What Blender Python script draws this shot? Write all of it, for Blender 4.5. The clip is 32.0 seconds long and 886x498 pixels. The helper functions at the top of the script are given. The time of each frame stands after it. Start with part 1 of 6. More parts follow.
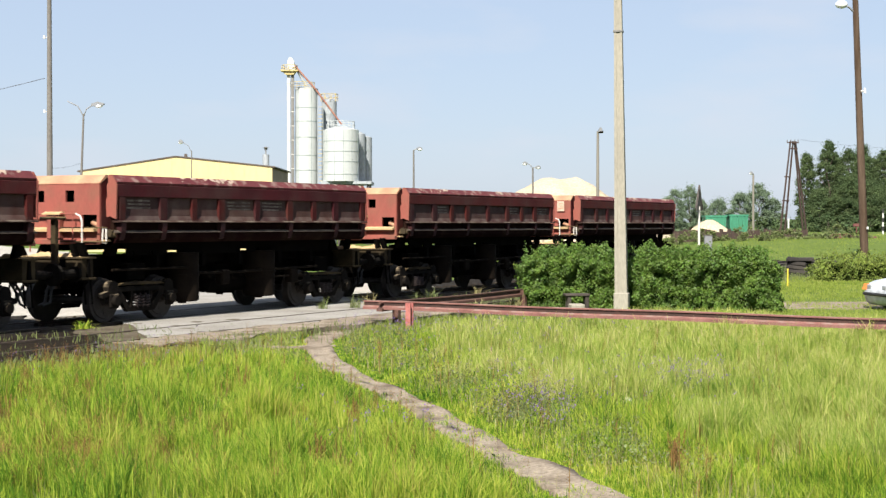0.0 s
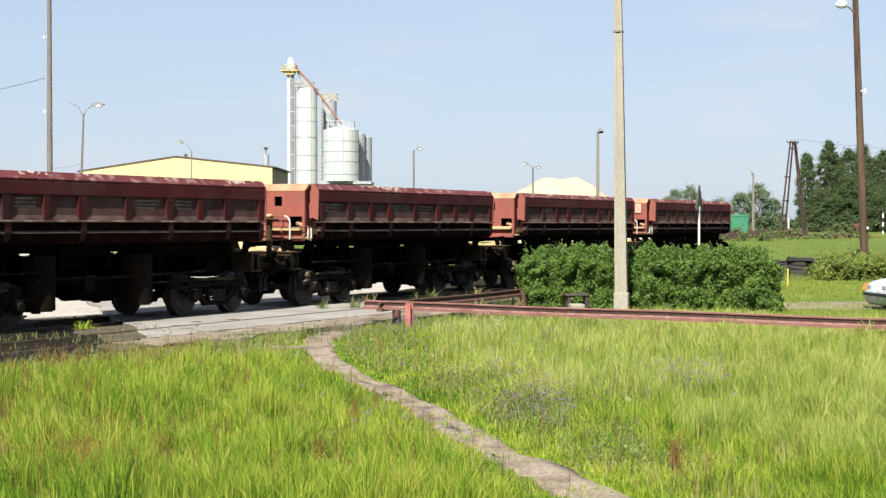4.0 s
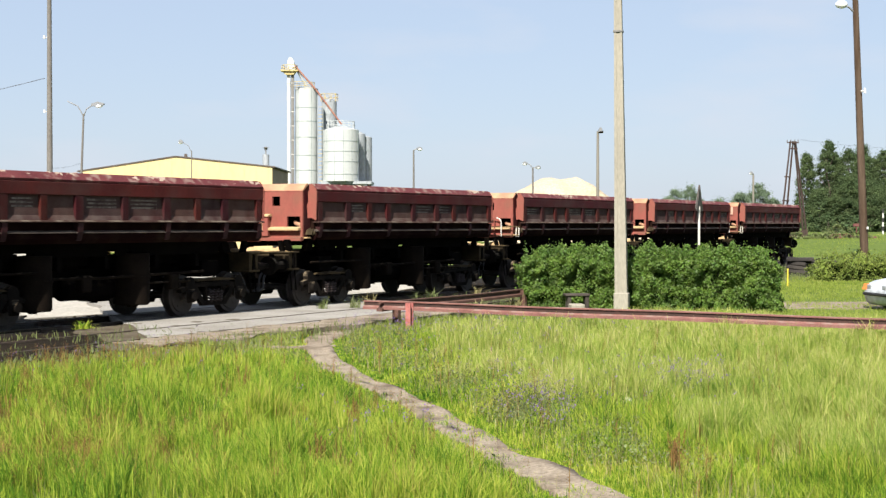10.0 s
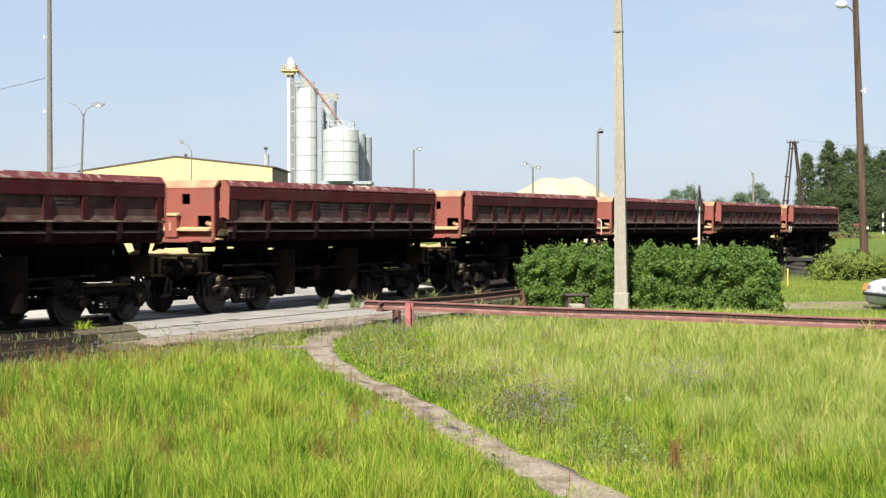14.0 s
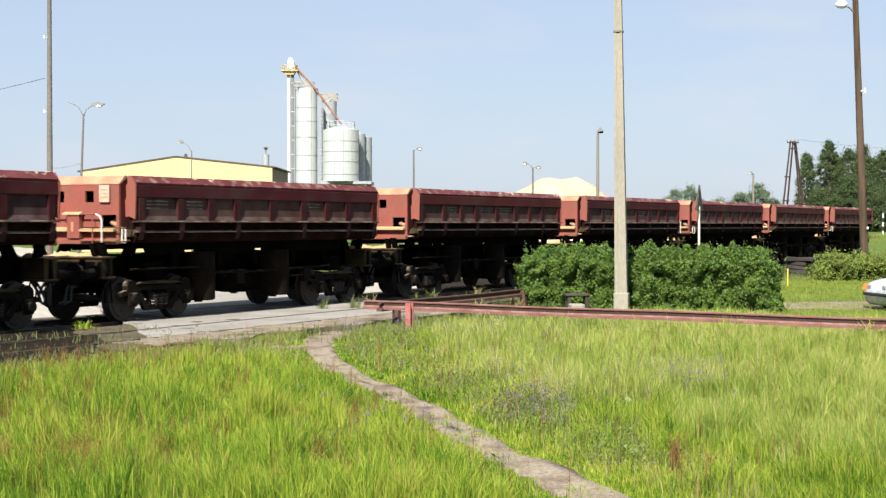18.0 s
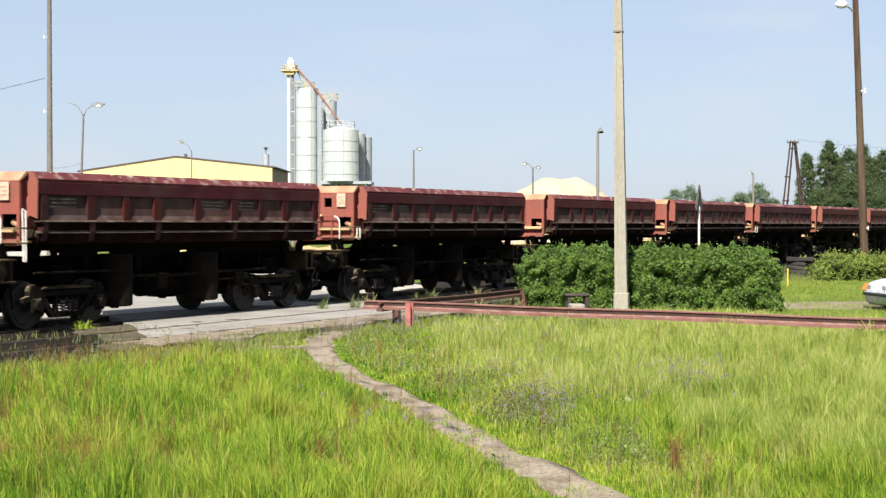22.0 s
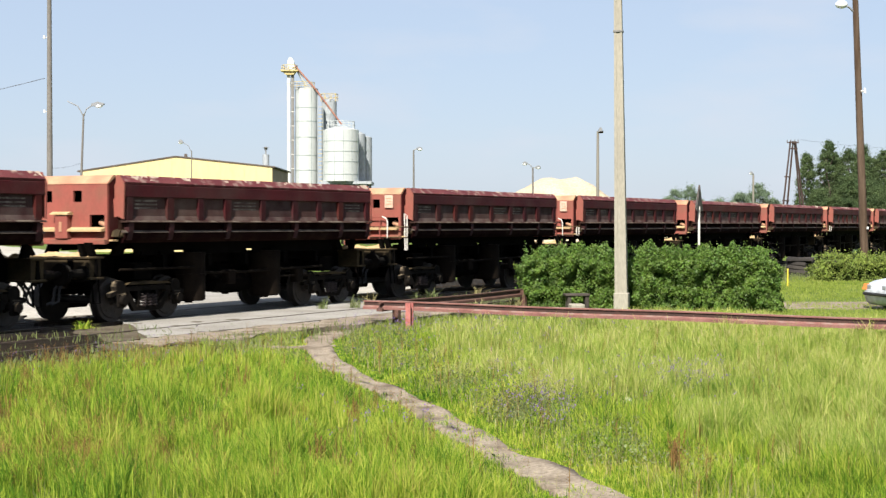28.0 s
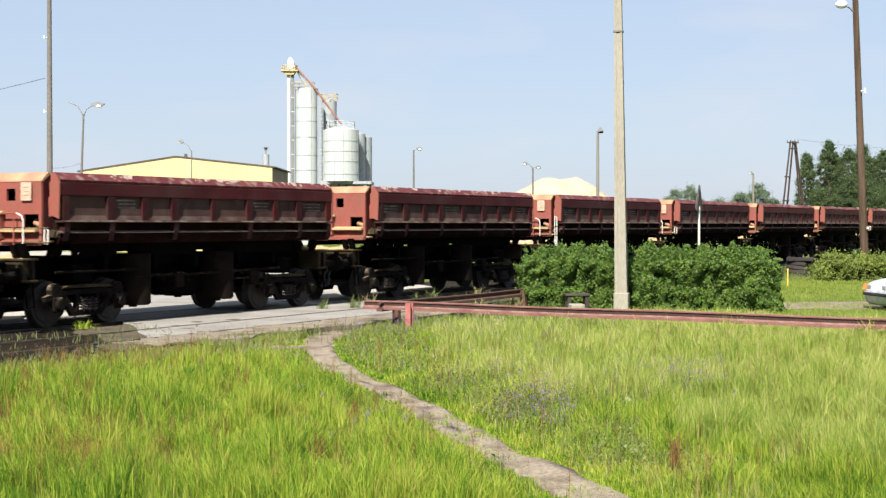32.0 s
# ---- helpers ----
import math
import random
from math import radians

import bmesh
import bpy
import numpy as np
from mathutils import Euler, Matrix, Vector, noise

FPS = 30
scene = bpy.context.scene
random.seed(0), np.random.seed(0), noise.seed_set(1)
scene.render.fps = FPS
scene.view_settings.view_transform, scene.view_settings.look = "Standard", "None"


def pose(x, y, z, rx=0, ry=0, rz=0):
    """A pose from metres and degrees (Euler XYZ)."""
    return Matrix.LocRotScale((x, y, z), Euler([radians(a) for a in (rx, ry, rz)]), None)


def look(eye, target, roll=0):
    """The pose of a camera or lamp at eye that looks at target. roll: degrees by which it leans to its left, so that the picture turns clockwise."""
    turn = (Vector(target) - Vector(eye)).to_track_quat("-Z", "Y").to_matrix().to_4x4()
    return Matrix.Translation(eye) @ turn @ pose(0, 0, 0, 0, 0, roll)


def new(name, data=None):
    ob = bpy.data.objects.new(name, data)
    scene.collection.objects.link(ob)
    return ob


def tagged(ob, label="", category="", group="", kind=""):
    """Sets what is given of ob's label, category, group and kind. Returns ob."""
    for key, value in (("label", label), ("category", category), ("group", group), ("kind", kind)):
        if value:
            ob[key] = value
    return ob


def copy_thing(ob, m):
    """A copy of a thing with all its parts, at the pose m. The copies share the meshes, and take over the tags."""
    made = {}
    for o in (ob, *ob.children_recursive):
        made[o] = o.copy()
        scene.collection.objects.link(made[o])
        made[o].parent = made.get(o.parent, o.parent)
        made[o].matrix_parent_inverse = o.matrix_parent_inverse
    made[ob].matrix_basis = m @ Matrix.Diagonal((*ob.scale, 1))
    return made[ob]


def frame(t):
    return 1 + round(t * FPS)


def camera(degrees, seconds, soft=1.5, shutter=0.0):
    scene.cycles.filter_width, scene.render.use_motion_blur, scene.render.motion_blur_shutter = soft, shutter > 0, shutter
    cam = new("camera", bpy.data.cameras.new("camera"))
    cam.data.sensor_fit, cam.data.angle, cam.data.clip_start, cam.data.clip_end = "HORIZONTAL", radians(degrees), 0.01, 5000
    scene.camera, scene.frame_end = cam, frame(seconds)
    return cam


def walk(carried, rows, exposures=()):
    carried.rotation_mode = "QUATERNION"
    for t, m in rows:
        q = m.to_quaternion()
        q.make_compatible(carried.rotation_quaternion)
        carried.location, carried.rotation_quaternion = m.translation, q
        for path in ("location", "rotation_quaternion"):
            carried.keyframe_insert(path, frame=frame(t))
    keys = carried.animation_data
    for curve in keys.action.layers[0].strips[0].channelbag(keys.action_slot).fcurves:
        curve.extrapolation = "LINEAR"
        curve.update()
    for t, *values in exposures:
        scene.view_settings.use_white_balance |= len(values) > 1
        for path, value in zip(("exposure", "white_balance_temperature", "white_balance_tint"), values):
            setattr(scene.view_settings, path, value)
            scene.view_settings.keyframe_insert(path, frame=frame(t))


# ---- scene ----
# ---------------------------------------------------------------- camera
EYE_Z = 2.15
cam = camera(32.49, 32.0, soft=1.4, shutter=0.5)
VIEW = pose(0, 0, EYE_Z, 90 - 0.916, 0, 0)
walk(cam, [(0.0, VIEW), (32.0, VIEW)])

# ---------------------------------------------------------------- light
SUN_AZ = Vector((-0.27, -1.0, 0)).normalized()
SUN_EL = radians(44.0)
world = bpy.data.worlds.new("sky")
scene.world = world
world.use_nodes = True
wn = world.node_tree
sky = wn.nodes.new("ShaderNodeTexSky")
sky.sky_type = "NISHITA"
sky.sun_disc = False
sky.sun_elevation = SUN_EL
sky.sun_rotation = math.atan2(SUN_AZ.x, SUN_AZ.y)
sky.air_density, sky.dust_density, sky.ozone_density, sky.altitude = 1.0, 0.8, 2.0, 120
haze = wn.nodes.new("ShaderNodeMix")        # thin even summer haze over the whole sky
haze.data_type = "RGBA"
haze.inputs["Factor"].default_value = 0.7
haze.inputs["B"].default_value = (4.22, 4.92, 6.3, 1)
wn.links.new(sky.outputs[0], haze.inputs["A"])
wisp = wn.nodes.new("ShaderNodeTexNoise")    # hardly visible wisps of cloud
wisp.inputs["Scale"].default_value, wisp.inputs["Detail"].default_value = 7.0, 5
wtc, wmp = wn.nodes.new("ShaderNodeTexCoord"), wn.nodes.new("ShaderNodeMapping")
wmp.inputs["Scale"].default_value = (1, 1, 3.2)
wn.links.new(wtc.outputs["Generated"], wmp.inputs[0])
wn.links.new(wmp.outputs[0], wisp.inputs[0])
wmr = wn.nodes.new("ShaderNodeMapRange")
wmr.inputs[1].default_value, wmr.inputs[2].default_value, wmr.inputs[4].default_value = 0.50, 0.76, 0.6
wn.links.new(wisp.outputs[0], wmr.inputs[0])
cloud = wn.nodes.new("ShaderNodeMix")
cloud.data_type = "RGBA"
cloud.inputs["B"].default_value = (5.4, 5.7, 6.4, 1)
wn.links.new(wmr.outputs[0], cloud.inputs["Factor"])
wn.links.new(haze.outputs["Result"], cloud.inputs["A"])
wn.links.new(cloud.outputs["Result"], wn.nodes["Background"].inputs[0])
wn.nodes["Background"].inputs[1].default_value = 0.055

sun = new("sun", bpy.data.lights.new("sun", "SUN"))
sun.data.energy, sun.data.angle, sun.data.color = 5.0, radians(0.6), (1.0, 0.94, 0.84)
to_sun = SUN_AZ * math.cos(SUN_EL) + Vector((0, 0, math.sin(SUN_EL)))
sun.matrix_basis = look(to_sun * 200, (0, 0, 0))
scene.view_settings.exposure = 1.3

# ---------------------------------------------------------------- plan of the two tracks
HEAD = radians(27.59)                       # the line's heading, east of the view
U = Vector((math.sin(HEAD), math.cos(HEAD), 0))
N = Vector((-math.cos(HEAD), math.sin(HEAD), 0))
LINE_RZ = 90 - 27.59
RAIL_Z = 0.15
TRACK_A, TRACK_B = 21.3, 17.79              # distance of both centre lines from the eye


def line(d, s, z=0.0):
    """A place d metres across and s metres along the railway."""
    p = N * d + U * s
    return Vector((p.x, p.y, z))


# ---------------------------------------------------------------- materials
def mat(name, a, b, c=None, scale=3.0, fine=40.0, rough=0.8, metal=0.0, bump=0.15, dust=None, dust_amt=0.0, dust_scale=4.5, grain=0.22, dust_up=1.5,
        island=False, per_object=False, spread=0.35, trans=0.0, spec=0.5, stretch=(1, 1, 1), bump_dist=0.02, dust_edge=(0.48, 0.70)):
    m = bpy.data.materials.new(name)
    m.use_nodes = True
    nt = m.node_tree
    bs = nt.nodes["Principled BSDF"]
    L = nt.links.new

    def nd(kind):
        return nt.nodes.new(kind)
    tc = nd("ShaderNodeTexCoord")
    mp = nd("ShaderNodeMapping")
    mp.inputs["Scale"].default_value = stretch
    L(tc.outputs["Object"], mp.inputs[0])
    n1, n2 = nd("ShaderNodeTexNoise"), nd("ShaderNodeTexNoise")
    n1.inputs["Scale"].default_value, n1.inputs["Detail"].default_value = scale, 5
    n2.inputs["Scale"].default_value, n2.inputs["Detail"].default_value = fine, 3
    L(mp.outputs[0], n1.inputs[0])
    L(mp.outputs[0], n2.inputs[0])
    r1 = nd("ShaderNodeValToRGB")
    r1.color_ramp.elements[0].position, r1.color_ramp.elements[1].position = 0.5 - spread / 2, 0.5 + spread / 2
    r1.color_ramp.elements[0].color, r1.color_ramp.elements[1].color = (*a, 1), (*b, 1)
    if c:
        e = r1.color_ramp.elements.new(0.5 + spread * 0.9)
        e.color = (*c, 1)
    L(n1.outputs[0], r1.inputs[0])
    col = r1.outputs[0]
    # fine grain lightens and darkens a little
    hs = nd("ShaderNodeHueSaturation")
    mr = nd("ShaderNodeMapRange")
    mr.inputs[1].default_value, mr.inputs[2].default_value, mr.inputs[3].default_value, mr.inputs[4].default_value = 0.3, 0.7, 1 - grain, 1 + grain
    L(n2.outputs[0], mr.inputs[0])
    L(mr.outputs[0], hs.inputs["Value"])
    L(col, hs.inputs["Color"])
    col = hs.outputs[0]
    if island or per_object:
        g = nd("ShaderNodeNewGeometry") if island else nd("ShaderNodeObjectInfo")
        out = g.outputs["Random Per Island"] if island else g.outputs["Random"]
        h2 = nd("ShaderNodeHueSaturation")
        m2, m3 = nd("ShaderNodeMapRange"), nd("ShaderNodeMapRange")
        m2.inputs[3].default_value, m2.inputs[4].default_value = 0.7, 1.3
        m3.inputs[3].default_value, m3.inputs[4].default_value = 0.485, 0.515
        L(out, m2.inputs[0])
        L(out, m3.inputs[0])
        L(m2.outputs[0], h2.inputs["Value"])
        L(m3.outputs[0], h2.inputs["Hue"])
        L(col, h2.inputs["Color"])
        col = h2.outputs[0]
    if dust:
        ge = nd("ShaderNodeNewGeometry")
        sx = nd("ShaderNodeSeparateXYZ")
        L(ge.outputs["Normal"], sx.inputs[0])
        up = nd("ShaderNodeMapRange")
        up.inputs[1].default_value, up.inputs[2].default_value = 0.15, 0.8
        up.inputs[4].default_value = dust_up
        L(sx.outputs[2], up.inputs[0])
        n3 = nd("ShaderNodeTexNoise")
        n3.inputs["Scale"].default_value, n3.inputs["Detail"].default_value = dust_scale, 8
        L(tc.outputs["Object"], n3.inputs[0])
        k3 = nd("ShaderNodeMapRange")
        k3.inputs[1].default_value, k3.inputs[2].default_value = dust_edge
        L(n3.outputs[0], k3.inputs[0])
        mu = nd("ShaderNodeMath")
        mu.operation = "MULTIPLY"
        L(up.outputs[0], mu.inputs[0])
        L(k3.outputs[0], mu.inputs[1])
        ad = nd("ShaderNodeMath")
        ad.operation, ad.use_clamp = "MULTIPLY_ADD", True
        L(k3.outputs[0], ad.inputs[0])
        ad.inputs[1].default_value = dust_amt
        L(mu.outputs[0], ad.inputs[2])
        mx = nd("ShaderNodeMix")
        mx.data_type = "RGBA"
        L(ad.outputs[0], mx.inputs["Factor"])
        L(col, mx.inputs["A"])
        mx.inputs["B"].default_value = (*dust, 1)
        col = mx.outputs["Result"]
    L(col, bs.inputs["Base Color"])
    bs.inputs["Roughness"].default_value, bs.inputs["Metallic"].default_value = rough, metal
    bs.inputs["Specular IOR Level"].default_value = spec
    if bump:
        bp = nd("ShaderNodeBump")
        bp.inputs["Strength"].default_value, bp.inputs["Distance"].default_value = bump, bump_dist
        L(n2.outputs[0], bp.inputs["Height"])
        L(bp.outputs[0], bs.inputs["Normal"])
    if trans:
        tr = nd("ShaderNodeBsdfTranslucent")
        L(col, tr.inputs[0])
        ms = nd("ShaderNodeMixShader")
        ms.inputs[0].default_value = trans
        L(bs.outputs[0], ms.inputs[1])
        L(tr.outputs[0], ms.inputs[2])
        L(ms.outputs[0], nt.nodes["Material Output"].inputs[0])
    return m


M = {
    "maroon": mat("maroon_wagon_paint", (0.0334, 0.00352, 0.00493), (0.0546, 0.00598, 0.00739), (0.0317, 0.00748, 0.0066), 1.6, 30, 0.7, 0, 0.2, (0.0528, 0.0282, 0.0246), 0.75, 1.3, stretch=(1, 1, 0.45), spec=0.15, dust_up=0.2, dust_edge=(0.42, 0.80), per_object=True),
    "panel": mat("dusty_recess_paint", (0.0288, 0.00864, 0.00864), (0.0432, 0.0173, 0.0151), (0.0612, 0.0374, 0.031), 1.9, 35, 0.85, 0, 0.25, (0.112, 0.0922, 0.0806), 0.38, 2.6, stretch=(0.6, 1, 2.2), dust_up=0.7, dust_edge=(0.30, 0.74), per_object=True, spec=0.15),
    # Lower plates blackened so the colour itself holds the shade under the shelf.
    "lowplate": mat("shade_blackened_plate", (0.0062, 0.0018, 0.0018), (0.0105, 0.0032, 0.0028), (0.0170, 0.0092, 0.0058), 2.2, 35, 0.95, 0, 0.25, (0.045, 0.033, 0.020), 0.30, 2.4, stretch=(0.6, 1, 2), dust_edge=(0.45, 0.8), spec=0.03),
    "lip": mat("sand_worn_edge", (0.0257, 0.0151, 0.0115), (0.0484, 0.0347, 0.0257), (0.0724, 0.0562, 0.0409), 2.4, 35, 0.9, 0, 0.25, (0.0909, 0.0724, 0.0514), 0.15, 3.0, stretch=(1, 1, 2)),
    "shelfedge": mat("dusty_shelf_edge", (0.022, 0.0098, 0.0085), (0.048, 0.030, 0.024), (0.068, 0.050, 0.039), 1.8, 35, 0.95, 0, 0.25, (0.095, 0.076, 0.060), 0.4, 2.0, stretch=(0.5, 1, 2), spec=0.1),
    "letterplate": mat("pale_pinkish_data_plate", (0.38, 0.25, 0.185), (0.43, 0.30, 0.23), None, 5, 30, 0.8, 0, 0.05),
    # Rib red is held darker than the band to offset sun on flanks.
    "ribs": mat("dusty_dimmed_rib_paint", (0.0245, 0.00302, 0.00403), (0.0374, 0.00504, 0.00605), (0.0324, 0.0144, 0.0122), 2.0, 35, 0.8, 0, 0.2, (0.0396, 0.0259, 0.0223), 0.7, 2.2, spec=0.12, dust_up=0.3, dust_edge=(0.42, 0.80), per_object=True),
    "brackets": mat("dull_red_bracket_paint", (0.0154, 0.00336, 0.00384), (0.0268, 0.00528, 0.00576), (0.024, 0.0124, 0.0096), 2.6, 35, 0.85, 0, 0.25, spec=0.25),
    # Rim red is lifted above the sides' maroon for its sunlit slope.
    "rim": mat("chipped_sunlit_rim_paint", (0.0732, 0.0153, 0.0181), (0.108, 0.0279, 0.0292), (0.153, 0.0732, 0.0641), 2.2, 40, 0.75, 0, 0.25, (0.23, 0.164, 0.139), 0.22, 4.0, dust_up=0.45, stretch=(0.6, 1, 1), dust_edge=(0.53, 0.66), spec=0.2),
    "endred": mat("faded_sunlit_red_paint", (0.155, 0.033, 0.025), (0.225, 0.058, 0.040), (0.27, 0.105, 0.066), 1.8, 28, 0.75, 0, 0.12, (0.120, 0.060, 0.034), 0.55, 2.2, 0.10, spread=0.6, stretch=(1, 1, 0.4), dust_edge=(0.42, 0.74)),
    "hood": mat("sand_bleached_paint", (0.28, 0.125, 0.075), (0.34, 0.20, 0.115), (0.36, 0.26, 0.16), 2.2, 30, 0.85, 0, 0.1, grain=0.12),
    "ledge": mat("sandy_ledge", (0.2852, 0.186, 0.0868), (0.3596, 0.2542, 0.1364), None, 4, 40, 0.9, 0, 0.2),
    # Underframe and bogie colours sink near black to deepen the shade underneath.
    "shadegrime": mat("grimy_shaded_underframe", (0.00148, 0.00123, 0.00123), (0.0032, 0.00271, 0.00222), (0.00739, 0.00542, 0.0037), 3, 40, 0.9, 0.0, 0.2, (0.0269, 0.0202, 0.0134), 0.01, spec=0.03),
    "bogie": mat("oily_shaded_cast_steel", (0.00428, 0.00392, 0.00356), (0.01, 0.00822, 0.00678), (0.02, 0.015, 0.0107), 4, 50, 0.75, 0.0, 0.2, (0.119, 0.0952, 0.0654), 0.02, spec=0.03),
    "tread": mat("worn_wheel_steel", (0.0147, 0.0122, 0.011), (0.0318, 0.0257, 0.022), None, 6, 50, 0.6, 0.0, 0.1, spec=0.25),
    "spring": mat("red_spring_paint", (0.00672, 0.00336, 0.00288), (0.0154, 0.00624, 0.00576), None, 8, 50, 0.7),
    # Cylinder brown is kept near black for the shade below the box.
    "cylinder": mat("dusty_shaded_cylinder", (0.0053, 0.00398, 0.0032), (0.0112, 0.00823, 0.00585), (0.0223, 0.0159, 0.0101), 2.5, 40, 0.8, 0, 0.2, (0.0707, 0.053, 0.0354), 0.03, spec=0.03),
    "headstock": mat("sandy_headstock", (0.0152, 0.0112, 0.00694), (0.0304, 0.0226, 0.013), (0.0653, 0.0477, 0.026), 3, 40, 0.9, 0, 0.2, (0.104, 0.0758, 0.0369), 0.30, 2.2, dust_edge=(0.42, 0.66), spec=0.1),
    "white": mat("weathered_white_paint", (0.4092, 0.3844, 0.3472), (0.4712, 0.4526, 0.4278), (0.279, 0.248, 0.217), 4, 40, 0.6),
    "sandload": mat("pale_sand", (0.3844, 0.3286, 0.248), (0.4464, 0.3906, 0.2976), None, 0.7, 12, 0.95, 0, 0.5),
    "pile": mat("cream_sand_heap", (0.3264, 0.2681, 0.1807), (0.3846, 0.3264, 0.2331), (0.2797, 0.2215, 0.1515), 0.35, 5, 0.95, 0, 0.6, bump_dist=0.2),
    "beam": mat("pinkish_rusty_paint", (0.124, 0.0496, 0.041), (0.186, 0.0864, 0.0732), (0.0682, 0.0341, 0.0261), 2.2, 30, 0.75, 0, 0.3, (0.186, 0.124, 0.106), 0.05),
    "lowhedge": mat("yellowish_hedge_leaves", (0.0992, 0.1364, 0.0186), (0.155, 0.1984, 0.0279), (0.2046, 0.2356, 0.0434), 1.6, 6, 0.75, 0, 0, island=True, trans=0.25),
    "webshade": mat("shaded_web_rust", (0.0217, 0.00992, 0.00744), (0.0465, 0.01984, 0.01488), (0.0806, 0.0372, 0.0279), 4, 40, 0.85, 0, 0.3),
    "chalk": mat("worn_chalky_lettering", (0.035, 0.020, 0.018), (0.20, 0.175, 0.15), (0.05, 0.028, 0.023), 5, 40, 0.9, spread=0.5, spec=0.1),
    "rust": mat("rusty_rail_steel", (0.062, 0.0279, 0.01984), (0.1054, 0.0496, 0.03596), (0.1488, 0.0806, 0.062), 3, 40, 0.75, 0.1, 0.3),
    "redpost": mat("faded_pinkish_red_paint", (0.2604, 0.0744, 0.0682), (0.3224, 0.124, 0.1054), (0.186, 0.093, 0.0744), 3, 40, 0.65, 0, 0.25, stretch=(0.5, 0.5, 2)),
    "railtop": mat("brown_rail", (0.0341, 0.02356, 0.01736), (0.0682, 0.0496, 0.03596), None, 3, 40, 0.7, 0.3, 0.2),
    "sleeper": mat("dark_oiled_sleeper", (0.0217, 0.01736, 0.01364), (0.0496, 0.03844, 0.031), (0.0744, 0.062, 0.0527), 3, 30, 0.85, 0, 0.4, stretch=(1, 4, 4), per_object=True),
    "asphalt": mat("dusty_pale_asphalt", (0.19, 0.178, 0.158), (0.25, 0.24, 0.222), (0.30, 0.288, 0.265), 0.8, 30, 0.9, 0, 0.35, spec=0.1),
    "yard": mat("pale_sandy_yard", (0.26, 0.245, 0.215), (0.33, 0.31, 0.275), (0.29, 0.265, 0.22), 0.25, 8, 0.95, 0, 0.3, spec=0.1),
    "ballast": mat("dark_dirty_ballast", (0.00967, 0.00781, 0.00595), (0.0216, 0.0175, 0.0134), (0.0372, 0.0309, 0.0242), 1.3, 18, 0.95, 0, 0.8, bump_dist=0.05, spec=0.1),
    "soil": mat("brown_trackside_soil", (0.00714, 0.00524, 0.0031), (0.0143, 0.0102, 0.00619), (0.0298, 0.0226, 0.0147), 1.1, 16, 0.95, 0, 0.7, bump_dist=0.03, spec=0.1),
    "drift": mat("sandy_brown_drift", (0.0568, 0.046, 0.0315), (0.0966, 0.0812, 0.0591), (0.14, 0.12, 0.0917), 2.0, 22, 0.95, 0, 0.6, bump_dist=0.02, spec=0.1),
    "pebble": mat("gravel_stones", (0.0161, 0.0125, 0.00927), (0.0403, 0.0322, 0.0242), None, 2, 30, 0.9, island=True, spec=0.1),
    "path": mat("trodden_sandy_earth", (0.168, 0.137, 0.103), (0.241, 0.204, 0.16), (0.308, 0.269, 0.22), 2.2, 26, 0.95, 0, 0.6, bump_dist=0.02, spread=0.6, grain=0.35, spec=0.1, dust=(0.0896, 0.0672, 0.0482), dust_amt=0.75, dust_scale=1.9, dust_up=0.2, dust_edge=(0.46, 0.68)),
    "ground": mat("grassy_earth", (0.060, 0.092, 0.018), (0.092, 0.125, 0.025), (0.125, 0.128, 0.042), 0.35, 5, 0.95, 0, 0.6, bump_dist=0.06, spec=0.1, spread=0.5),
    "grass": mat("meadow_grass", (0.1364, 0.2232, 0.0186), (0.2232, 0.2914, 0.031), (0.31, 0.3224, 0.062), 0.33, 3, 0.5, 0, 0, island=True, trans=0.42, spread=0.28),
    "dry": mat("dry_straw_grass", (0.211, 0.179, 0.0738), (0.253, 0.221, 0.105), None, 1, 5, 0.7, 0, 0, island=True, trans=0.3),
    "sorrel": mat("rusty_sorrel_seed", (0.15, 0.082, 0.030), (0.22, 0.130, 0.048), None, 2, 8, 0.8, 0, 0, island=True, trans=0.35, spec=0.1),
    "purple": mat("violet_petals", (0.125, 0.075, 0.205), (0.20, 0.135, 0.285), None, 2, 8, 0.7, 0, 0, island=True, trans=0.3),
    "duskherb": mat("dusky_purplish_herb", (0.040, 0.052, 0.018), (0.075, 0.080, 0.034), (0.095, 0.060, 0.045), 1.5, 8, 0.8, 0, 0, island=True, trans=0.25, spec=0.2),
    "weed": mat("dull_weed_green", (0.0853, 0.114, 0.032), (0.142, 0.167, 0.0533), None, 1, 6, 0.6, 0, 0, island=True, trans=0.3),
    "hedge": mat("hedge_leaves", (0.055, 0.110, 0.014), (0.115, 0.190, 0.026), (0.25, 0.29, 0.055), 3.0, 9, 0.6, 0, 0, island=True, trans=0.35, spread=0.34),
    "hedgein": mat("hedge_inner_shade", (0.014, 0.022, 0.007), (0.026, 0.036, 0.011), None, 4, 30, 0.9, 0, 0.5, spec=0.1),
    "leaf": mat("tree_leaves", (0.042, 0.070, 0.030), (0.085, 0.118, 0.046), (0.155, 0.178, 0.068), 0.6, 2, 0.8, 0, 0, island=True, trans=0.25, spec=0.2),
    # Distance haze is mixed into this paler leaf green.
    "hazeleaf": mat("haze_paled_leaves", (0.109, 0.152, 0.0986), (0.152, 0.203, 0.128), (0.21, 0.254, 0.16), 0.35, 2, 0.9, 0, 0, island=True, trans=0.25, spec=0.2),
    "bark": mat("tree_bark", (0.0496, 0.0372, 0.0279), (0.093, 0.0744, 0.0558), None, 3, 20, 0.9, 0, 0.5, stretch=(1, 1, 0.3)),
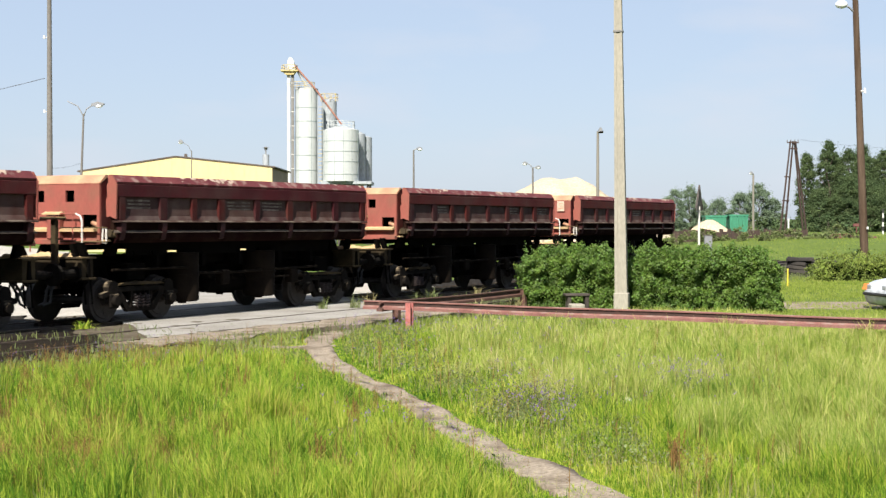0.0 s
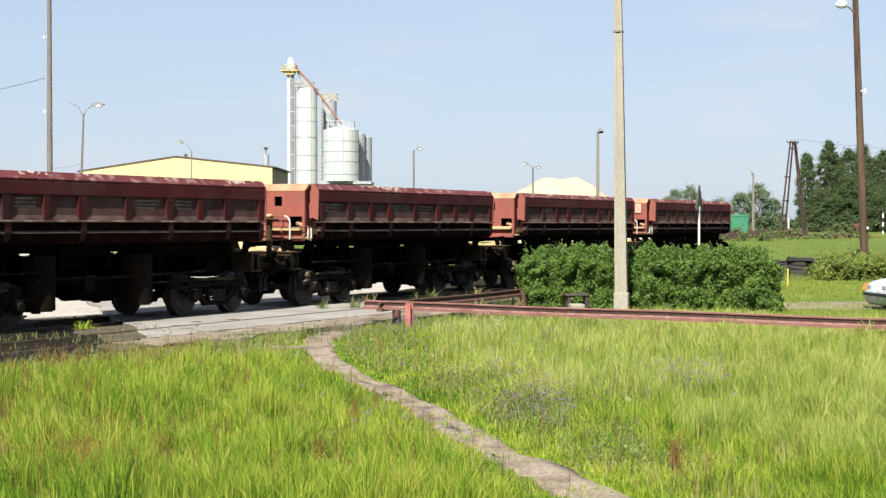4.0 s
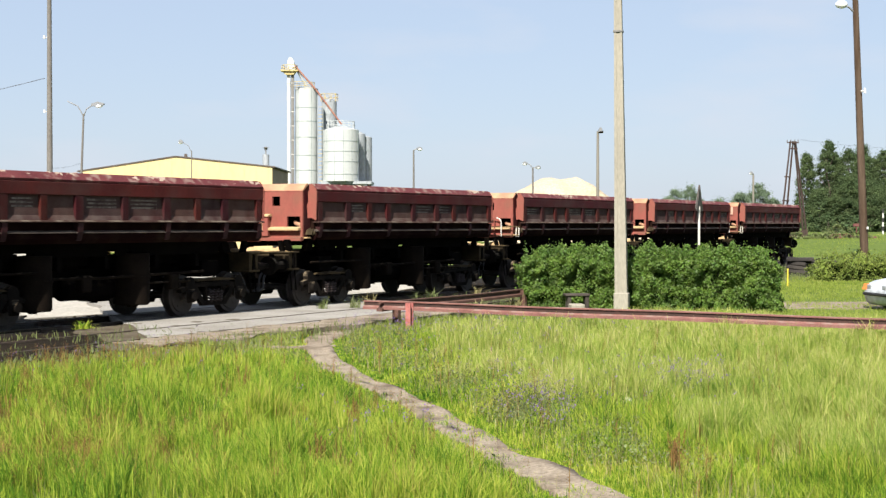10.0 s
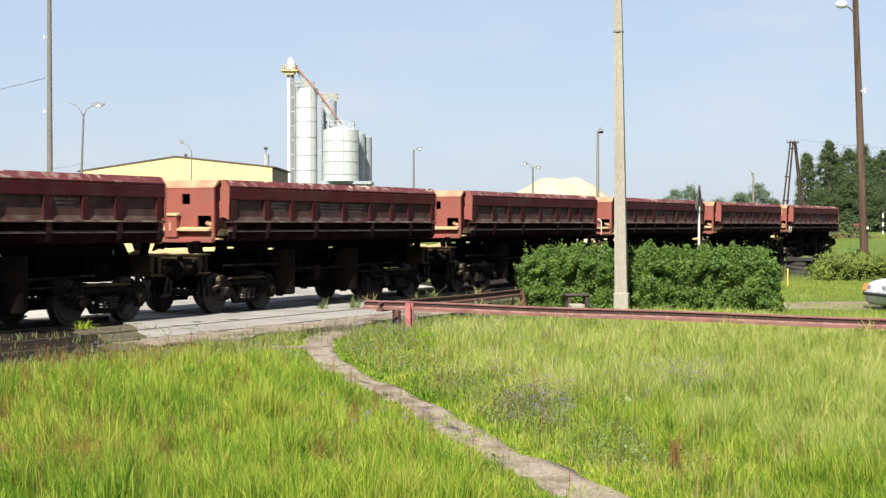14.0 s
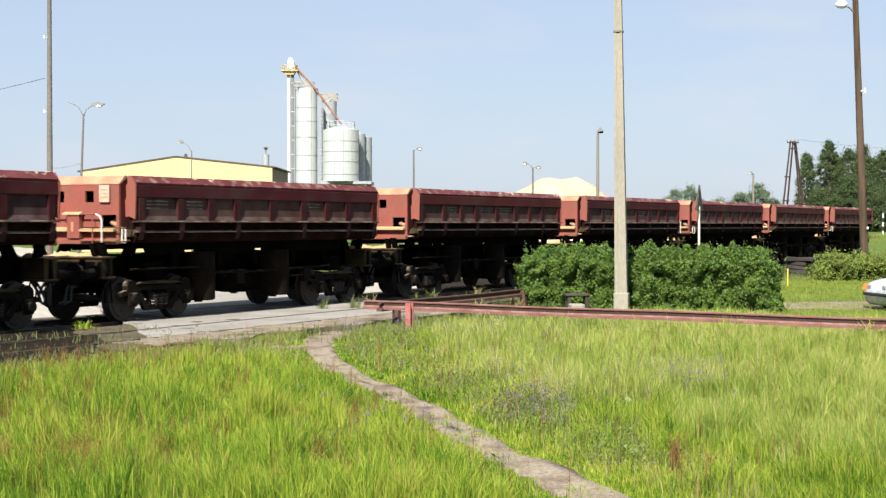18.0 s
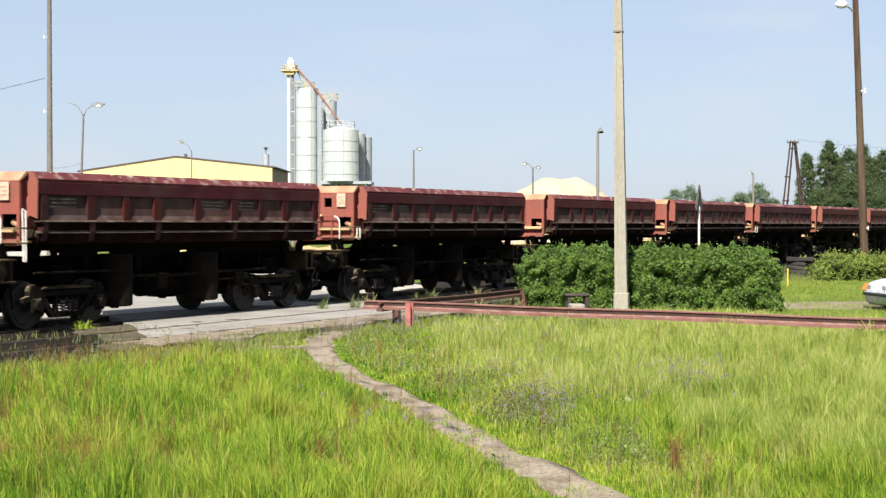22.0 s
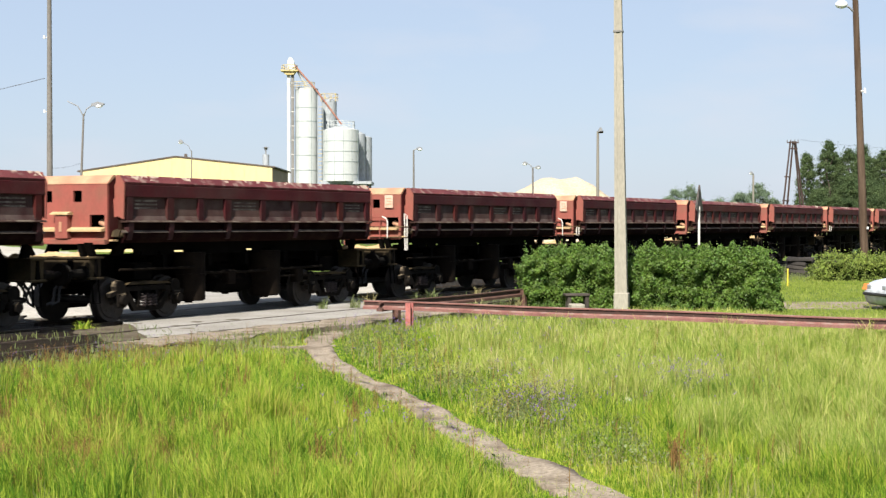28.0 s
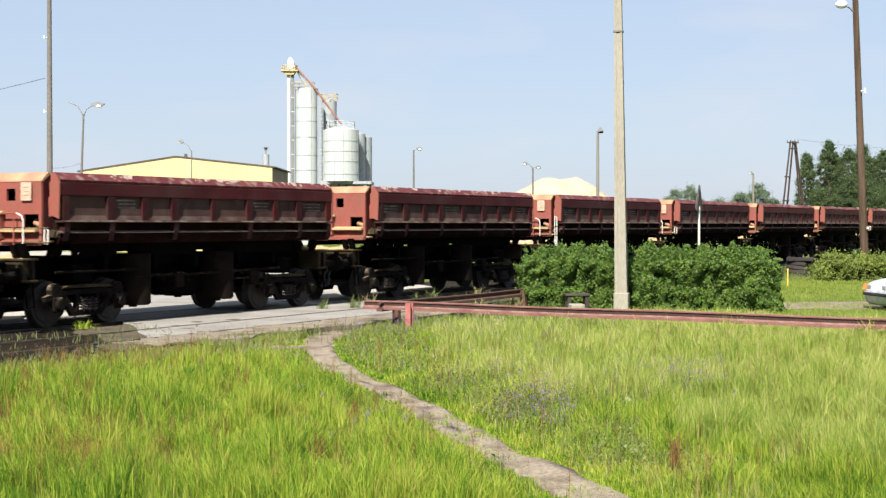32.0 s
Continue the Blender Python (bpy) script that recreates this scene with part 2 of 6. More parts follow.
    "concrete": mat("weathered_concrete", (0.215, 0.20, 0.165), (0.255, 0.238, 0.196), (0.185, 0.168, 0.132), 1.1, 24, 0.9, 0, 0.3, stretch=(1, 1, 0.35), grain=0.12, spec=0.15),
    "greypole": mat("grey_pole_concrete", (0.084, 0.078, 0.069), (0.12, 0.111, 0.099), None, 1.5, 25, 0.9, 0, 0.2, stretch=(1, 1, 0.3)),
    "palepole": mat("pale_lamp_pole_concrete", (0.135, 0.126, 0.104), (0.165, 0.154, 0.13), None, 1.4, 25, 0.9, 0, 0.2, stretch=(1, 1, 0.3), grain=0.1),
    "wood": mat("creosoted_pole_wood", (0.046, 0.029, 0.019), (0.082, 0.058, 0.041), (0.125, 0.098, 0.073), 2, 20, 0.9, 0, 0.4, stretch=(3, 3, 0.25), spec=0.15),
    "darkwood": mat("tarred_pole_wood", (0.0217, 0.01116, 0.00806), (0.0434, 0.0248, 0.0186), (0.0744, 0.0434, 0.031), 2, 20, 0.85, 0, 0.4, stretch=(3, 3, 0.25)),
    "tarred": mat("tarred_sleeper", (0.01116, 0.00868, 0.00744), (0.0279, 0.02294, 0.01922), (0.062, 0.0527, 0.0434), 3, 30, 0.85, 0, 0.4, per_object=True),
    "rimdust": mat("dry_pinkish_sand", (0.248, 0.1798, 0.1395), (0.3224, 0.2542, 0.2015), None, 3, 20, 0.95, 0, 0.3),
    "elevator": mat("sunlit_pale_casing", (0.40, 0.395, 0.37), (0.45, 0.44, 0.41), None, 1, 10, 0.6, grain=0.05),
    "lampgrey": mat("lamp_housing", (0.124, 0.1302, 0.1395), (0.1798, 0.186, 0.1953), None, 3, 20, 0.5),
    "lampglass": mat("milky_lamp_bowl", (0.653, 0.67, 0.686), (0.703, 0.72, 0.737), None, 3, 20, 0.3, 0, 0),
    "yellow": mat("yellow_sheet_wall", (0.4464, 0.3503, 0.1674), (0.4774, 0.3782, 0.1922), None, 0.3, 4, 0.7, 0, 0.02, grain=0.04, stretch=(1, 1, 0.3)),
    "shadewall": mat("shaded_sheet_wall", (0.1488, 0.1054, 0.0682), (0.186, 0.1364, 0.093), None, 0.3, 4, 0.7),
    "roof": mat("brown_roof_sheet", (0.0434, 0.03224, 0.02604), (0.0682, 0.0496, 0.03844), None, 0.4, 5, 0.7),
    "silo": mat("white_silo_paint", (0.336, 0.357, 0.357), (0.361, 0.382, 0.38), (0.311, 0.336, 0.332), 0.5, 6, 0.55, 0, 0.02, grain=0.04, stretch=(1, 1, 0.5)),
    "silogrey": mat("grey_silo_paint", (0.203, 0.224, 0.239), (0.244, 0.264, 0.28), None, 0.4, 6, 0.6, stretch=(1, 1, 0.35)),
    "seam": mat("silo_seam", (0.186, 0.2232, 0.217), (0.248, 0.2852, 0.2728), None, 2, 8, 0.6),
    "steelgrey": mat("galvanised_steel", (0.10, 0.098, 0.092), (0.15, 0.145, 0.135), None, 1, 10, 0.6, grain=0.08),
    "ochre": mat("ochre_gallery_paint", (0.341, 0.2604, 0.0992), (0.3844, 0.31, 0.1488), None, 2, 10, 0.6),
    "chute": mat("rusty_chute", (0.174, 0.0738, 0.0521), (0.26, 0.13, 0.0911), None, 1, 10, 0.7),
    "green": mat("green_container_paint", (0.0186, 0.1364, 0.0744), (0.0279, 0.1736, 0.0992), None, 0.8, 8, 0.6),
    "black": mat("black_rubber", (0.0093, 0.0093, 0.0093), (0.0155, 0.0155, 0.0155), None, 5, 40, 0.7),
    "carpaint": mat("white_car_paint", (0.4464, 0.4712, 0.5084), (0.4588, 0.4836, 0.5208), None, 0.5, 4, 0.25, 0, 0),
    "orange": mat("orange_lens", (0.527, 0.1736, 0.0124), (0.558, 0.2046, 0.0186), None, 5, 20, 0.2, 0, 0),
    "headlight": mat("clear_lens", (0.341, 0.3596, 0.3844), (0.434, 0.4464, 0.465), None, 5, 20, 0.1, 0.3, 0),
    "carglass": mat("dark_car_glass", (0.0124, 0.0155, 0.0186), (0.0186, 0.0217, 0.0248), None, 2, 20, 0.05, 0, 0),
    "signback": mat("dark_sign_back", (0.0372, 0.031, 0.0279), (0.0682, 0.0558, 0.0496), None, 4, 20, 0.6, 0.3),
    "yellowpost": mat("yellow_marker_paint", (0.465, 0.3596, 0.0248), (0.5084, 0.3968, 0.0372), None, 4, 20, 0.6),
    "redthing": mat("faded_red_metal", (0.0806, 0.0217, 0.0186), (0.1116, 0.0372, 0.031), None, 2, 10, 0.7),
    "blue": mat("blue_paint", (0.031, 0.0744, 0.217), (0.0434, 0.0992, 0.2604), None, 3, 20, 0.6),
    "wire": mat("dark_wire", (0.031, 0.031, 0.0341), (0.0496, 0.0496, 0.0527), None, 3, 20, 0.7),
    "ceramic": mat("white_insulator", (0.434, 0.434, 0.4216), (0.4836, 0.4836, 0.4712), None, 3, 20, 0.25),
}


def grass_mat(name, stops, shift, trans=0.4):
    """Blades whose colour runs from deep green to straw, blade by blade and patch by patch."""
    m = bpy.data.materials.new(name)
    m.use_nodes = True
    nt = m.node_tree
    bs, L = nt.nodes["Principled BSDF"], nt.links.new
    tc, ge = nt.nodes.new("ShaderNodeTexCoord"), nt.nodes.new("ShaderNodeNewGeometry")
    total = None
    for scale, weight in ((0.45, 0.75), (3.2, 0.65)):
        n = nt.nodes.new("ShaderNodeTexNoise")
        n.inputs["Scale"].default_value, n.inputs["Detail"].default_value = scale, 3
        L(tc.outputs["Object"], n.inputs[0])
        ma = nt.nodes.new("ShaderNodeMath")
        ma.operation = "MULTIPLY_ADD"
        ma.inputs[1].default_value = weight
        L(n.outputs[0], ma.inputs[0])
        if total is None:
            ma.inputs[2].default_value = shift - 0.05
        else:
            L(total, ma.inputs[2])
        total = ma.outputs[0]
    ma = nt.nodes.new("ShaderNodeMath")
    ma.operation = "MULTIPLY_ADD"
    ma.inputs[1].default_value = 0.55
    L(ge.outputs["Random Per Island"], ma.inputs[0])
    L(total, ma.inputs[2])
    rp = nt.nodes.new("ShaderNodeValToRGB")
    rp.color_ramp.elements[0].position, rp.color_ramp.elements[0].color = stops[0][0], (*stops[0][1], 1)
    rp.color_ramp.elements[1].position, rp.color_ramp.elements[1].color = stops[-1][0], (*stops[-1][1], 1)
    for p, c in stops[1:-1]:
        e = rp.color_ramp.elements.new(p)
        e.color = (*c, 1)
    L(ma.outputs[0], rp.inputs[0])
    L(rp.outputs[0], bs.inputs["Base Color"])
    bs.inputs["Roughness"].default_value = 0.6
    bs.inputs["Specular IOR Level"].default_value = 0.12
    tr, ms = nt.nodes.new("ShaderNodeBsdfTranslucent"), nt.nodes.new("ShaderNodeMixShader")
    L(rp.outputs[0], tr.inputs[0])
    ms.inputs[0].default_value = trans
    L(bs.outputs[0], ms.inputs[1])
    L(tr.outputs[0], ms.inputs[2])
    L(ms.outputs[0], nt.nodes["Material Output"].inputs[0])
    return m


M["grass"] = grass_mat("meadow_grass", ((0.14, (0.0219, 0.0759, 0.00781)), (0.36, (0.11, 0.213, 0.0156)), (0.56, (0.271, 0.351, 0.0351)), (0.78, (0.416, 0.425, 0.086)), (0.99, (0.361, 0.25, 0.109))), -0.47)
M["palegrass"] = grass_mat("pale_meadow_grass", ((0.10, (0.0638, 0.136, 0.0174)), (0.36, (0.199, 0.278, 0.0405)), (0.62, (0.343, 0.377, 0.0924)), (0.82, (0.472, 0.435, 0.197)), (0.99, (0.414, 0.316, 0.243))), -0.42)

M["bankgrass"] = grass_mat("rough_bank_grass", ((0.15, (0.096, 0.148, 0.0221)), (0.5, (0.192, 0.252, 0.0385)), (0.9, (0.294, 0.32, 0.0881))), -0.36)


# ---------------------------------------------------------------- mesh helpers
def box(bm, x0, x1, y0, y1, z0, z1, m=None, bev=0.0):
    r = bmesh.ops.create_cube(bm, size=1.0)
    vs = r["verts"]
    for v in vs:
        v.co = Vector(((x0 + x1) / 2 + v.co.x * (x1 - x0), (y0 + y1) / 2 + v.co.y * (y1 - y0), (z0 + z1) / 2 + v.co.z * (z1 - z0)))
    if bev:
        es = list({e for v in vs for e in v.link_edges})
        bv = bmesh.ops.bevel(bm, geom=es, offset=bev, segments=1, affect="EDGES", profile=0.5)
        vs = bv["verts"]
    if m is not None:
        bmesh.ops.transform(bm, matrix=m, verts=list({v for v in vs}))
    return vs


def rod(bm, p, q, r0, r1=None, seg=10, caps=True):
    p, q = Vector(p), Vector(q)
    r1 = r0 if r1 is None else r1
    d = q - p
    m = Matrix.Translation((p + q) / 2) @ d.to_track_quat("Z", "Y").to_matrix().to_4x4()
    r = bmesh.ops.create_cone(bm, cap_ends=caps, segments=seg, radius1=r0, radius2=r1, depth=d.length, matrix=m)
    return r["verts"]


def tube(bm, pts, r, seg=8):
    """One continuous round bar through the points."""
    pts = [Vector(p) for p in pts]
    rings, side = [], None
    for k, p in enumerate(pts):
        t = (pts[min(k + 1, len(pts) - 1)] - pts[max(k - 1, 0)]).normalized()
        if t.length < 0.5:
            t = (p - pts[k - 1]).normalized()
        side = t.orthogonal() if side is None else side - t * side.dot(t)
        side.normalize()
        up = t.cross(side)
        rings.append([bm.verts.new(p + r * (math.cos(a) * side + math.sin(a) * up)) for a in (2 * math.pi * q / seg for q in range(seg))])
    for a, b in zip(rings, rings[1:]):
        for q in range(seg):
            bm.faces.new((a[q], a[(q + 1) % seg], b[(q + 1) % seg], b[q]))
    bm.faces.new(list(reversed(rings[0])))
    bm.faces.new(rings[-1])


def slab(bm, pts, x0, x1, axis="x"):
    """A polygon of (a, b) pulled out along one axis."""
    def co(k, ab):
        return {"x": (k, ab[0], ab[1]), "y": (ab[0], k, ab[1]), "z": (ab[0], ab[1], k)}[axis]
    lo = [bm.verts.new(co(x0, p)) for p in pts]
    hi = [bm.verts.new(co(x1, p)) for p in pts]
    bm.faces.new(lo)
    bm.faces.new(list(reversed(hi)))
    for i in range(len(pts)):
        j = (i + 1) % len(pts)
        bm.faces.new((lo[i], hi[i], hi[j], lo[j]))
    return lo + hi


def finish(name, bm, material, smooth=0):
    bmesh.ops.recalc_face_normals(bm, faces=bm.faces)
    me = bpy.data.meshes.new(name)
    bm.to_mesh(me)
    bm.free()
    me.materials.append(material)
    if smooth:
        for p in me.polygons:
            p.use_smooth = True
        me.set_sharp_from_angle(angle=radians(smooth))
    return me


def part(name, bm, material, parent, label="", smooth=0):
    ob = new(name, finish(name, bm, M[material], smooth))
    ob.parent = parent
    if label:
        ob["label"] = label
    return ob


def thing(name, label, category, m=None, group="", kind=""):
    ob = new(name)
    ob.empty_display_size = 0.3
    if m is not None:
        ob.matrix_basis = m
    return tagged(ob, label, category, group, kind)


def solo(name, bm, material, label, category, m=None, group="", kind="", smooth=0):
    ob = new(name, finish(name, bm, M[material], smooth))
    if m is not None:
        ob.matrix_basis = m
    return tagged(ob, label, category, group, kind)


def raw_mesh(name, verts, faces_n, nv, material):
    """A big mesh out of arrays: verts (k, 3), faces of nv corners each."""
    me = bpy.data.meshes.new(name)
    verts = np.asarray(verts, dtype=np.float32)
    f = np.asarray(faces_n, dtype=np.int32)
    me.vertices.add(len(verts))
    me.vertices.foreach_set("co", verts.ravel())
    me.loops.add(f.size)
    me.loops.foreach_set("vertex_index", f.ravel())
    me.polygons.add(len(f))
    me.polygons.foreach_set("loop_start", np.arange(len(f), dtype=np.int32) * nv)
    me.update(calc_edges=True)
    me.materials.append(material)
    return me
# ---------------------------------------------------------------- ground
def lump(x, y, s=1.0):
    return noise.noise(Vector((x * s, y * s, 3.7)))


def ground_z(x, y):
    """The meadow is nearly level; far off the land swells a little towards the woods."""
    d = math.hypot(x, y)
    across = x * N.x + y * N.y
    z = 0.035 * lump(x, y, 0.35)
    if across < 16.0:
        z += 0.03 * lump(x, y, 1.1)
    far = min(1.0, max(0.0, (y - 75) / 75.0)) * min(1.0, max(0.0, (x - 8) / 22.0))
    z += 1.15 * far * far * (3 - 2 * far)
    if d < 0.5:
        z = 0
    return z


def ring_values():
    v, out = 1.0, [0.0]
    while v < 3000:
        out.append(v)
        v += 0.5 if v < 45 else v * 0.06
    return out


bm = bmesh.new()
ys = [-v for v in ring_values()[:0:-1] if v > 3] + [-3, -1] + ring_values()[:1] + ring_values()[1:]
xs_half = [0.0] + [0.6 * i for i in range(1, 45)] + [27 * 1.14 ** i for i in range(1, 37)]
xs = [-v for v in xs_half[:0:-1]] + xs_half
grid = [[bm.verts.new((x, y, ground_z(x, y) - (0.02 if N.x * x + N.y * y > 16 and y < 80 else 0.0))) for x in xs] for y in ys]
for j in range(len(ys) - 1):
    for i in range(len(xs) - 1):
        bm.faces.new((grid[j][i], grid[j][i + 1], grid[j + 1][i + 1], grid[j + 1][i]))
solo("ground", bm, "ground", "grassy earth of a level meadow by a railway", "ground", kind="structure", smooth=180)


def strip(name, material, label, category, d0, d1, s0, s1, z, thick, nd, ns, ragged=0.0, rough_z=0.0, seed=0.0, skew=0.0):
    """A sheet of ground along the line, with uneven edges."""
    bm = bmesh.new()
    rows = []
    for i in range(nd + 1):
        row = []
        for j in range(ns + 1):
            d = d0 + (d1 - d0) * i / nd
            s = s0 + (s1 - s0) * j / ns + skew * (d - d0)
            if i in (0, nd):
                d += ragged * noise.noise(Vector((s * 0.7, seed + i, 0))) + 0.4 * ragged * noise.noise(Vector((s * 3, seed + i, 9)))
            if j in (0, ns):
                s += ragged * 1.5 * noise.noise(Vector((d * 0.7, seed + j, 5)))
            p = line(d, s)
            row.append(bm.verts.new((p.x, p.y, z + rough_z * noise.noise(Vector((p.x * 1.7, p.y * 1.7, 0))))))
        rows.append(row)
    for i in range(nd):
        for j in range(ns):
            bm.faces.new((rows[i][j], rows[i][j + 1], rows[i + 1][j + 1], rows[i + 1][j]))
    edge = [rows[0][j] for j in range(ns + 1)] + [rows[i][ns] for i in range(1, nd + 1)] + \
           [rows[nd][j] for j in range(ns - 1, -1, -1)] + [rows[i][0] for i in range(nd - 1, 0, -1)]
    low = [bm.verts.new(v.co - Vector((0, 0, thick))) for v in edge]
    for k in range(len(edge)):
        j = (k + 1) % len(edge)
        bm.faces.new((edge[k], edge[j], low[j], low[k]))
    return solo(name, bm, material, label, category, kind="structure", smooth=60)


# beds of both tracks, the paved crossing and the works yard behind
strip("track_bed", "ballast", "dark dirty ballast bed overgrown at its edge", "track bed", 15.9, 26.6, -60, 230, 0.035, 0.3, 14, 420, 0.35, 0.035)
strip("road", "asphalt", "pale dusty asphalt level crossing over both tracks", "road", 16.25, 32.0, 20.6, 30.8, 0.141, 0.35, 24, 30, 0.22, 0.004, 4.0, skew=1.0)
strip("road_shoulder", "path", "sandy dirt shoulder where the crossing meets the meadow", "road shoulder", 15.75, 17.0, 20.2, 33.2, 0.152, 0.3, 6, 60, 0.45, 0.012, 21.0)
strip("siding_soil", "soil", "brown soil drifted over the siding's sleepers", "soil", 16.1, 19.3, -30, 20.8, 0.10, 0.3, 10, 120, 0.35, 0.025, 31.0, skew=0.0)
strip("soil_apron", "soil", "brown earth drifted up to the end of the crossing", "soil", 15.9, 19.6, 15.2, 21.9, 0.129, 0.3, 30, 60, 0.5, 0.024, 51.0, skew=1.0)
strip("sand_drift", "drift", "sandy earth blown over the crossing's end", "sand drift", 15.9, 20.0, 19.0, 23.6, 0.134, 0.3, 30, 44, 0.7, 0.017, 63.0, skew=1.0)
strip("ballast_apron", "ballast", "blackened ballast at the end of the crossing", "ballast", 19.5, 24.0, 15.4, 21.3, 0.127, 0.3, 24, 40, 0.4, 0.022, 57.0, skew=1.0)
strip("yard", "yard", "pale sandy yard of the works behind the tracks", "yard", 23.5, 150.0, -90, 45, 0.075, 0.3, 60, 84, 0.9, 0.03, 8.0, skew=0.8)

bm = bmesh.new()
g0 = [[bm.verts.new((8.3 + 14 * i / 30, 37.9 + 5.2 * j / 6 + (0.5 * lump(i * 0.4, j, 0.8) if j in (0, 6) else 0), 0.016 - (0.1 if j in (0, 6) or i in (0, 30) else 0) + 0.015 * lump(i, j, 0.9))) for i in range(31)] for j in range(7)]
for a, b in zip(g0, g0[1:]):
    for i in range(30):
        bm.faces.new((a[i], a[i + 1], b[i + 1], b[i]))
solo("dirt_track", bm, "path", "pale dirt track on the verge behind the barrier", "dirt track", kind="structure", smooth=180)

# trodden path through the meadow: centre line and width
PATH = [(-1.85, 31.3, 0.9), (-2.1, 29.4, 0.75), (-2.28, 27.6, 0.66), (-2.05, 25.4, 0.56), (-1.69, 23.3, 0.52), (-1.20, 21.2, 0.50), (-0.71, 19.4, 0.52),
        (-0.11, 17.0, 0.53), (0.27, 15.2, 0.54), (0.54, 14.0, 0.56), (0.83, 12.95, 0.55), (1.10, 12.0, 0.53), (1.52, 10.9, 0.5), (2.4, 9.2, 0.5), (4.2, 6.5, 0.5)]


SPUR = [(-2.0, 26.7, 0.5), (-2.5, 26.3, 0.34), (-3.1, 26.35, 0.26), (-3.9, 26.7, 0.16), (-4.6, 27.0, 0.1)]


def path_samples(PATH, n=14):
    out = []
    for k in range(len(PATH) - 1):
        p0, p1, p2, p3 = PATH[max(k - 1, 0)], PATH[k], PATH[k + 1], PATH[min(k + 2, len(PATH) - 1)]
        for i in range(n):
            t = i / n
            out.append(tuple(0.5 * ((2 * b) + (c - a) * t + (2 * a - 5 * b + 4 * c - d) * t * t + (-a + 3 * b - 3 * c + d) * t ** 3)
                             for a, b, c, d in zip(p0, p1, p2, p3)))
    return out


smp = path_samples(PATH)
spur = path_samples(SPUR, 8)


def path_sheet(smp, lift):
    bm = bmesh.new()
    rows, cols = [], 9
    for k, (x, y, w) in enumerate(smp):
        path_row(bm, rows, cols, smp, k, x, y, w, lift)
    for a, b in zip(rows, rows[1:]):
        for i in range(cols - 1):
            bm.faces.new((a[i], a[i + 1], b[i + 1], b[i]))
    return bm


def path_row(bm, rows, cols, smp, k, x, y, w, lift):
    a, b = smp[max(k - 1, 0)], smp[min(k + 1, len(smp) - 1)]
    t = Vector((b[0] - a[0], b[1] - a[1])).normalized()
    nrm = Vector((-t.y, t.x))
    row = []
    for c in range(cols):
        f = c / (cols - 1) * 2 - 1
        g = f * (w * 0.435 - 0.01 + 0.16 * noise.noise(Vector((y * 0.9, f * 3, 1))) + 0.05 * noise.noise(Vector((y * 3.1, f * 3, 6))))
        px, py = x + nrm.x * g, y + nrm.y * g
        row.append(bm.verts.new((px, py, ground_z(px, py) + lift - 0.02 * (1 - f * f) - (0.06 if abs(f) == 1 else 0) + 0.006 * noise.noise(Vector((px * 5, py * 5, 0))))))
    rows.append(row)


solo("footpath_branch", path_sheet(spur, 0.045), "path", "faint trodden side path along the grass edge", "path", kind="structure", smooth=180)
solo("footpath", path_sheet(smp, 0.055), "path", "narrow trodden earth path winding through the grass", "path", kind="structure", smooth=180)

# ---------------------------------------------------------------- rails and sleepers
RAIL = [(-0.06, -0.15), (0.06, -0.15), (0.06, -0.135), (0.012, -0.115), (0.012, -0.04), (0.035, -0.03), (0.035, 0.0), (-0.035, 0.0), (-0.035, -0.03), (-0.012, -0.04), (-0.012, -0.115), (-0.06, -0.135)]
line_m = Matrix.Rotation(radians(LINE_RZ), 4, "Z")
for nm, track, label in (("main_line_track", TRACK_A, "main railway track with brown steel rails"), ("siding_track", TRACK_B, "overgrown siding track half sunk in the ground")):
    tr = thing(nm, label, "railway track", Matrix.Translation(line(track, 0, 0)) @ line_m, kind="structure")
    for sgn in (-0.753, 0.753):
        bm = bmesh.new()
        slab(bm, [(sgn + a, RAIL_Z + b) for a, b in RAIL], -55, 225 if track == TRACK_A else 64, "x")
        part("rail", bm, "railtop", tr)
    bm = bmesh.new()
    box(bm, -0.12, 0.12, -1.25, 1.25, -0.1, 0.06, bev=0.012)
    me = finish("sleeper", bm, M["sleeper"])
    s = -10.0
    count = 0
    while s < 120 and count < 170:
        if not 20.2 < s - (track - 16.25) < 31.0 and (track == TRACK_A or s < 62):
            ob = new("sleeper", me)
            ob.parent = tr
            ob.matrix_basis = pose(s + random.uniform(-0.04, 0.04), random.uniform(-0.05, 0.05), random.uniform(-0.012, 0.008), 0, 0, random.uniform(-1.5, 1.5))
            count += 1
        s += 0.66


# ---------------------------------------------------------------- the dump wagons
PITCH = 12.067
DOOR0, DOOR1 = -4.80, 4.97                 # ends of the side doors


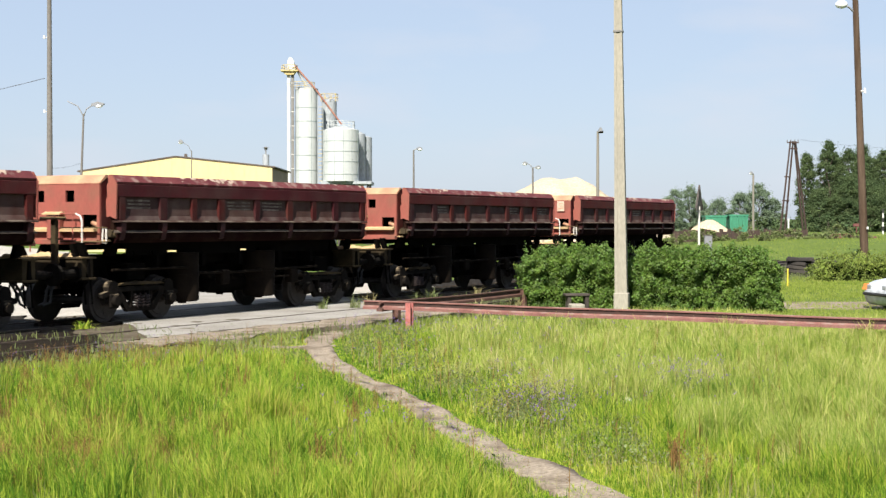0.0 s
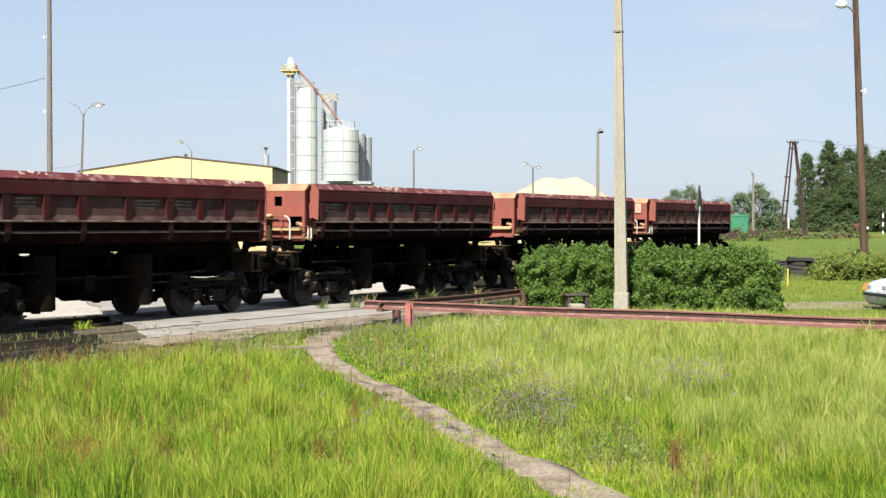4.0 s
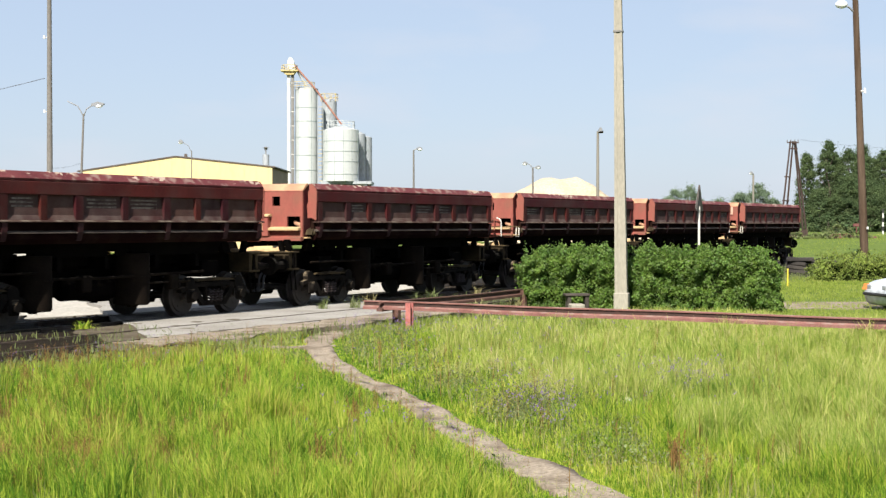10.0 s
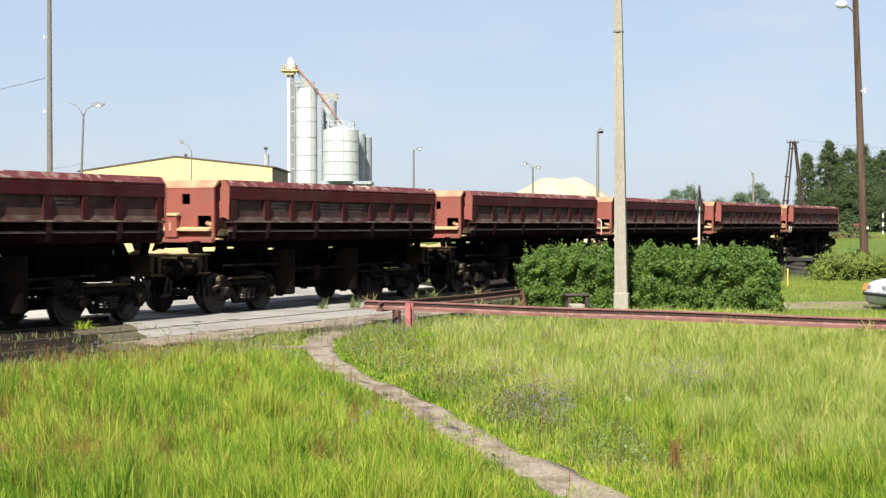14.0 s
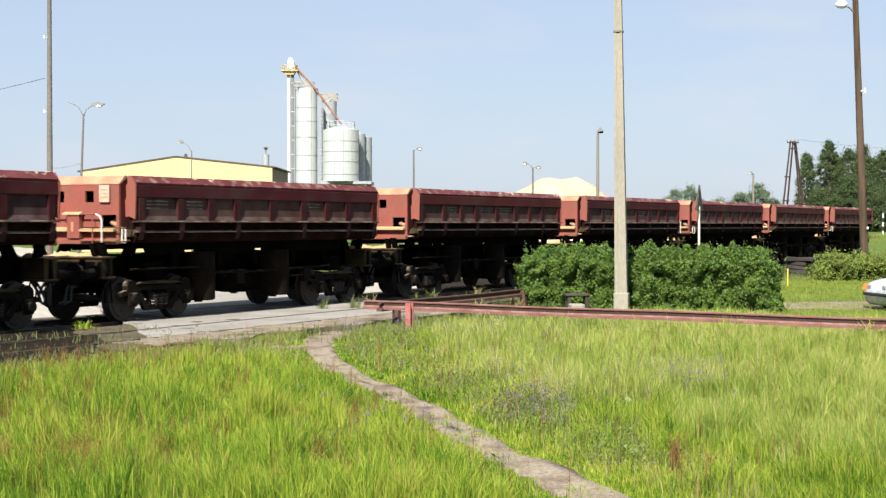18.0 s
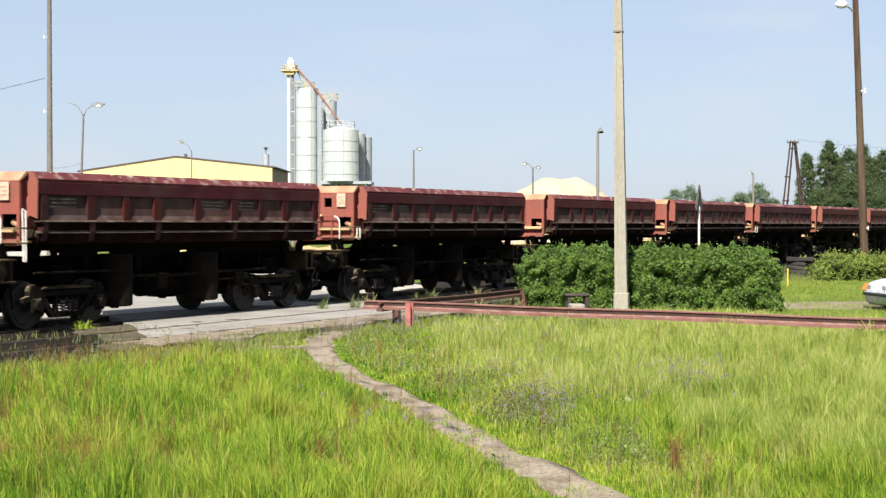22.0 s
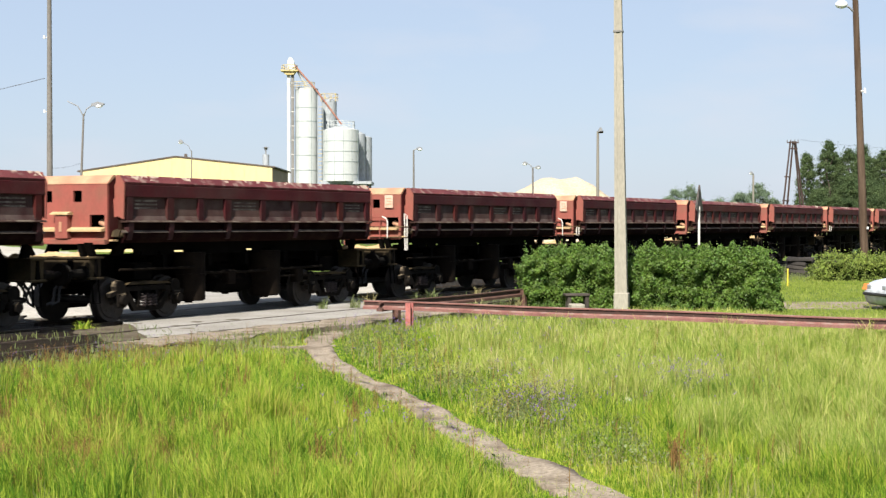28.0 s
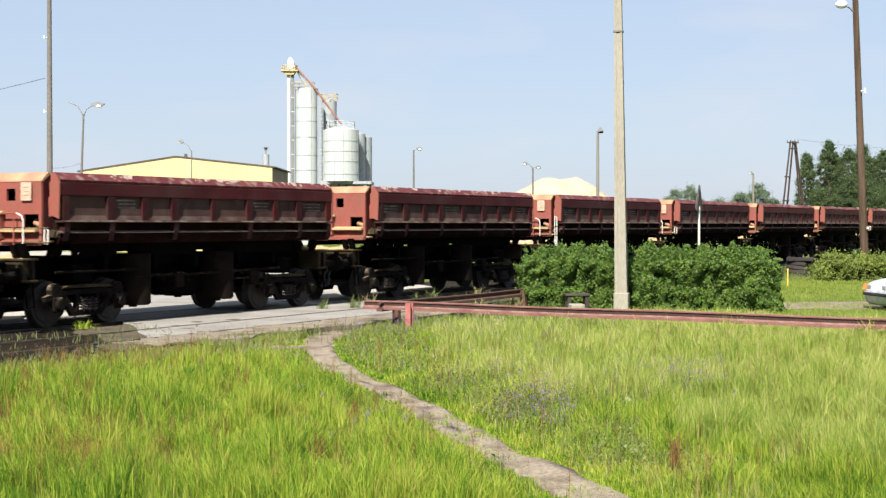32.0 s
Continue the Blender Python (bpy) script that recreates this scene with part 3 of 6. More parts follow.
def door_mesh(root, side):
    """One hinged side wall: plate, ribs, shelf, ledge, rim and recess plates. side -1 faces the meadow."""
    def Y(v):
        return side * v
    def b(bm, x0, x1, ya, yb, z0, z1, bev=0.012):
        box(bm, x0, x1, min(Y(ya), Y(yb)), max(Y(ya), Y(yb)), z0, z1, bev=bev)
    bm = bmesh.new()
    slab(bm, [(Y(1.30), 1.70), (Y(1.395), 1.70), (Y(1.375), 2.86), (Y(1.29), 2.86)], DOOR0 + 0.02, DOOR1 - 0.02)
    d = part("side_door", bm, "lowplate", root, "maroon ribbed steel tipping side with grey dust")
    bm = bmesh.new()
    slab(bm, [(Y(1.28), 2.80), (Y(1.47), 2.80), (Y(1.50), 2.86), (Y(1.35), 3.0), (Y(1.28), 3.0)], DOOR0, DOOR1)
    rim = part("rim", bm, "rim", d, "chipped top rim with pale sand dust")
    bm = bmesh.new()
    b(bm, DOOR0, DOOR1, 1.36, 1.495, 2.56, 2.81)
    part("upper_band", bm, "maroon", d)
    n = 8
    xs = [DOOR0 + 0.17, -3.31, -2.25, -1.26, 0.11, 1.46, 2.52, 3.51, DOOR1 - 0.17]
    for i, x in enumerate(xs):
        bm = bmesh.new()
        big = i % 2 == 1 or i in (0, n)
        w = 0.12 if i in (1, 3, 5, 7) else 0.095
        slab(bm, [(x - w - 0.03, Y(1.37)), (x - w + 0.01, Y(1.49)), (x + w - 0.01, Y(1.49)), (x + w + 0.03, Y(1.37))], 2.08, 2.565, "z")
        part("rib", bm, "ribs", d)
        if big:
            bm = bmesh.new()
            slab(bm, [(Y(1.38), 1.66), (Y(1.47), 1.70), (Y(1.515), 1.86), (Y(1.525), 2.035), (Y(1.38), 2.035)], x - 0.075, x + 0.075)
            part("bracket", bm, "brackets", d)
    for i in range(n):
        bm = bmesh.new()
        x0, x1 = xs[i] + 0.10, xs[i + 1] - 0.10
        slab(bm, [(Y(1.38), 2.088), (Y(1.487), 2.088), (Y(1.48), 2.105), (Y(1.447), 2.18), (Y(1.437), 2.34), (Y(1.435), 2.56), (Y(1.38), 2.56)], x0, x1)
        part("recess_plate", bm, "panel", d, "recessed plate streaked with grey dust")
    bm = bmesh.new()
    slab(bm, [(Y(1.37), 2.045), (Y(1.54), 2.045), (Y(1.54), 2.058), (Y(1.50), 2.087), (Y(1.37), 2.087)], DOOR0, DOOR1)
    part("shelf", bm, "shelfedge", d, "shelf edge dulled by grey dust")
    bm = bmesh.new()
    slab(bm, [(Y(1.37), 1.835), (Y(1.505), 1.835), (Y(1.505), 1.848), (Y(1.43), 1.885), (Y(1.37), 1.885)], DOOR0, DOOR1)
    part("lower_ledge", bm, "lip", d)
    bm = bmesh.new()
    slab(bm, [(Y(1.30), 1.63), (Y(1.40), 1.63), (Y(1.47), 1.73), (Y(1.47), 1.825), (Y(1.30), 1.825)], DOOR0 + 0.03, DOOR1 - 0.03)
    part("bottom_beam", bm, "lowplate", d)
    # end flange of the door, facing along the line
    # Brighter red than the door's side: sunlight is put into the colour.
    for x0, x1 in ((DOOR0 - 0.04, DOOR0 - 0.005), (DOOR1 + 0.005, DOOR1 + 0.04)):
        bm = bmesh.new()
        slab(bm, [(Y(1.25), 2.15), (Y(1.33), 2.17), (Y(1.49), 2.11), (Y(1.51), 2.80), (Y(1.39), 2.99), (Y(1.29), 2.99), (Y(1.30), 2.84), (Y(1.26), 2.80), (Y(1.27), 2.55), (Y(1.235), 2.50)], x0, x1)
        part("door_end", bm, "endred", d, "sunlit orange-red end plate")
    # hinge arms below the door ends
    for x in (DOOR0 + 0.02, DOOR1 - 0.25):
        bm = bmesh.new()
        slab(bm, [(x - 0.12, 1.76), (x + 0.28, 1.70), (x + 0.28, 1.86), (x + 0.12, 1.93), (x - 0.06, 1.88)], Y(1.22), Y(1.40), "y")
        rod(bm, (x + 0.02, Y(1.16), 1.80), (x + 0.02, Y(1.44), 1.80), 0.06, None, 12)
        part("hinge_arm", bm, "headstock", d, "sand-covered hinge arm")


def end_wall(root, sx):
    """The fixed end of the box with its two windows a side, sx -1 is the rear end."""
    x = DOOR0 - 0.19 if sx < 0 else DOOR1 + 0.19
    t = 0.05 * sx
    bm = bmesh.new()
    # plate pierced by four windows, made of strips round the openings
    def b(ya, yb, z0, z1, dx=0.0):
        box(bm, min(x, x - t) + dx, max(x, x - t) + dx, ya, yb, z0, z1)
    W = 1.20
    for s in (-1, 1):
        def bb(ya, yb, z0, z1):
            b(min(s * ya, s * yb), max(s * ya, s * yb), z0, z1)
        h0, h1 = (0.32, 0.55) if s < 0 else (0.24, 0.44)
        bb(0.0, W, 2.69, 2.84)
        bb(0.0, W, 2.20, 2.46)
        bb(0.0, h0, 2.46, 2.69)
        bb(h1, W, 2.46, 2.69)
        bb(0.0, 0.75, 1.90, 2.20)
        bb(1.13, W, 1.90, 2.20)
        bb(0.0, W, 1.62, 1.90)
    bmesh.ops.remove_doubles(bm, verts=bm.verts, dist=0.0005)
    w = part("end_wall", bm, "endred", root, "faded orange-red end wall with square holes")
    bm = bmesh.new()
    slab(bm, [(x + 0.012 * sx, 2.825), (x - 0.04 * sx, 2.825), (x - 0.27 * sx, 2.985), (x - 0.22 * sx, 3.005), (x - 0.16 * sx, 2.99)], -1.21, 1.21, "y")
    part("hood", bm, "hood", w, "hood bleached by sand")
    for s in (-1, 1):
        # Cheek takes the dark maroon as shade, being turned from the sun.
        bm = bmesh.new()
        slab(bm, [(x - 0.052 * sx, 1.72), (x - 0.46 * sx, 1.72), (x - 0.46 * sx, 2.98), (x - 0.24 * sx, 2.98), (x - 0.052 * sx, 2.85)], s * 1.165, s * 1.203, "y")
        part("cheek", bm, "maroon", w, "dark maroon side plate of the end wall")
        bm = bmesh.new()
        box(bm, min(x - 0.02 * sx, x - 0.36 * sx), max(x - 0.02 * sx, x - 0.36 * sx), s * 1.26 - 0.05, s * 1.26 + 0.05, 1.66, 1.70, bev=0.01)
        part("step_edge", bm, "ledge", w, "sandy step edge")
    bm = bmesh.new()
    slab(bm, [(x, 1.87), (x + 0.13 * sx, 1.86), (x + 0.13 * sx, 1.90), (x, 1.95)], -1.15, 1.15, "y")
    part("ledge", bm, "ledge", w, "ledge heaped with orange sand")
    bm = bmesh.new()
    box(bm, min(x, x + 0.10 * sx), max(x, x + 0.10 * sx), -1.20, 1.20, 1.60, 1.70, bev=0.01)
    part("sole_beam", bm, "endred", w)
    bm = bmesh.new()
    box(bm, min(x, x + 0.14 * sx), max(x, x + 0.14 * sx), -0.27, 0.06, 1.71, 2.21, bev=0.015)
    tb = part("tool_box", bm, "endred", w)
    bm = bmesh.new()
    slab(bm, [(x, 2.20), (x + 0.17 * sx, 2.20), (x + 0.17 * sx, 2.225), (x + 0.06 * sx, 2.265), (x, 2.255)], -0.31, 0.16, "y")
    part("lid", bm, "ledge", tb, "lid heaped with sand")
    bm = bmesh.new()
    box(bm, min(x + 0.14 * sx, x + 0.152 * sx), max(x + 0.14 * sx, x + 0.152 * sx), -0.14, -0.07, 1.86, 2.06)
    part("hasp", bm, "hood", tb)
    # dark rounded machinery seen in the lower holes
    for s in (-1, 1):
        bm = bmesh.new()
        rod(bm, (x - 0.16 * sx, s * 0.98 - 0.09, 1.97), (x - 0.20 * sx, s * 0.98 + 0.09, 2.05), 0.05, 0.075, 12)
        part("pivot_drum", bm, "hood", w)
    # Near-black colour makes the hollow behind the holes look unlit.
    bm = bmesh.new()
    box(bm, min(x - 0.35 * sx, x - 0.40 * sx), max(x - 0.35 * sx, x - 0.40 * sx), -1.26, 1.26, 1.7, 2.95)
    part("inner_wall", bm, "shadegrime", w)


def buffer_gear(root, sx):
    x = 5.46 if sx > 0 else -5.30
    bm = bmesh.new()
    slab(bm, [(min(x, x - 0.35 * sx), 0.90), (max(x, x - 0.35 * sx), 0.90), (max(x, x - 0.35 * sx), 1.36), (min(x, x - 0.35 * sx), 1.36)], -1.0, 1.0, "y")
    h = part("headstock", bm, "headstock", root, "brown end beam heaped with spilt sand")
    for z0, z1 in ((0.90, 0.945), (1.315, 1.355)):
        bm = bmesh.new()
        box(bm, min(x - 0.40 * sx, x + 0.035 * sx), max(x - 0.40 * sx, x + 0.035 * sx), -1.045, 1.045, z0, z1, bev=0.008)
        part("flange", bm, "headstock", h)
    for y in (-1.02, 1.02):
        bm = bmesh.new()
        slab(bm, [(x - 0.24 * sx, 0.95), (x - 0.13 * sx, 0.95), (x - 0.16 * sx, 1.31), (x - 0.21 * sx, 1.31)], y - 0.018, y + 0.018, "y")
        part("gusset", bm, "shadegrime", h)
    for y in (-0.52, 0.52):
        bm = bmesh.new()
        box(bm, min(x + 0.002 * sx, x + 0.03 * sx), max(x + 0.002 * sx, x + 0.03 * sx), y - 0.07, y + 0.07, 0.95, 1.31, bev=0.006)
        part("stiffener", bm, "shadegrime", h)
    bm = bmesh.new()
    gx, gy = 7, 26
    hp = []
    for i in range(gx + 1):
        row = []
        for j in range(gy + 1):
            u, v = i / gx, j / gy * 2 - 1
            e = min(1.0, (1 - abs(v)) * 6) * min(1.0, 4 * u) * min(1.0, 4 * (1 - u) + 0.25)
            z = 1.345 + e * max(0.008, 0.035 + 0.16 * noise.noise(Vector((v * 2.6, u * 1.5, sx * 3))) + 0.05 * noise.noise(Vector((v * 9, u * 5, 1))))
            row.append(bm.verts.new((x - sx * (-0.015 + 0.40 * u), v * 0.98, z)))
        hp.append(row)
    for a, c in zip(hp, hp[1:]):
        for j in range(gy):
            bm.faces.new((a[j], a[j + 1], c[j + 1], c[j]))
    tagged(part("spilt_sand", bm, "ledge", h, "spilt sand", 50), kind="stuff")
    for s in (-0.86, 0.86):
        bm = bmesh.new()
        rod(bm, (x, s, 1.02), (x + 0.42 * sx, s, 1.02), 0.10, 0.085, 14)
        rod(bm, (x, s, 1.02), (x + 0.06 * sx, s, 1.02), 0.16, None, 14)
        part("buffer_sleeve", bm, "bogie", h)
        bm = bmesh.new()
        rod(bm, (x + 0.42 * sx, s, 1.02), (x + 0.62 * sx, s, 1.02), 0.065, None, 12)
        rod(bm, (x + 0.60 * sx, s, 1.02), (x + 0.64 * sx, s, 1.02), 0.225, 0.20, 20)
        part("buffer_head", bm, "bogie", h)
    bm = bmesh.new()
    tube(bm, [(x, 0, 0.98), (x + 0.30 * sx, 0, 0.96), (x + 0.48 * sx, 0, 0.80), (x + 0.58 * sx, 0, 0.94)], 0.04, 8)
    part("coupling_hook", bm, "bogie", h)
    for s in (-0.42, -0.30, 0.38):
        bm = bmesh.new()
        tube(bm, [(x + 0.02 * sx, s, 0.92), (x + 0.22 * sx, s, 0.70), (x + 0.30 * sx, s * 1.1, 0.46), (x + 0.46 * sx, s, 0.40)], 0.028, 8)
        part("brake_hose", bm, "black", h)
    for s in (-0.97, 0.97):
        bm = bmesh.new()
        tube(bm, [(x - 0.1 * sx, s, 0.95), (x - 0.1 * sx, s * 1.05, 0.42), (x - 0.3 * sx, s * 1.05, 0.42), (x - 0.3 * sx, s, 0.95)], 0.018, 6)
        part("step_iron", bm, "shadegrime", h)
    for s in (-0.7, 0.7):
        bm = bmesh.new()
        slab(bm, [(x - 0.28 * sx, 1.36), (x - 0.12 * sx, 1.36), (x - 0.02 * sx, 1.62), (x - 0.12 * sx, 1.62)], s - 0.05, s + 0.05, "y")
        part("box_support", bm, "shadegrime", h)


def railing(root, tall):
    """White hand rails round the shunter's stand."""
    x = DOOR0 - 0.32
    for pts in ([(x, -0.86, 1.55), (x, -0.86, 2.08), (x, -0.82, 2.17), (x, -0.70, 2.22)],
                [(x + 0.02, -1.46, 1.32 if tall else 1.64), (x + 0.02, -1.46, 2.25 if tall else 1.90), (x + 0.02, -1.38, 2.30 if tall else 1.95), (x + 0.02, -1.40 if tall else -1.36, 1.32 if tall else 1.64), (x + 0.02, -1.46, 1.32 if tall else 1.64)]):
        bm = bmesh.new()
        tube(bm, pts, 0.019, 8)
        part("hand_rail", bm, "white", root, "white-painted tubular hand rail")
    for z in (1.66, 1.94):
        bm = bmesh.new()
        tube(bm, [(x, -1.50, z), (x, -0.30, z)], 0.013, 6)
        part("cross_rail", bm, "headstock", root)
    for y in (-0.62, 0.5):
        bm = bmesh.new()
        tube(bm, [(x, y, 1.45), (x, y, 2.24)], 0.016, 6)
        part("rail_post", bm, "endred", root)
    bm = bmesh.new()
    tube(bm, [(x, -0.70, 2.22), (x, 0.5, 2.22)], 0.016, 6)
    part("top_rail", bm, "endred", root)


def bogie(root, x):
    bg = new("bogie")
    bg.empty_display_size = 0.2
    bg.parent = root
    bg.matrix_basis = pose(x, 0, 0)
    for s in (-1, 1):
        y = s * 1.02
        bm = bmesh.new()
        # arched cast side frame
        slab(bm, [(-1.22, 0.60), (-0.95, 0.68), (-0.55, 0.73), (0.55, 0.73), (0.95, 0.68), (1.22, 0.60), (1.22, 0.52), (0.62, 0.63), (-0.62, 0.63), (-1.22, 0.52)], y - 0.06, y + 0.06, "y")
        slab(bm, [(-0.78, 0.60), (-0.62, 0.64), (-0.37, 0.31), (0.37, 0.31), (0.62, 0.64), (0.78, 0.60), (0.44, 0.21), (-0.44, 0.21)], y - 0.05, y + 0.05, "y")
        for v in (-0.29, 0.29):
            box(bm, v - 0.035, v + 0.035, y - 0.05, y + 0.05, 0.26, 0.68)
        for v in (-0.9, 0.9):
            rod(bm, (v, y - 0.07, 0.70), (v, y + 0.07, 0.70), 0.16, None, 14)
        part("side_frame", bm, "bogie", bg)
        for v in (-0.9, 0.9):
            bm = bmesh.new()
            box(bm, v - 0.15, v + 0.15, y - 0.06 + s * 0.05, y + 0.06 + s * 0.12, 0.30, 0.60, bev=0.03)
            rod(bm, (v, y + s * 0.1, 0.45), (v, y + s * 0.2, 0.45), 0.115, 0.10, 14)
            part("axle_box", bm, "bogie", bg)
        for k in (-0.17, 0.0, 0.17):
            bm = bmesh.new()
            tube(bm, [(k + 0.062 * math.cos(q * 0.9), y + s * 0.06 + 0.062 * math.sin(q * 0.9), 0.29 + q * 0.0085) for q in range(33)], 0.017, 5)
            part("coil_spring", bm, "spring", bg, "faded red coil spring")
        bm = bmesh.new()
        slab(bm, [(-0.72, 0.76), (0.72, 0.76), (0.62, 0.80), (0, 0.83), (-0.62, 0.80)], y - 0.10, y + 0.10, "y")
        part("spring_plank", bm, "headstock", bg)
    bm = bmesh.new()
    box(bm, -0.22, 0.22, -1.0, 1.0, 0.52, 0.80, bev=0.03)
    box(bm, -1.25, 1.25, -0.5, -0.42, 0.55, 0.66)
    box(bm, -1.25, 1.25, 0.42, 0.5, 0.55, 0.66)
    part("bolster", bm, "shadegrime", bg)
    for v in (-0.9, 0.9):
        bm = bmesh.new()
        for s in (-1, 1):
            y = s * 0.72
            rod(bm, (0, y - s * 0.02, 0), (0, y + s * 0.115, 0), 0.455, 0.447, 40)
            rod(bm, (0, y - s * 0.045, 0), (0, y - s * 0.018, 0), 0.482, 0.47, 40)
            rod(bm, (0, y + s * 0.10, 0), (0, y + s * 0.135, 0), 0.385, 0.36, 36)
            rod(bm, (0, y + s * 0.12, 0), (0, y + s * 0.20, 0), 0.12, 0.10, 20)
            for a in range(6):
                c, sn = math.cos(a * math.pi / 3), math.sin(a * math.pi / 3)
                rod(bm, (0.26 * c, y + s * 0.125, 0.26 * sn), (0.26 * c, y + s * 0.142, 0.26 * sn), 0.03, None, 8)
        rod(bm, (0, -1.0, 0), (0, 1.0, 0), 0.08, None, 12)
        w = part("wheelset", bm, "tread", bg, "worn steel wheels on their axle", smooth=35)
        w.matrix_basis = pose(v, 0, 0.455)
    return bg


def make_wagon():
    root = thing("dump_wagon", "rusty maroon four-axle side-tipping wagon with orange-red ends", "railway wagon", group="dump wagons of the train")
    for s in (-1, 1):
        door_mesh(root, s)
        end_wall(root, s)
        buffer_gear(root, s)
    bm = bmesh.new()
    slab(bm, [(-1.28, 1.66), (1.28, 1.66), (1.28, 1.74), (-1.28, 1.74)], DOOR0, DOOR1)
    part("box_floor", bm, "shadegrime", root)
    bm = bmesh.new()
    nx, ny = 60, 14
    g = [[bm.verts.new((DOOR0 + 0.3 + (DOOR1 - DOOR0 - 0.6) * i / nx, -1.27 + 2.54 * j / ny,
                        2.90 + 0.07 * math.sin(math.pi * j / ny) + 0.09 * noise.noise(Vector((i * 0.21, j * 0.33, 2))))) for j in range(ny + 1)] for i in range(nx + 1)]
    for i in range(nx):
        for j in range(ny):
            bm.faces.new((g[i][j], g[i + 1][j], g[i + 1][j + 1], g[i][j + 1]))
    part("sand_load", bm, "sandload", root, "load of pale damp sand", smooth=60)
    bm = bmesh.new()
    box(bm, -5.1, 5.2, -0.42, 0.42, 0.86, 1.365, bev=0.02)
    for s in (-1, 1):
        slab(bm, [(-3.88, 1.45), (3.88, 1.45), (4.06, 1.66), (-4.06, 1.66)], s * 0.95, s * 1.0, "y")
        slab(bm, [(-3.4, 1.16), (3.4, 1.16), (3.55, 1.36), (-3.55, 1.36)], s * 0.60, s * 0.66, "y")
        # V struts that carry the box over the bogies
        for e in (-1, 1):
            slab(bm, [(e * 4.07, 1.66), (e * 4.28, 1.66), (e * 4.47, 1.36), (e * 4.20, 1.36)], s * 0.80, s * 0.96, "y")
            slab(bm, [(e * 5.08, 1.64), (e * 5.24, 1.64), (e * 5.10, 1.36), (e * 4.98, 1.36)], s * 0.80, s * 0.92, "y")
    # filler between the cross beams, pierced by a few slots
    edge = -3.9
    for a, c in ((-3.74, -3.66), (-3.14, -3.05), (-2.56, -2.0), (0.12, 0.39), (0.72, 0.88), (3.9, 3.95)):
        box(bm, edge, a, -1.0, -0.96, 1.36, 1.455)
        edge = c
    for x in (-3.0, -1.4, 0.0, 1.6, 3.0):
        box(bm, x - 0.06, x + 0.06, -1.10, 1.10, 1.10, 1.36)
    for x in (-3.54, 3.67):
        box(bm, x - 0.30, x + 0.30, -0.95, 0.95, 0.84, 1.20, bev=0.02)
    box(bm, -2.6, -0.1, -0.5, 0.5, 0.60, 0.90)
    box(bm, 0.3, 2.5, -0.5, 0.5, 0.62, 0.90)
    part("underframe", bm, "shadegrime", root)
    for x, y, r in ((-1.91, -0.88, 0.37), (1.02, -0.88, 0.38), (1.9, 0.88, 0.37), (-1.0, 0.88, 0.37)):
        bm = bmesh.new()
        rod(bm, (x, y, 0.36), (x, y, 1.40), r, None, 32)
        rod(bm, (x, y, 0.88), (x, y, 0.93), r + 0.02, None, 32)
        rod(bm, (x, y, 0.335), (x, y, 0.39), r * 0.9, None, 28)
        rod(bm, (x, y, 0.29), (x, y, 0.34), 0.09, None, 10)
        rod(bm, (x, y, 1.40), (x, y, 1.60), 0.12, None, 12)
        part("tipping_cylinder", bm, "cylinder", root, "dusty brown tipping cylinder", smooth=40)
    for x, y, r, l in ((0.0, -0.55, 0.23, 1.5), (0.0, 0.6, 0.23, 1.5)):
        bm = bmesh.new()
        rod(bm, (x - l / 2, y, 0.70), (x + l / 2, y, 0.70), r, None, 20)
        rod(bm, (x - l / 2 - 0.07, y, 0.70), (x - l / 2, y, 0.70), r * 0.6, r, 20)
        rod(bm, (x + l / 2, y, 0.70), (x + l / 2 + 0.07, y, 0.70), r, r * 0.6, 20)
        part("air_reservoir", bm, "shadegrime", root, smooth=40)
    bm = bmesh.new()
    tube(bm, [(-1.9, -1.15, 0.95), (-0.2, -1.15, 0.93), (0.9, -1.15, 0.95), (3.2, -1.12, 0.98)], 0.03, 8)
    tube(bm, [(-4.6, -1.18, 1.08), (-1.9, -1.18, 1.08)], 0.025, 8)
    tube(bm, [(1.3, -1.12, 0.78), (2.7, -1.12, 0.78)], 0.022, 8)
    part("brake_pipe", bm, "cylinder", root)
    for x, z in ((2.1, 0.62), (-0.7, 0.66)):
        bm = bmesh.new()
        box(bm, x - 0.15, x + 0.15, -1.2, -0.98, z, z + 0.33, bev=0.03)
        part("valve_box", bm, "cylinder", root)
    for x in (-3.54, 3.67):
        bogie(root, x)
    return root


def inscription(root, x, z, w, h, rows, material="white"):
    """Worn stencilled lines that cannot be read, as bars."""
    bm = bmesh.new()
    for r in range(rows):
        zz = z - r * h * 1.75
        xx = x + random.uniform(0, 0.06)
        while xx < x + w:
            l = random.uniform(0.06, 0.22)
            box(bm, xx, min(xx + l, x + w), -1.4395, -1.435, zz + random.uniform(0, 0.008), zz + h * random.uniform(0.7, 1.0))
            xx += l + random.uniform(0.008, 0.02)
    part("faded_lettering", bm, material, root, "faded pale stencilled lettering")


def end_label(root, y, z, w, h):
    bm = bmesh.new()
    xx = DOOR0 - 0.244
    for r in range(3):
        box(bm, xx - 0.002, xx + 0.002, y - w / 2 + 0.03, y + w / 2 - 0.03 - 0.04 * (r % 2), z - 0.02 - r * h / 3.4, z + 0.004 - r * h / 3.4)
    part("end_lettering", bm, "hood", root, "faded stencilled lettering")
    bm = bmesh.new()
    box(bm, xx + 0.0025, xx + 0.004, y - w / 2 - 0.02, y + w / 2 + 0.02, z - h, z + h / 3)
    part("letter_plate", bm, "letterplate", root, "pale pinkish data plate")


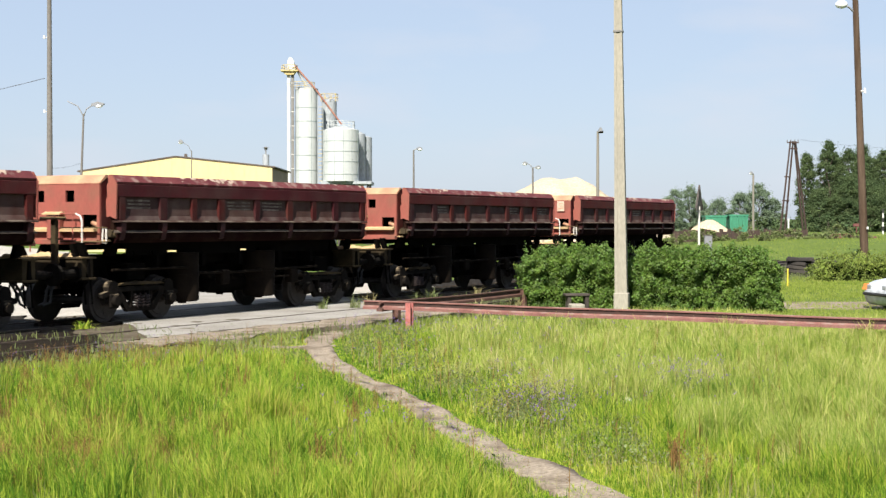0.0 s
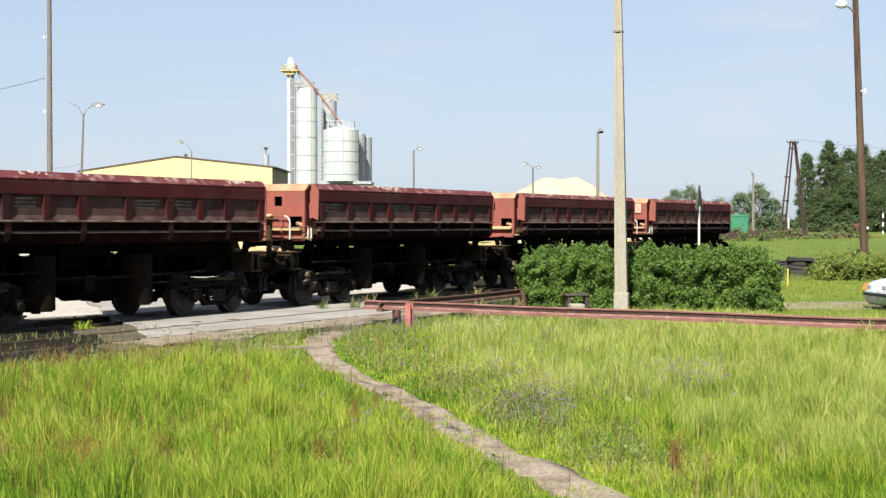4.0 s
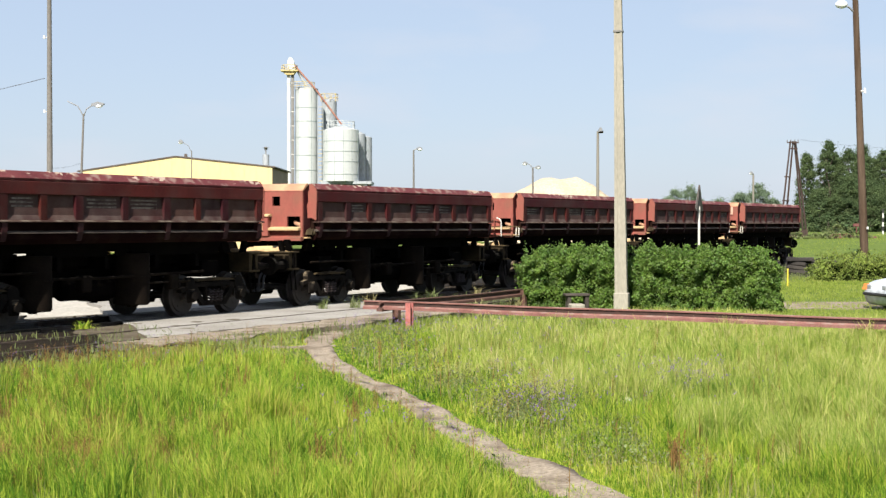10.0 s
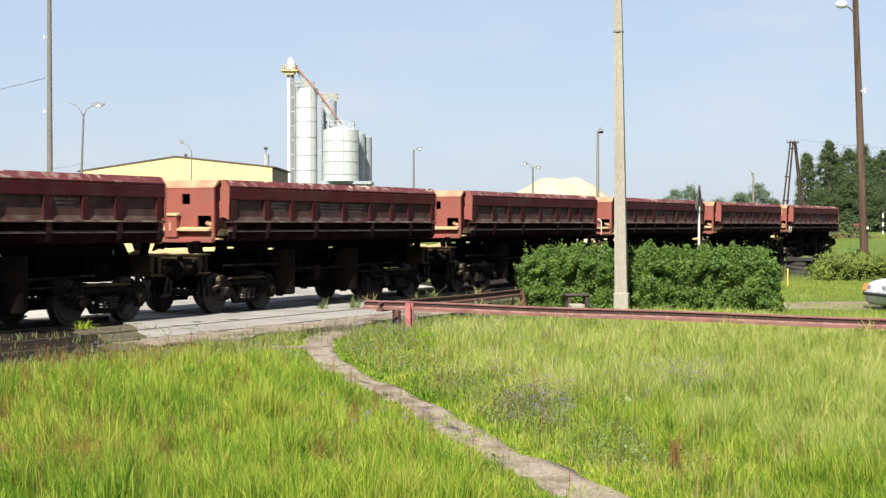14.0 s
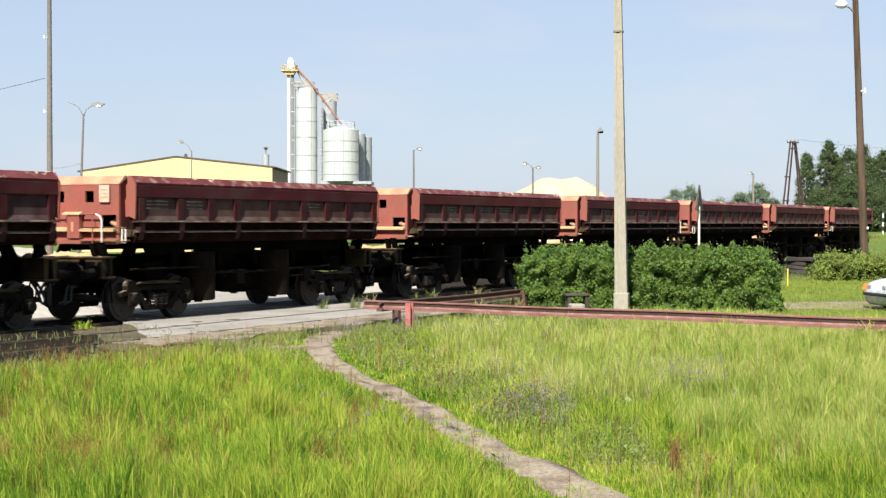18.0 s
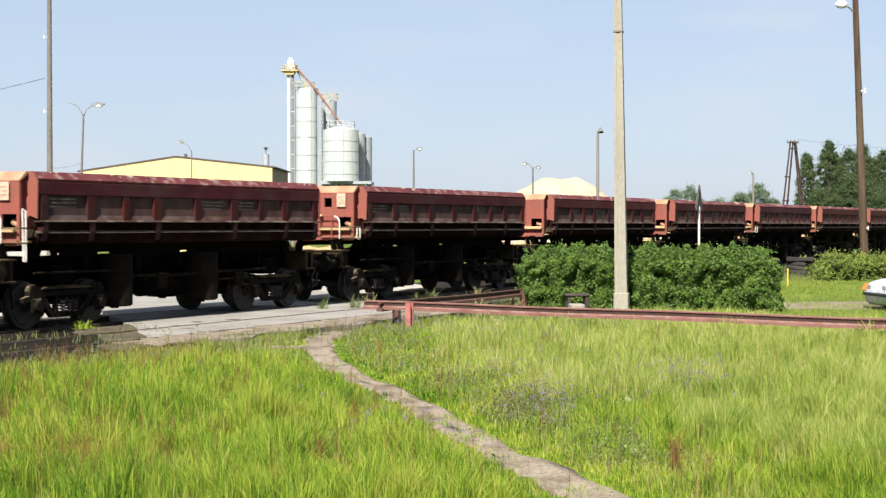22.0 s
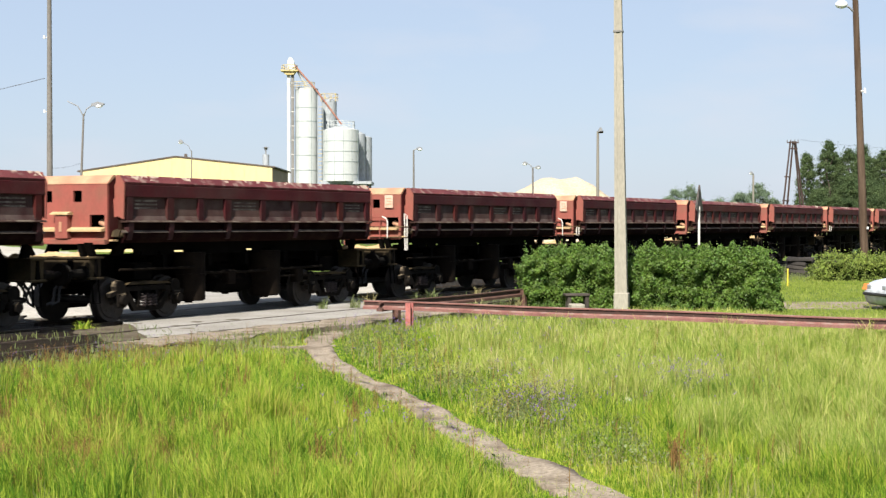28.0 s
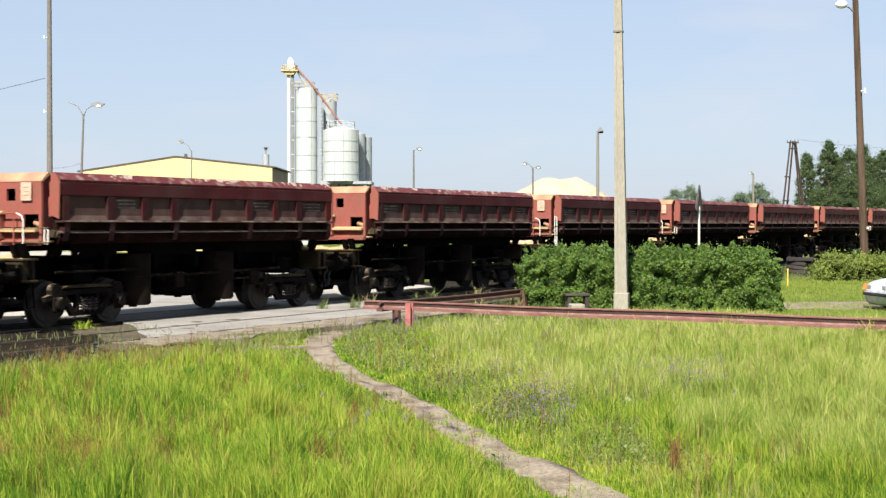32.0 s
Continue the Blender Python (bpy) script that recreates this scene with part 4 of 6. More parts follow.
first = make_wagon()
WAGONS = [first]
for k in range(1, 10):
    WAGONS.append(copy_thing(first, pose(0, 0, 0)))
bm = None
for k, wg in enumerate(WAGONS):
    if k in (0, 2, 5, 6, 8):
        railing(wg, k == 6)
        wg["label"] = "rusty maroon four-axle side-tipping wagon with white hand rails"
        if k != 2:
            end_label(wg, -0.86, 2.72, 0.22, 0.26)
    random.seed(50 + k)
    for x0, w0 in random.sample(((-4.45, 0.75), (-3.1, 0.6), (-1.02, 0.9), (0.32, 0.85), (1.68, 0.6), (3.75, 0.75)), 3):
        inscription(wg, x0, 2.47, w0, 0.042, random.choice((3, 4)), "chalk")
    if k == 2:
        bm = bmesh.new()
        box(bm, -5.68, -5.57, -0.66, -0.54, 1.05, 2.10, bev=0.01)
        box(bm, -5.68, -5.28, -0.64, -0.56, 1.05, 1.15)
        box(bm, -5.82, -5.46, -0.78, -0.36, 2.10, 2.16, bev=0.025)
        part("brake_column", bm, "headstock", wg, "brown hand brake column capped with sand")
for k in range(10):
    bm = bmesh.new()
    rows = []
    for q in range(281):
        x = DOOR0 + 0.02 + (DOOR1 - DOOR0 - 0.04) * q / 280
        e = 0.35 * (1 - min(1.0, min(q, 280 - q) / 44))
        row = []
        for y, z, f in ((-1.45, 2.904, 0.0), (-1.40, 2.952, 0.6), (-1.355, 2.995, 1.0), (-1.31, 3.0, 1.1), (-1.28, 2.985, 0.9)):
            h = 0.03 * (0.7 * noise.noise(Vector((x * 0.9, 0, k * 7.3))) + 0.5 * noise.noise(Vector((x * 4.2, y * 9, k * 7.3))) + 0.6 * noise.noise(Vector((x * 11, y * 26, k * 3.1))) - 0.50 + 0.22 * f + 0.45 * e)
            row.append(bm.verts.new((x, y - 0.4 * max(h, 0), z + max(-0.02, min(h, 0.05)))))
        rows.append(row)
    for a, b in zip(rows, rows[1:]):
        for i in range(4):
            bm.faces.new((a[i], a[i + 1], b[i + 1], b[i]))
    tagged(part("rim_sand", bm, "rimdust", WAGONS[k], "sand spilt on the rim", 60), kind="stuff")
random.seed(7)
# ---------------------------------------------------------------- rail barrier round the crossing
def barrier(name, label, p, q, posts, top, material, post_material, lip=0.19):
    p, q = Vector((*p, 0)), Vector((*q, 0))
    d = q - p
    a = math.atan2(d.y, d.x)
    root = thing(name, label, "barrier", Matrix.Translation(p) @ Matrix.Rotation(a, 4, "Z"))
    n = 24
    # Web colour carries the dark band that the rail head shades.
    sections = (("rail_head", material, [(-0.034, 0), (0.034, 0), (0.038, -0.008), (0.036, -0.030), (-0.036, -0.030), (-0.038, -0.008)]),
                ("rail_web", "webshade", [(-0.011, -0.030), (0.011, -0.030), (0.011, -0.100), (-0.011, -0.100)]),
                ("rail_foot", material, [(-0.016, -0.100), (0.016, -0.100), (0.065, -0.128), (0.065, -0.182), (-0.065, -0.182), (-0.065, -0.128)]))
    for nm, mt, prof in sections:
        bm = bmesh.new()
        rings = [[bm.verts.new((d.length * i / n, y + 0.012 * math.sin(d.length * i / n * 0.7), top + z + 0.007 * math.sin(d.length * i / n * 1.1))) for y, z in prof] for i in range(n + 1)]
        for a, b in zip(rings, rings[1:]):
            for i in range(len(prof)):
                j = (i + 1) % len(prof)
                bm.faces.new((a[i], a[j], b[j], b[i]))
        bm.faces.new(rings[0])
        bm.faces.new(list(reversed(rings[-1])))
        part(nm, bm, mt, root)
    for x, lean in posts:
        bm = bmesh.new()
        prof = [(x + b * 1.05, 0.06 + c) for b, c in RAIL]
        vs = slab(bm, [(x + b * 1.0, c + 0.075 - 0.1) for b, c in RAIL], -0.3, top - 0.02, "z")
        for v in vs:
            v.co.x += lean * (top - v.co.z)
        part("post", bm, post_material, root)
    return root


barrier("rail_barrier", "low barrier of old rails in faded pinkish red paint", (-1.62, 31.4), (10.2, 23.4), ((1.22, 0.0), (13.2, 0.0)), 0.59, "beam", "redpost")
barrier("rail_barrier", "rusty brown rail barrier beside the siding", (-1.30, 31.0), (2.6, 38.8), ((0.55, 0.0), (7.1, 0.03)), 0.56, "rust", "rust")

# ---------------------------------------------------------------- concrete pole, hedge and small things before it
def tapered(bm, w0, d0, w1, d1, h, lean=(0, 0), z0=0.0, groove=0.0):
    def ring(w, d, z, dx, dy):
        g = groove
        pts = [(-w, -d), (-w * 0.45, -d), (-w * 0.45, -d + g), (w * 0.45, -d + g), (w * 0.45, -d), (w, -d), (w, d), (w * 0.45, d), (w * 0.45, d - g), (-w * 0.45, d - g), (-w * 0.45, d), (-w, d)] if g else [(-w, -d), (w, -d), (w, d), (-w, d)]
        return [bm.verts.new((x + dx, y + dy, z)) for x, y in pts]
    n = 12
    rings = [ring(w0 + (w1 - w0) * i / n, d0 + (d1 - d0) * i / n, z0 + h * i / n, lean[0] * i / n, lean[1] * i / n) for i in range(n + 1)]
    for a, b in zip(rings, rings[1:]):
        m = len(a)
        for i in range(m):
            bm.faces.new((a[i], a[(i + 1) % m], b[(i + 1) % m], b[i]))
    bm.faces.new(list(reversed(rings[0])))
    bm.faces.new(rings[-1])


pole = thing("concrete_pole", "tall tapering grey concrete utility pole beside the hedge", "utility pole", pose(4.28, 36.4, 0, 0, 0, -14))
bm = bmesh.new()
tapered(bm, 0.150, 0.135, 0.065, 0.06, 10.5, (-0.14, 0), 0.0, 0.02)
part("shaft", bm, "concrete", pole)
bm = bmesh.new()
box(bm, -0.175, 0.175, -0.165, 0.165, -0.2, 0.52, bev=0.02)
part("footing", bm, "concrete", pole)
bm = bmesh.new()
for z in (6.75,):
    f = 1 - z / 10.5
    w, d = 0.08 + 0.09 * f, 0.075 + 0.08 * f
    box(bm, -w - 0.14 * z / 10.5 - 0.004, w - 0.14 * z / 10.5 + 0.004, -d, d, z, z + 0.04)
part("steel_band", bm, "steelgrey", pole)


def leaves_on(points, normals, size, rng, droop=0.3, aspect=0.6):
    """Small folded leaves (two triangles) at points, roughly facing along normals."""
    k = len(points)
    nrm = normals + rng.normal(0, 1.1, (k, 3))
    nrm /= np.linalg.norm(nrm, axis=1)[:, None] + 1e-9
    t = rng.normal(0, 1, (k, 3))
    t -= (t * nrm).sum(1)[:, None] * nrm
    t /= np.linalg.norm(t, axis=1)[:, None] + 1e-9
    b = np.cross(nrm, t)
    sz = size * rng.uniform(0.6, 1.35, k)[:, None]
    a, c = points - t * sz * 0.5, points + t * sz * 0.5 - nrm * sz * droop * 0.3
    l, r = points + b * sz * aspect * 0.5 - nrm * sz * 0.12, points - b * sz * aspect * 0.5 - nrm * sz * 0.12
    v = np.stack([a, l, c, r], 1).reshape(-1, 3)
    i = np.arange(k)[:, None] * 4
    return v, i + np.array([[0, 1, 2, 3]])


def hedge(name, label, x0, x1, y0, y1, h, seed, leaves, size, end_round=0.35, group="", material="hedge"):
    rng = np.random.default_rng(seed)
    root = thing(name, label, "hedge", pose((x0 + x1) / 2, (y0 + y1) / 2, 0), group=group)
    hx, hy = (x1 - x0) / 2, (y1 - y0) / 2
    # Dark solid core gives the gaps between leaves their shade.
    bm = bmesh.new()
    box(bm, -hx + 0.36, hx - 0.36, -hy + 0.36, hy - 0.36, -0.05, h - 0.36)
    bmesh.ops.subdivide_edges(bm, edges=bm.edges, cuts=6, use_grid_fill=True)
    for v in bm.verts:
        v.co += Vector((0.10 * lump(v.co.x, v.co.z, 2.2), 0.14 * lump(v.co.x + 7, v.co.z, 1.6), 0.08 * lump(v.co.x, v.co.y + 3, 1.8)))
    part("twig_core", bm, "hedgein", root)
    P = rng.uniform(0, 1, (leaves, 3))
    face = rng.choice(4, leaves, p=[0.52, 0.30, 0.09, 0.09])
    X = (P[:, 0] * 2 - 1) * hx
    Z = P[:, 1] * h
    Y = (P[:, 1] * 2 - 1) * hy
    pos = np.zeros((leaves, 3))
    nor = np.zeros((leaves, 3))
    q = face == 0
    pos[q] = np.stack([X, np.full(leaves, -hy), Z], 1)[q]
    nor[q] = (0, -1, 0.35)
    q = face == 1
    pos[q] = np.stack([X, Y, np.full(leaves, h)], 1)[q]
    nor[q] = (0, -0.2, 1)
    for f, s in ((2, -1), (3, 1)):
        q = face == f
        pos[q] = np.stack([np.full(leaves, s * hx), (P[:, 0] * 2 - 1) * hy, Z], 1)[q]
        nor[q] = (s, 0, 0.3)
    gap = np.array([noise.noise(Vector((p[0] * 3.6, p[1] * 3.6, p[2] * 3.6))) + 0.5 * noise.noise(Vector((p[0] * 8, p[1] * 8, p[2] * 8))) for p in pos])
    some = (gap > -0.14) | (rng.uniform(0, 1, leaves) < 0.35)
    pos, nor = pos[some], nor[some]
    leaves = len(pos)
    bulge = np.array([0.24 * lump(p[0] + p[1], p[2], 1.6) + 0.30 * lump(p[0] * 1.3, p[2] + p[1] + 9, 4.2) for p in pos])
    pos += nor * bulge[:, None]
    pos -= nor * (rng.uniform(0, 1, leaves) ** 1.5 * 0.36)[:, None]
    # rounded upper corners and sloping ends
    ex = np.clip((np.abs(pos[:, 0]) - (hx - end_round)) / end_round, 0, 1)
    pos[:, 2] -= ex ** 2 * 0.42 * np.clip(pos[:, 2] / h, 0, 1)
    ey = np.clip((np.abs(pos[:, 1]) - (hy - 0.25)) / 0.25, 0, 1)
    pos[:, 2] -= np.where(pos[:, 2] > h - 0.25, ey * 0.30, 0)
    pos[:, 2] = np.maximum(pos[:, 2], 0.02)
    v, f = leaves_on(pos, nor, size, rng)
    ob = new("foliage", raw_mesh("foliage", v, f, 4, M[material]))
    ob.parent = root
    tagged(ob, kind="stuff")
    # shoots that stand out of the clipped top
    k = int(hx * 2 * 34)
    sx = rng.uniform(-hx * 0.97, hx * 0.97, k)
    sy = rng.uniform(-hy * 0.9, hy * 0.9, k)
    sh = rng.uniform(0.03, 0.26, k) * (0.4 + 0.8 * (rng.uniform(0, 1, k) > 0.62))
    pp, nn = [], []
    for a, b, c in zip(sx, sy, sh):
        m = 5
        zz = h - 0.06 + np.linspace(0, c, m)
        pp.append(np.stack([a + rng.normal(0, 0.02, m), b + rng.normal(0, 0.02, m), zz], 1))
        nn.append(np.tile((0, -0.6, 0.6), (m, 1)))
    v, f = leaves_on(np.concatenate(pp), np.concatenate(nn), size * 0.9, rng)
    ob = new("new_growth", raw_mesh("new_growth", v, f, 4, M[material]))
    ob.parent = root
    tagged(ob, kind="stuff")
    return root


hedge("hedge", "clipped dense green hedge behind the concrete pole", 1.98, 4.56, 37.35, 38.9, 1.55, 3, 52000, 0.058, 0.75, group="roadside hedges")
hedge("hedge", "clipped dense green hedge beside the parking ground", 4.58, 8.30, 37.25, 38.8, 1.52, 4, 72000, 0.058, 0.6, group="roadside hedges")
hedge("low_hedge", "low yellowish green hedge under the wooden pole", 14.2, 19.6, 57.0, 58.6, 1.02, 5, 16000, 0.085, 0.5, material="lowhedge")

bench = thing("concrete_bench", "small slab on stubs before the hedge, over a pale block", "bench", pose(3.24, 36.9, 0, 0, 0, 8))
bm = bmesh.new()
box(bm, -0.30, 0.30, -0.17, 0.17, 0.42, 0.48, bev=0.012)
part("slab", bm, "sleeper", bench)
for x in (-0.2, 0.24):
    bm = bmesh.new()
    box(bm, x - 0.045, x + 0.045, -0.13, 0.13, -0.05, 0.42, bev=0.008)
    part("stub", bm, "sleeper", bench)
bm = bmesh.new()
box(bm, -0.17, 0.17, -0.14, 0.14, -0.05, 0.22, m=pose(3.22, 36.62, 0.02, 4, 0, 12), bev=0.02)
solo("concrete_block", bm, "concrete", "pale broken concrete block in the grass", "block")

# warning sign on its white post, seen almost edge-on
sign = thing("warning_sign", "triangular road sign on a white post seen edge-on", "road sign", pose(8.42, 50.0, 0, 0, 0, -113))
bm = bmesh.new()
rod(bm, (0, 0, -0.2), (0, 0, 2.75), 0.04, 0.04, 12)
part("post", bm, "white", sign, smooth=40)
bm = bmesh.new()
tri = [(-0.46, 2.62), (0.46, 2.62), (0.0, 3.44)]
slab(bm, [(-0.47, 2.62), (0.47, 2.62), (0.52, 2.68), (0.04, 3.46), (-0.04, 3.46), (-0.52, 2.68)], -0.012, 0.012, "y")
part("plate", bm, "signback", sign)
bm = bmesh.new()
for i in range(3):
    a, b = tri[i], tri[(i + 1) % 3]
    tube(bm, [(a[0] * 0.95, 0.02, a[1]), (b[0] * 0.95, 0.02, b[1])], 0.012, 6)
part("rim", bm, "signback", sign)
cab = thing("cable_cabinet", "slim grey steel cable cabinet beyond the tracks", "cabinet", pose(13.95, 80.0, 0))
bm = bmesh.new()
box(bm, -0.20, 0.20, -0.14, 0.14, -0.1, 1.56, bev=0.015)
part("body", bm, "lampgrey", cab)
bm = bmesh.new()
box(bm, -0.23, 0.23, -0.17, 0.17, 1.562, 1.61, bev=0.012)
part("cap", bm, "greypole", cab)
mk = thing("marker_post", "thin yellow marker post in the grass", "marker post", pose(11.75, 51.8, 0))
bm = bmesh.new()
rod(bm, (0, 0, -0.1), (0, 0, 0.62), 0.026, None, 10)
part("post", bm, "yellowpost", mk)
bm = bmesh.new()
rod(bm, (0, 0, 0.62), (0, 0, 0.66), 0.030, 0.015, 10)
part("cap", bm, "yellowpost", mk)

# sleepers stacked at the siding's end
stack = thing("sleeper_stack", "dark stack of old wooden sleepers at the siding's end", "sleeper stack", pose(14.55, 62.0, 0, 0, 0, -16))
random.seed(21)
for lay in range(5):
    for k in range(3):
        bm = bmesh.new()
        w = 1.02 if lay == 4 else random.uniform(0.7, 0.92)
        box(bm, -w / 2, w / 2, -0.11, 0.11, 0, 0.15, bev=0.025)
        o = part("sleeper", bm, "tarred", stack)
        o.matrix_basis = pose(random.uniform(-0.08, 0.08) + (0.05 if lay == 4 else -0.03), -0.3 + k * 0.27, lay * 0.165, 0, random.uniform(-7, 7), random.uniform(-20, 20))


# ---------------------------------------------------------------- white car at the field's edge
def car(m):
    root = thing("car", "white hatchback car parked on the grass", "car", m)
    prof = [(-1.90, 0.15), (-2.02, 0.24), (-2.07, 0.42), (-2.04, 0.58), (-1.95, 0.69), (-1.78, 0.765), (-1.0, 0.90), (-0.35, 1.32), (-0.1, 1.40), (1.2, 1.42), (1.75, 1.22), (2.0, 0.86), (2.02, 0.4), (1.95, 0.16)]
    bm = bmesh.new()
    slices = [(-0.83, 0.93), (-0.78, 0.985), (-0.4, 1.0), (0.4, 1.0), (0.78, 0.985), (0.83, 0.93)]
    rings = []
    for y, f in slices:
        ring = []
        for x, z in prof:
            yy = y * (1 - 0.22 * max(0, (z - 0.9) / 0.5)) * (1 - 0.10 * max(0, (-x - 1.5) / 0.5))
            ring.append(bm.verts.new((x * (0.5 + 0.5 * f), yy, 0.15 + (z - 0.15) * f)))
        rings.append(ring)
    for a, b in zip(rings, rings[1:]):
        for i in range(len(prof)):
            j = (i + 1) % len(prof)
            bm.faces.new((a[i], a[j], b[j], b[i]))
    bm.faces.new(rings[0])
    bm.faces.new(list(reversed(rings[-1])))
    body = part("body", bm, "carpaint", root, "glossy white body", smooth=45)
    bm = bmesh.new()
    box(bm, -2.095, -1.99, -0.66, 0.66, 0.39, 0.47, bev=0.02)
    for s in (-1, 1):
        slab(bm, [(-2.03, 0.39), (-1.66, 0.39), (-1.66, 0.46), (-2.03, 0.47)], s * 0.72, s * 0.835, "y")
    part("bumper_strip", bm, "black", root)
    for s in (-1, 1):
        bm = bmesh.new()
        box(bm, -2.05, -1.93, s * 0.43 - 0.12, s * 0.43 + 0.12, 0.55, 0.67, bev=0.02)
        part("headlight", bm, "headlight", root)
        bm = bmesh.new()
        slab(bm, [(-2.06, 0.53), (-1.76, 0.54), (-1.82, 0.69), (-2.0, 0.68)], s * 0.58, s * 0.82, "y")
        part("indicator", bm, "orange", root, "orange indicator lamp")
        bm = bmesh.new()
        slab(bm, [(-0.95, 0.93), (-0.36, 1.28), (0.3, 1.34), (0.3, 0.95)], s * 0.735, s * 0.80, "y")
        part("side_window", bm, "carglass", root)
        bm = bmesh.new()
        box(bm, -0.95, -0.78, s * 0.88 - 0.08, s * 0.88 + 0.08, 0.92, 1.04, bev=0.03)
        part("mirror", bm, "carpaint", root)
        for x in (-1.28, 1.25):
            wh = new("wheel")
            wh.parent = root
            wh.matrix_basis = pose(x, s * 0.76, 0.29)
            bm = bmesh.new()
            rod(bm, (0, -0.095, 0), (0, 0.095, 0), 0.29, None, 28)
            part("tyre", bm, "black", wh)
            bm = bmesh.new()
            rod(bm, (0, s * 0.08, 0), (0, s * 0.102, 0), 0.19, 0.17, 24)
            part("rim", bm, "lampgrey", wh)
    bm = bmesh.new()
    slab(bm, [(-1.02, 0.905), (-0.98, 0.93), (-0.37, 1.325), (-0.40, 1.30)], -0.60, 0.60, "y")
    part("windscreen", bm, "carglass", root)
    return root


car(pose(12.88, 38.4, -0.03, 0, 0, 9))


# ---------------------------------------------------------------- poles and lamps
def wire(name, p, q, sag, label, r=0.012):
    p, q = Vector(p), Vector(q)
    bm = bmesh.new()
    pts = [p.lerp(q, i / 14) - Vector((0, 0, sag * 4 * (i / 14) * (1 - i / 14))) for i in range(15)]
    tube(bm, pts, r, 5)
    return solo(name, bm, "wire", label, "cable")


lp = thing("grey_pole", "slim grey concrete pole with white insulators behind the train", "utility pole", pose(-18.1, 70.0, 0))
bm = bmesh.new()
rod(bm, (0, 0, -0.2), (0.02, 0, 13.0), 0.16, 0.10, 12)
part("shaft", bm, "greypole", lp, smooth=40)
for z in (7.3, 10.7):
    bm = bmesh.new()
    rod(bm, (-0.22, 0, z), (-0.22, 0, z + 0.14), 0.06, 0.05, 10)
    rod(bm, (-0.22, 0, z + 0.05), (0, 0, z + 0.05), 0.02, None, 6)
    part("insulator", bm, "ceramic", lp)
wire("overhead_cable", (-18.3, 70, 8.88), (-34.0, 75, 7.0), 0.35, "thin dark cable running from the grey pole", 0.013)
wire("overhead_cable", (-18.0, 70, 4.75), (-21.2, 89, 5.75), 0.08, "thin dark cable between pole and lamp", 0.006)


def street_lamp(name, label, x, y, z0, top, arms, r=0.09, head=0.55, material="greypole", lean=0.0, glass="lampglass"):
    root = thing(name, label, "street lamp", pose(x, y, z0), group="yard lamps")
    bm = bmesh.new()
    rod(bm, (-lean, 0, -0.3), (0, 0, top - z0), r, r * 0.62, 10)
    part("pole", bm, material, root, smooth=40)
    for dx, dz, hd in arms:
        bm = bmesh.new()
        zt = top - z0
        tube(bm, [(0, 0, zt - 0.15), (dx * 0.35, 0, zt + dz * 0.6), (dx, 0, zt + dz)], r * 0.4, 8)
        arm = part("arm", bm, "lampgrey", root)
        if hd:
            s = math.copysign(1, dx)
            bm = bmesh.new()
            slab(bm, [(dx - s * 0.05, zt + dz - 0.05), (dx + s * head, zt + dz + 0.02), (dx + s * head, zt + dz + 0.12), (dx + s * head * 0.5, zt + dz + 0.22), (dx, zt + dz + 0.1)], -0.15, 0.15, "y")
            h = part("lamp_head", bm, "lampgrey", arm)
            bm = bmesh.new()
            bmesh.ops.create_uvsphere(bm, u_segments=12, v_segments=8, radius=min(0.17, 0.07 + head * 0.2))
            for v in bm.verts:
                v.co = Vector((v.co.x * 1.5 + dx + s * head * 0.55, v.co.y, v.co.z * 0.8 + zt + dz - 0.02))
            # bowl is part of the arm, beside the housing
            part("bowl", bm, glass, arm, smooth=60)
    return root


street_lamp("street_lamp", "grey street lamp with two curved arms in the yard", -21.25, 90, 0, 8.7, ((-0.95, 0.75, False), (0.50, 0.50, True)), 0.09, 0.72, lean=0.35)
street_lamp("street_lamp", "slim street lamp before the yellow building", -19.0, 115, 0, 7.75, ((-0.66, 0.62, True),), 0.062, 0.3)
street_lamp("street_lamp", "grey street lamp with one bowl in the yard", -2.7, 140, 0, 9.0, ((0.25, 0.10, True),), 0.12, 0.55)
street_lamp("street_lamp", "street lamp with two heads before the sand heap", 8.27, 140, 0, 7.4, ((-0.5, 0.35, True), (0.25, 0.0, True)), 0.11, 0.45)
street_lamp("street_lamp", "tall grey lamp pole with a small lamp behind the train", 7.63, 75, 0, 6.75, ((0.04, 0.0, True),), 0.10, 0.16, material="palepole", glass="signback")
street_lamp("street_lamp", "pale lamp pole before the far bushes", 30.6, 150, 1.0, 7.1, ((-0.06, 0.1, True),), 0.14, 0.3, material="palepole")

# leaning wooden pole with a lamp at its top
wp = thing("wooden_pole", "tall leaning rusty brown wooden pole beside the low hedge", "utility pole", pose(16.38, 58.9, 0))
bm = bmesh.new()
rod(bm, (0, 0, -0.3), (-0.50, 0, 12.2), 0.168, 0.105, 16)
part("shaft", bm, "wood", wp, smooth=40)
bm = bmesh.new()
tube(bm, [(-0.43, 0, 10.3), (-0.7, -0.05, 10.55), (-0.85, -0.05, 10.6)], 0.035, 8)
arm = part("lamp_arm", bm, "lampgrey", wp)
bm = bmesh.new()
bmesh.ops.create_uvsphere(bm, u_segments=14, v_segments=8, radius=0.2)
for v in bm.verts:
    v.co = Vector((v.co.x * 1.2 - 0.98, v.co.y, v.co.z * 0.8 + 10.66))
part("lamp_bowl", bm, "lampglass", wp, smooth=60)
bm = bmesh.new()
rod(bm, (-0.28, -0.22, 7.3), (-0.10, -0.22, 7.3), 0.03, None, 8)
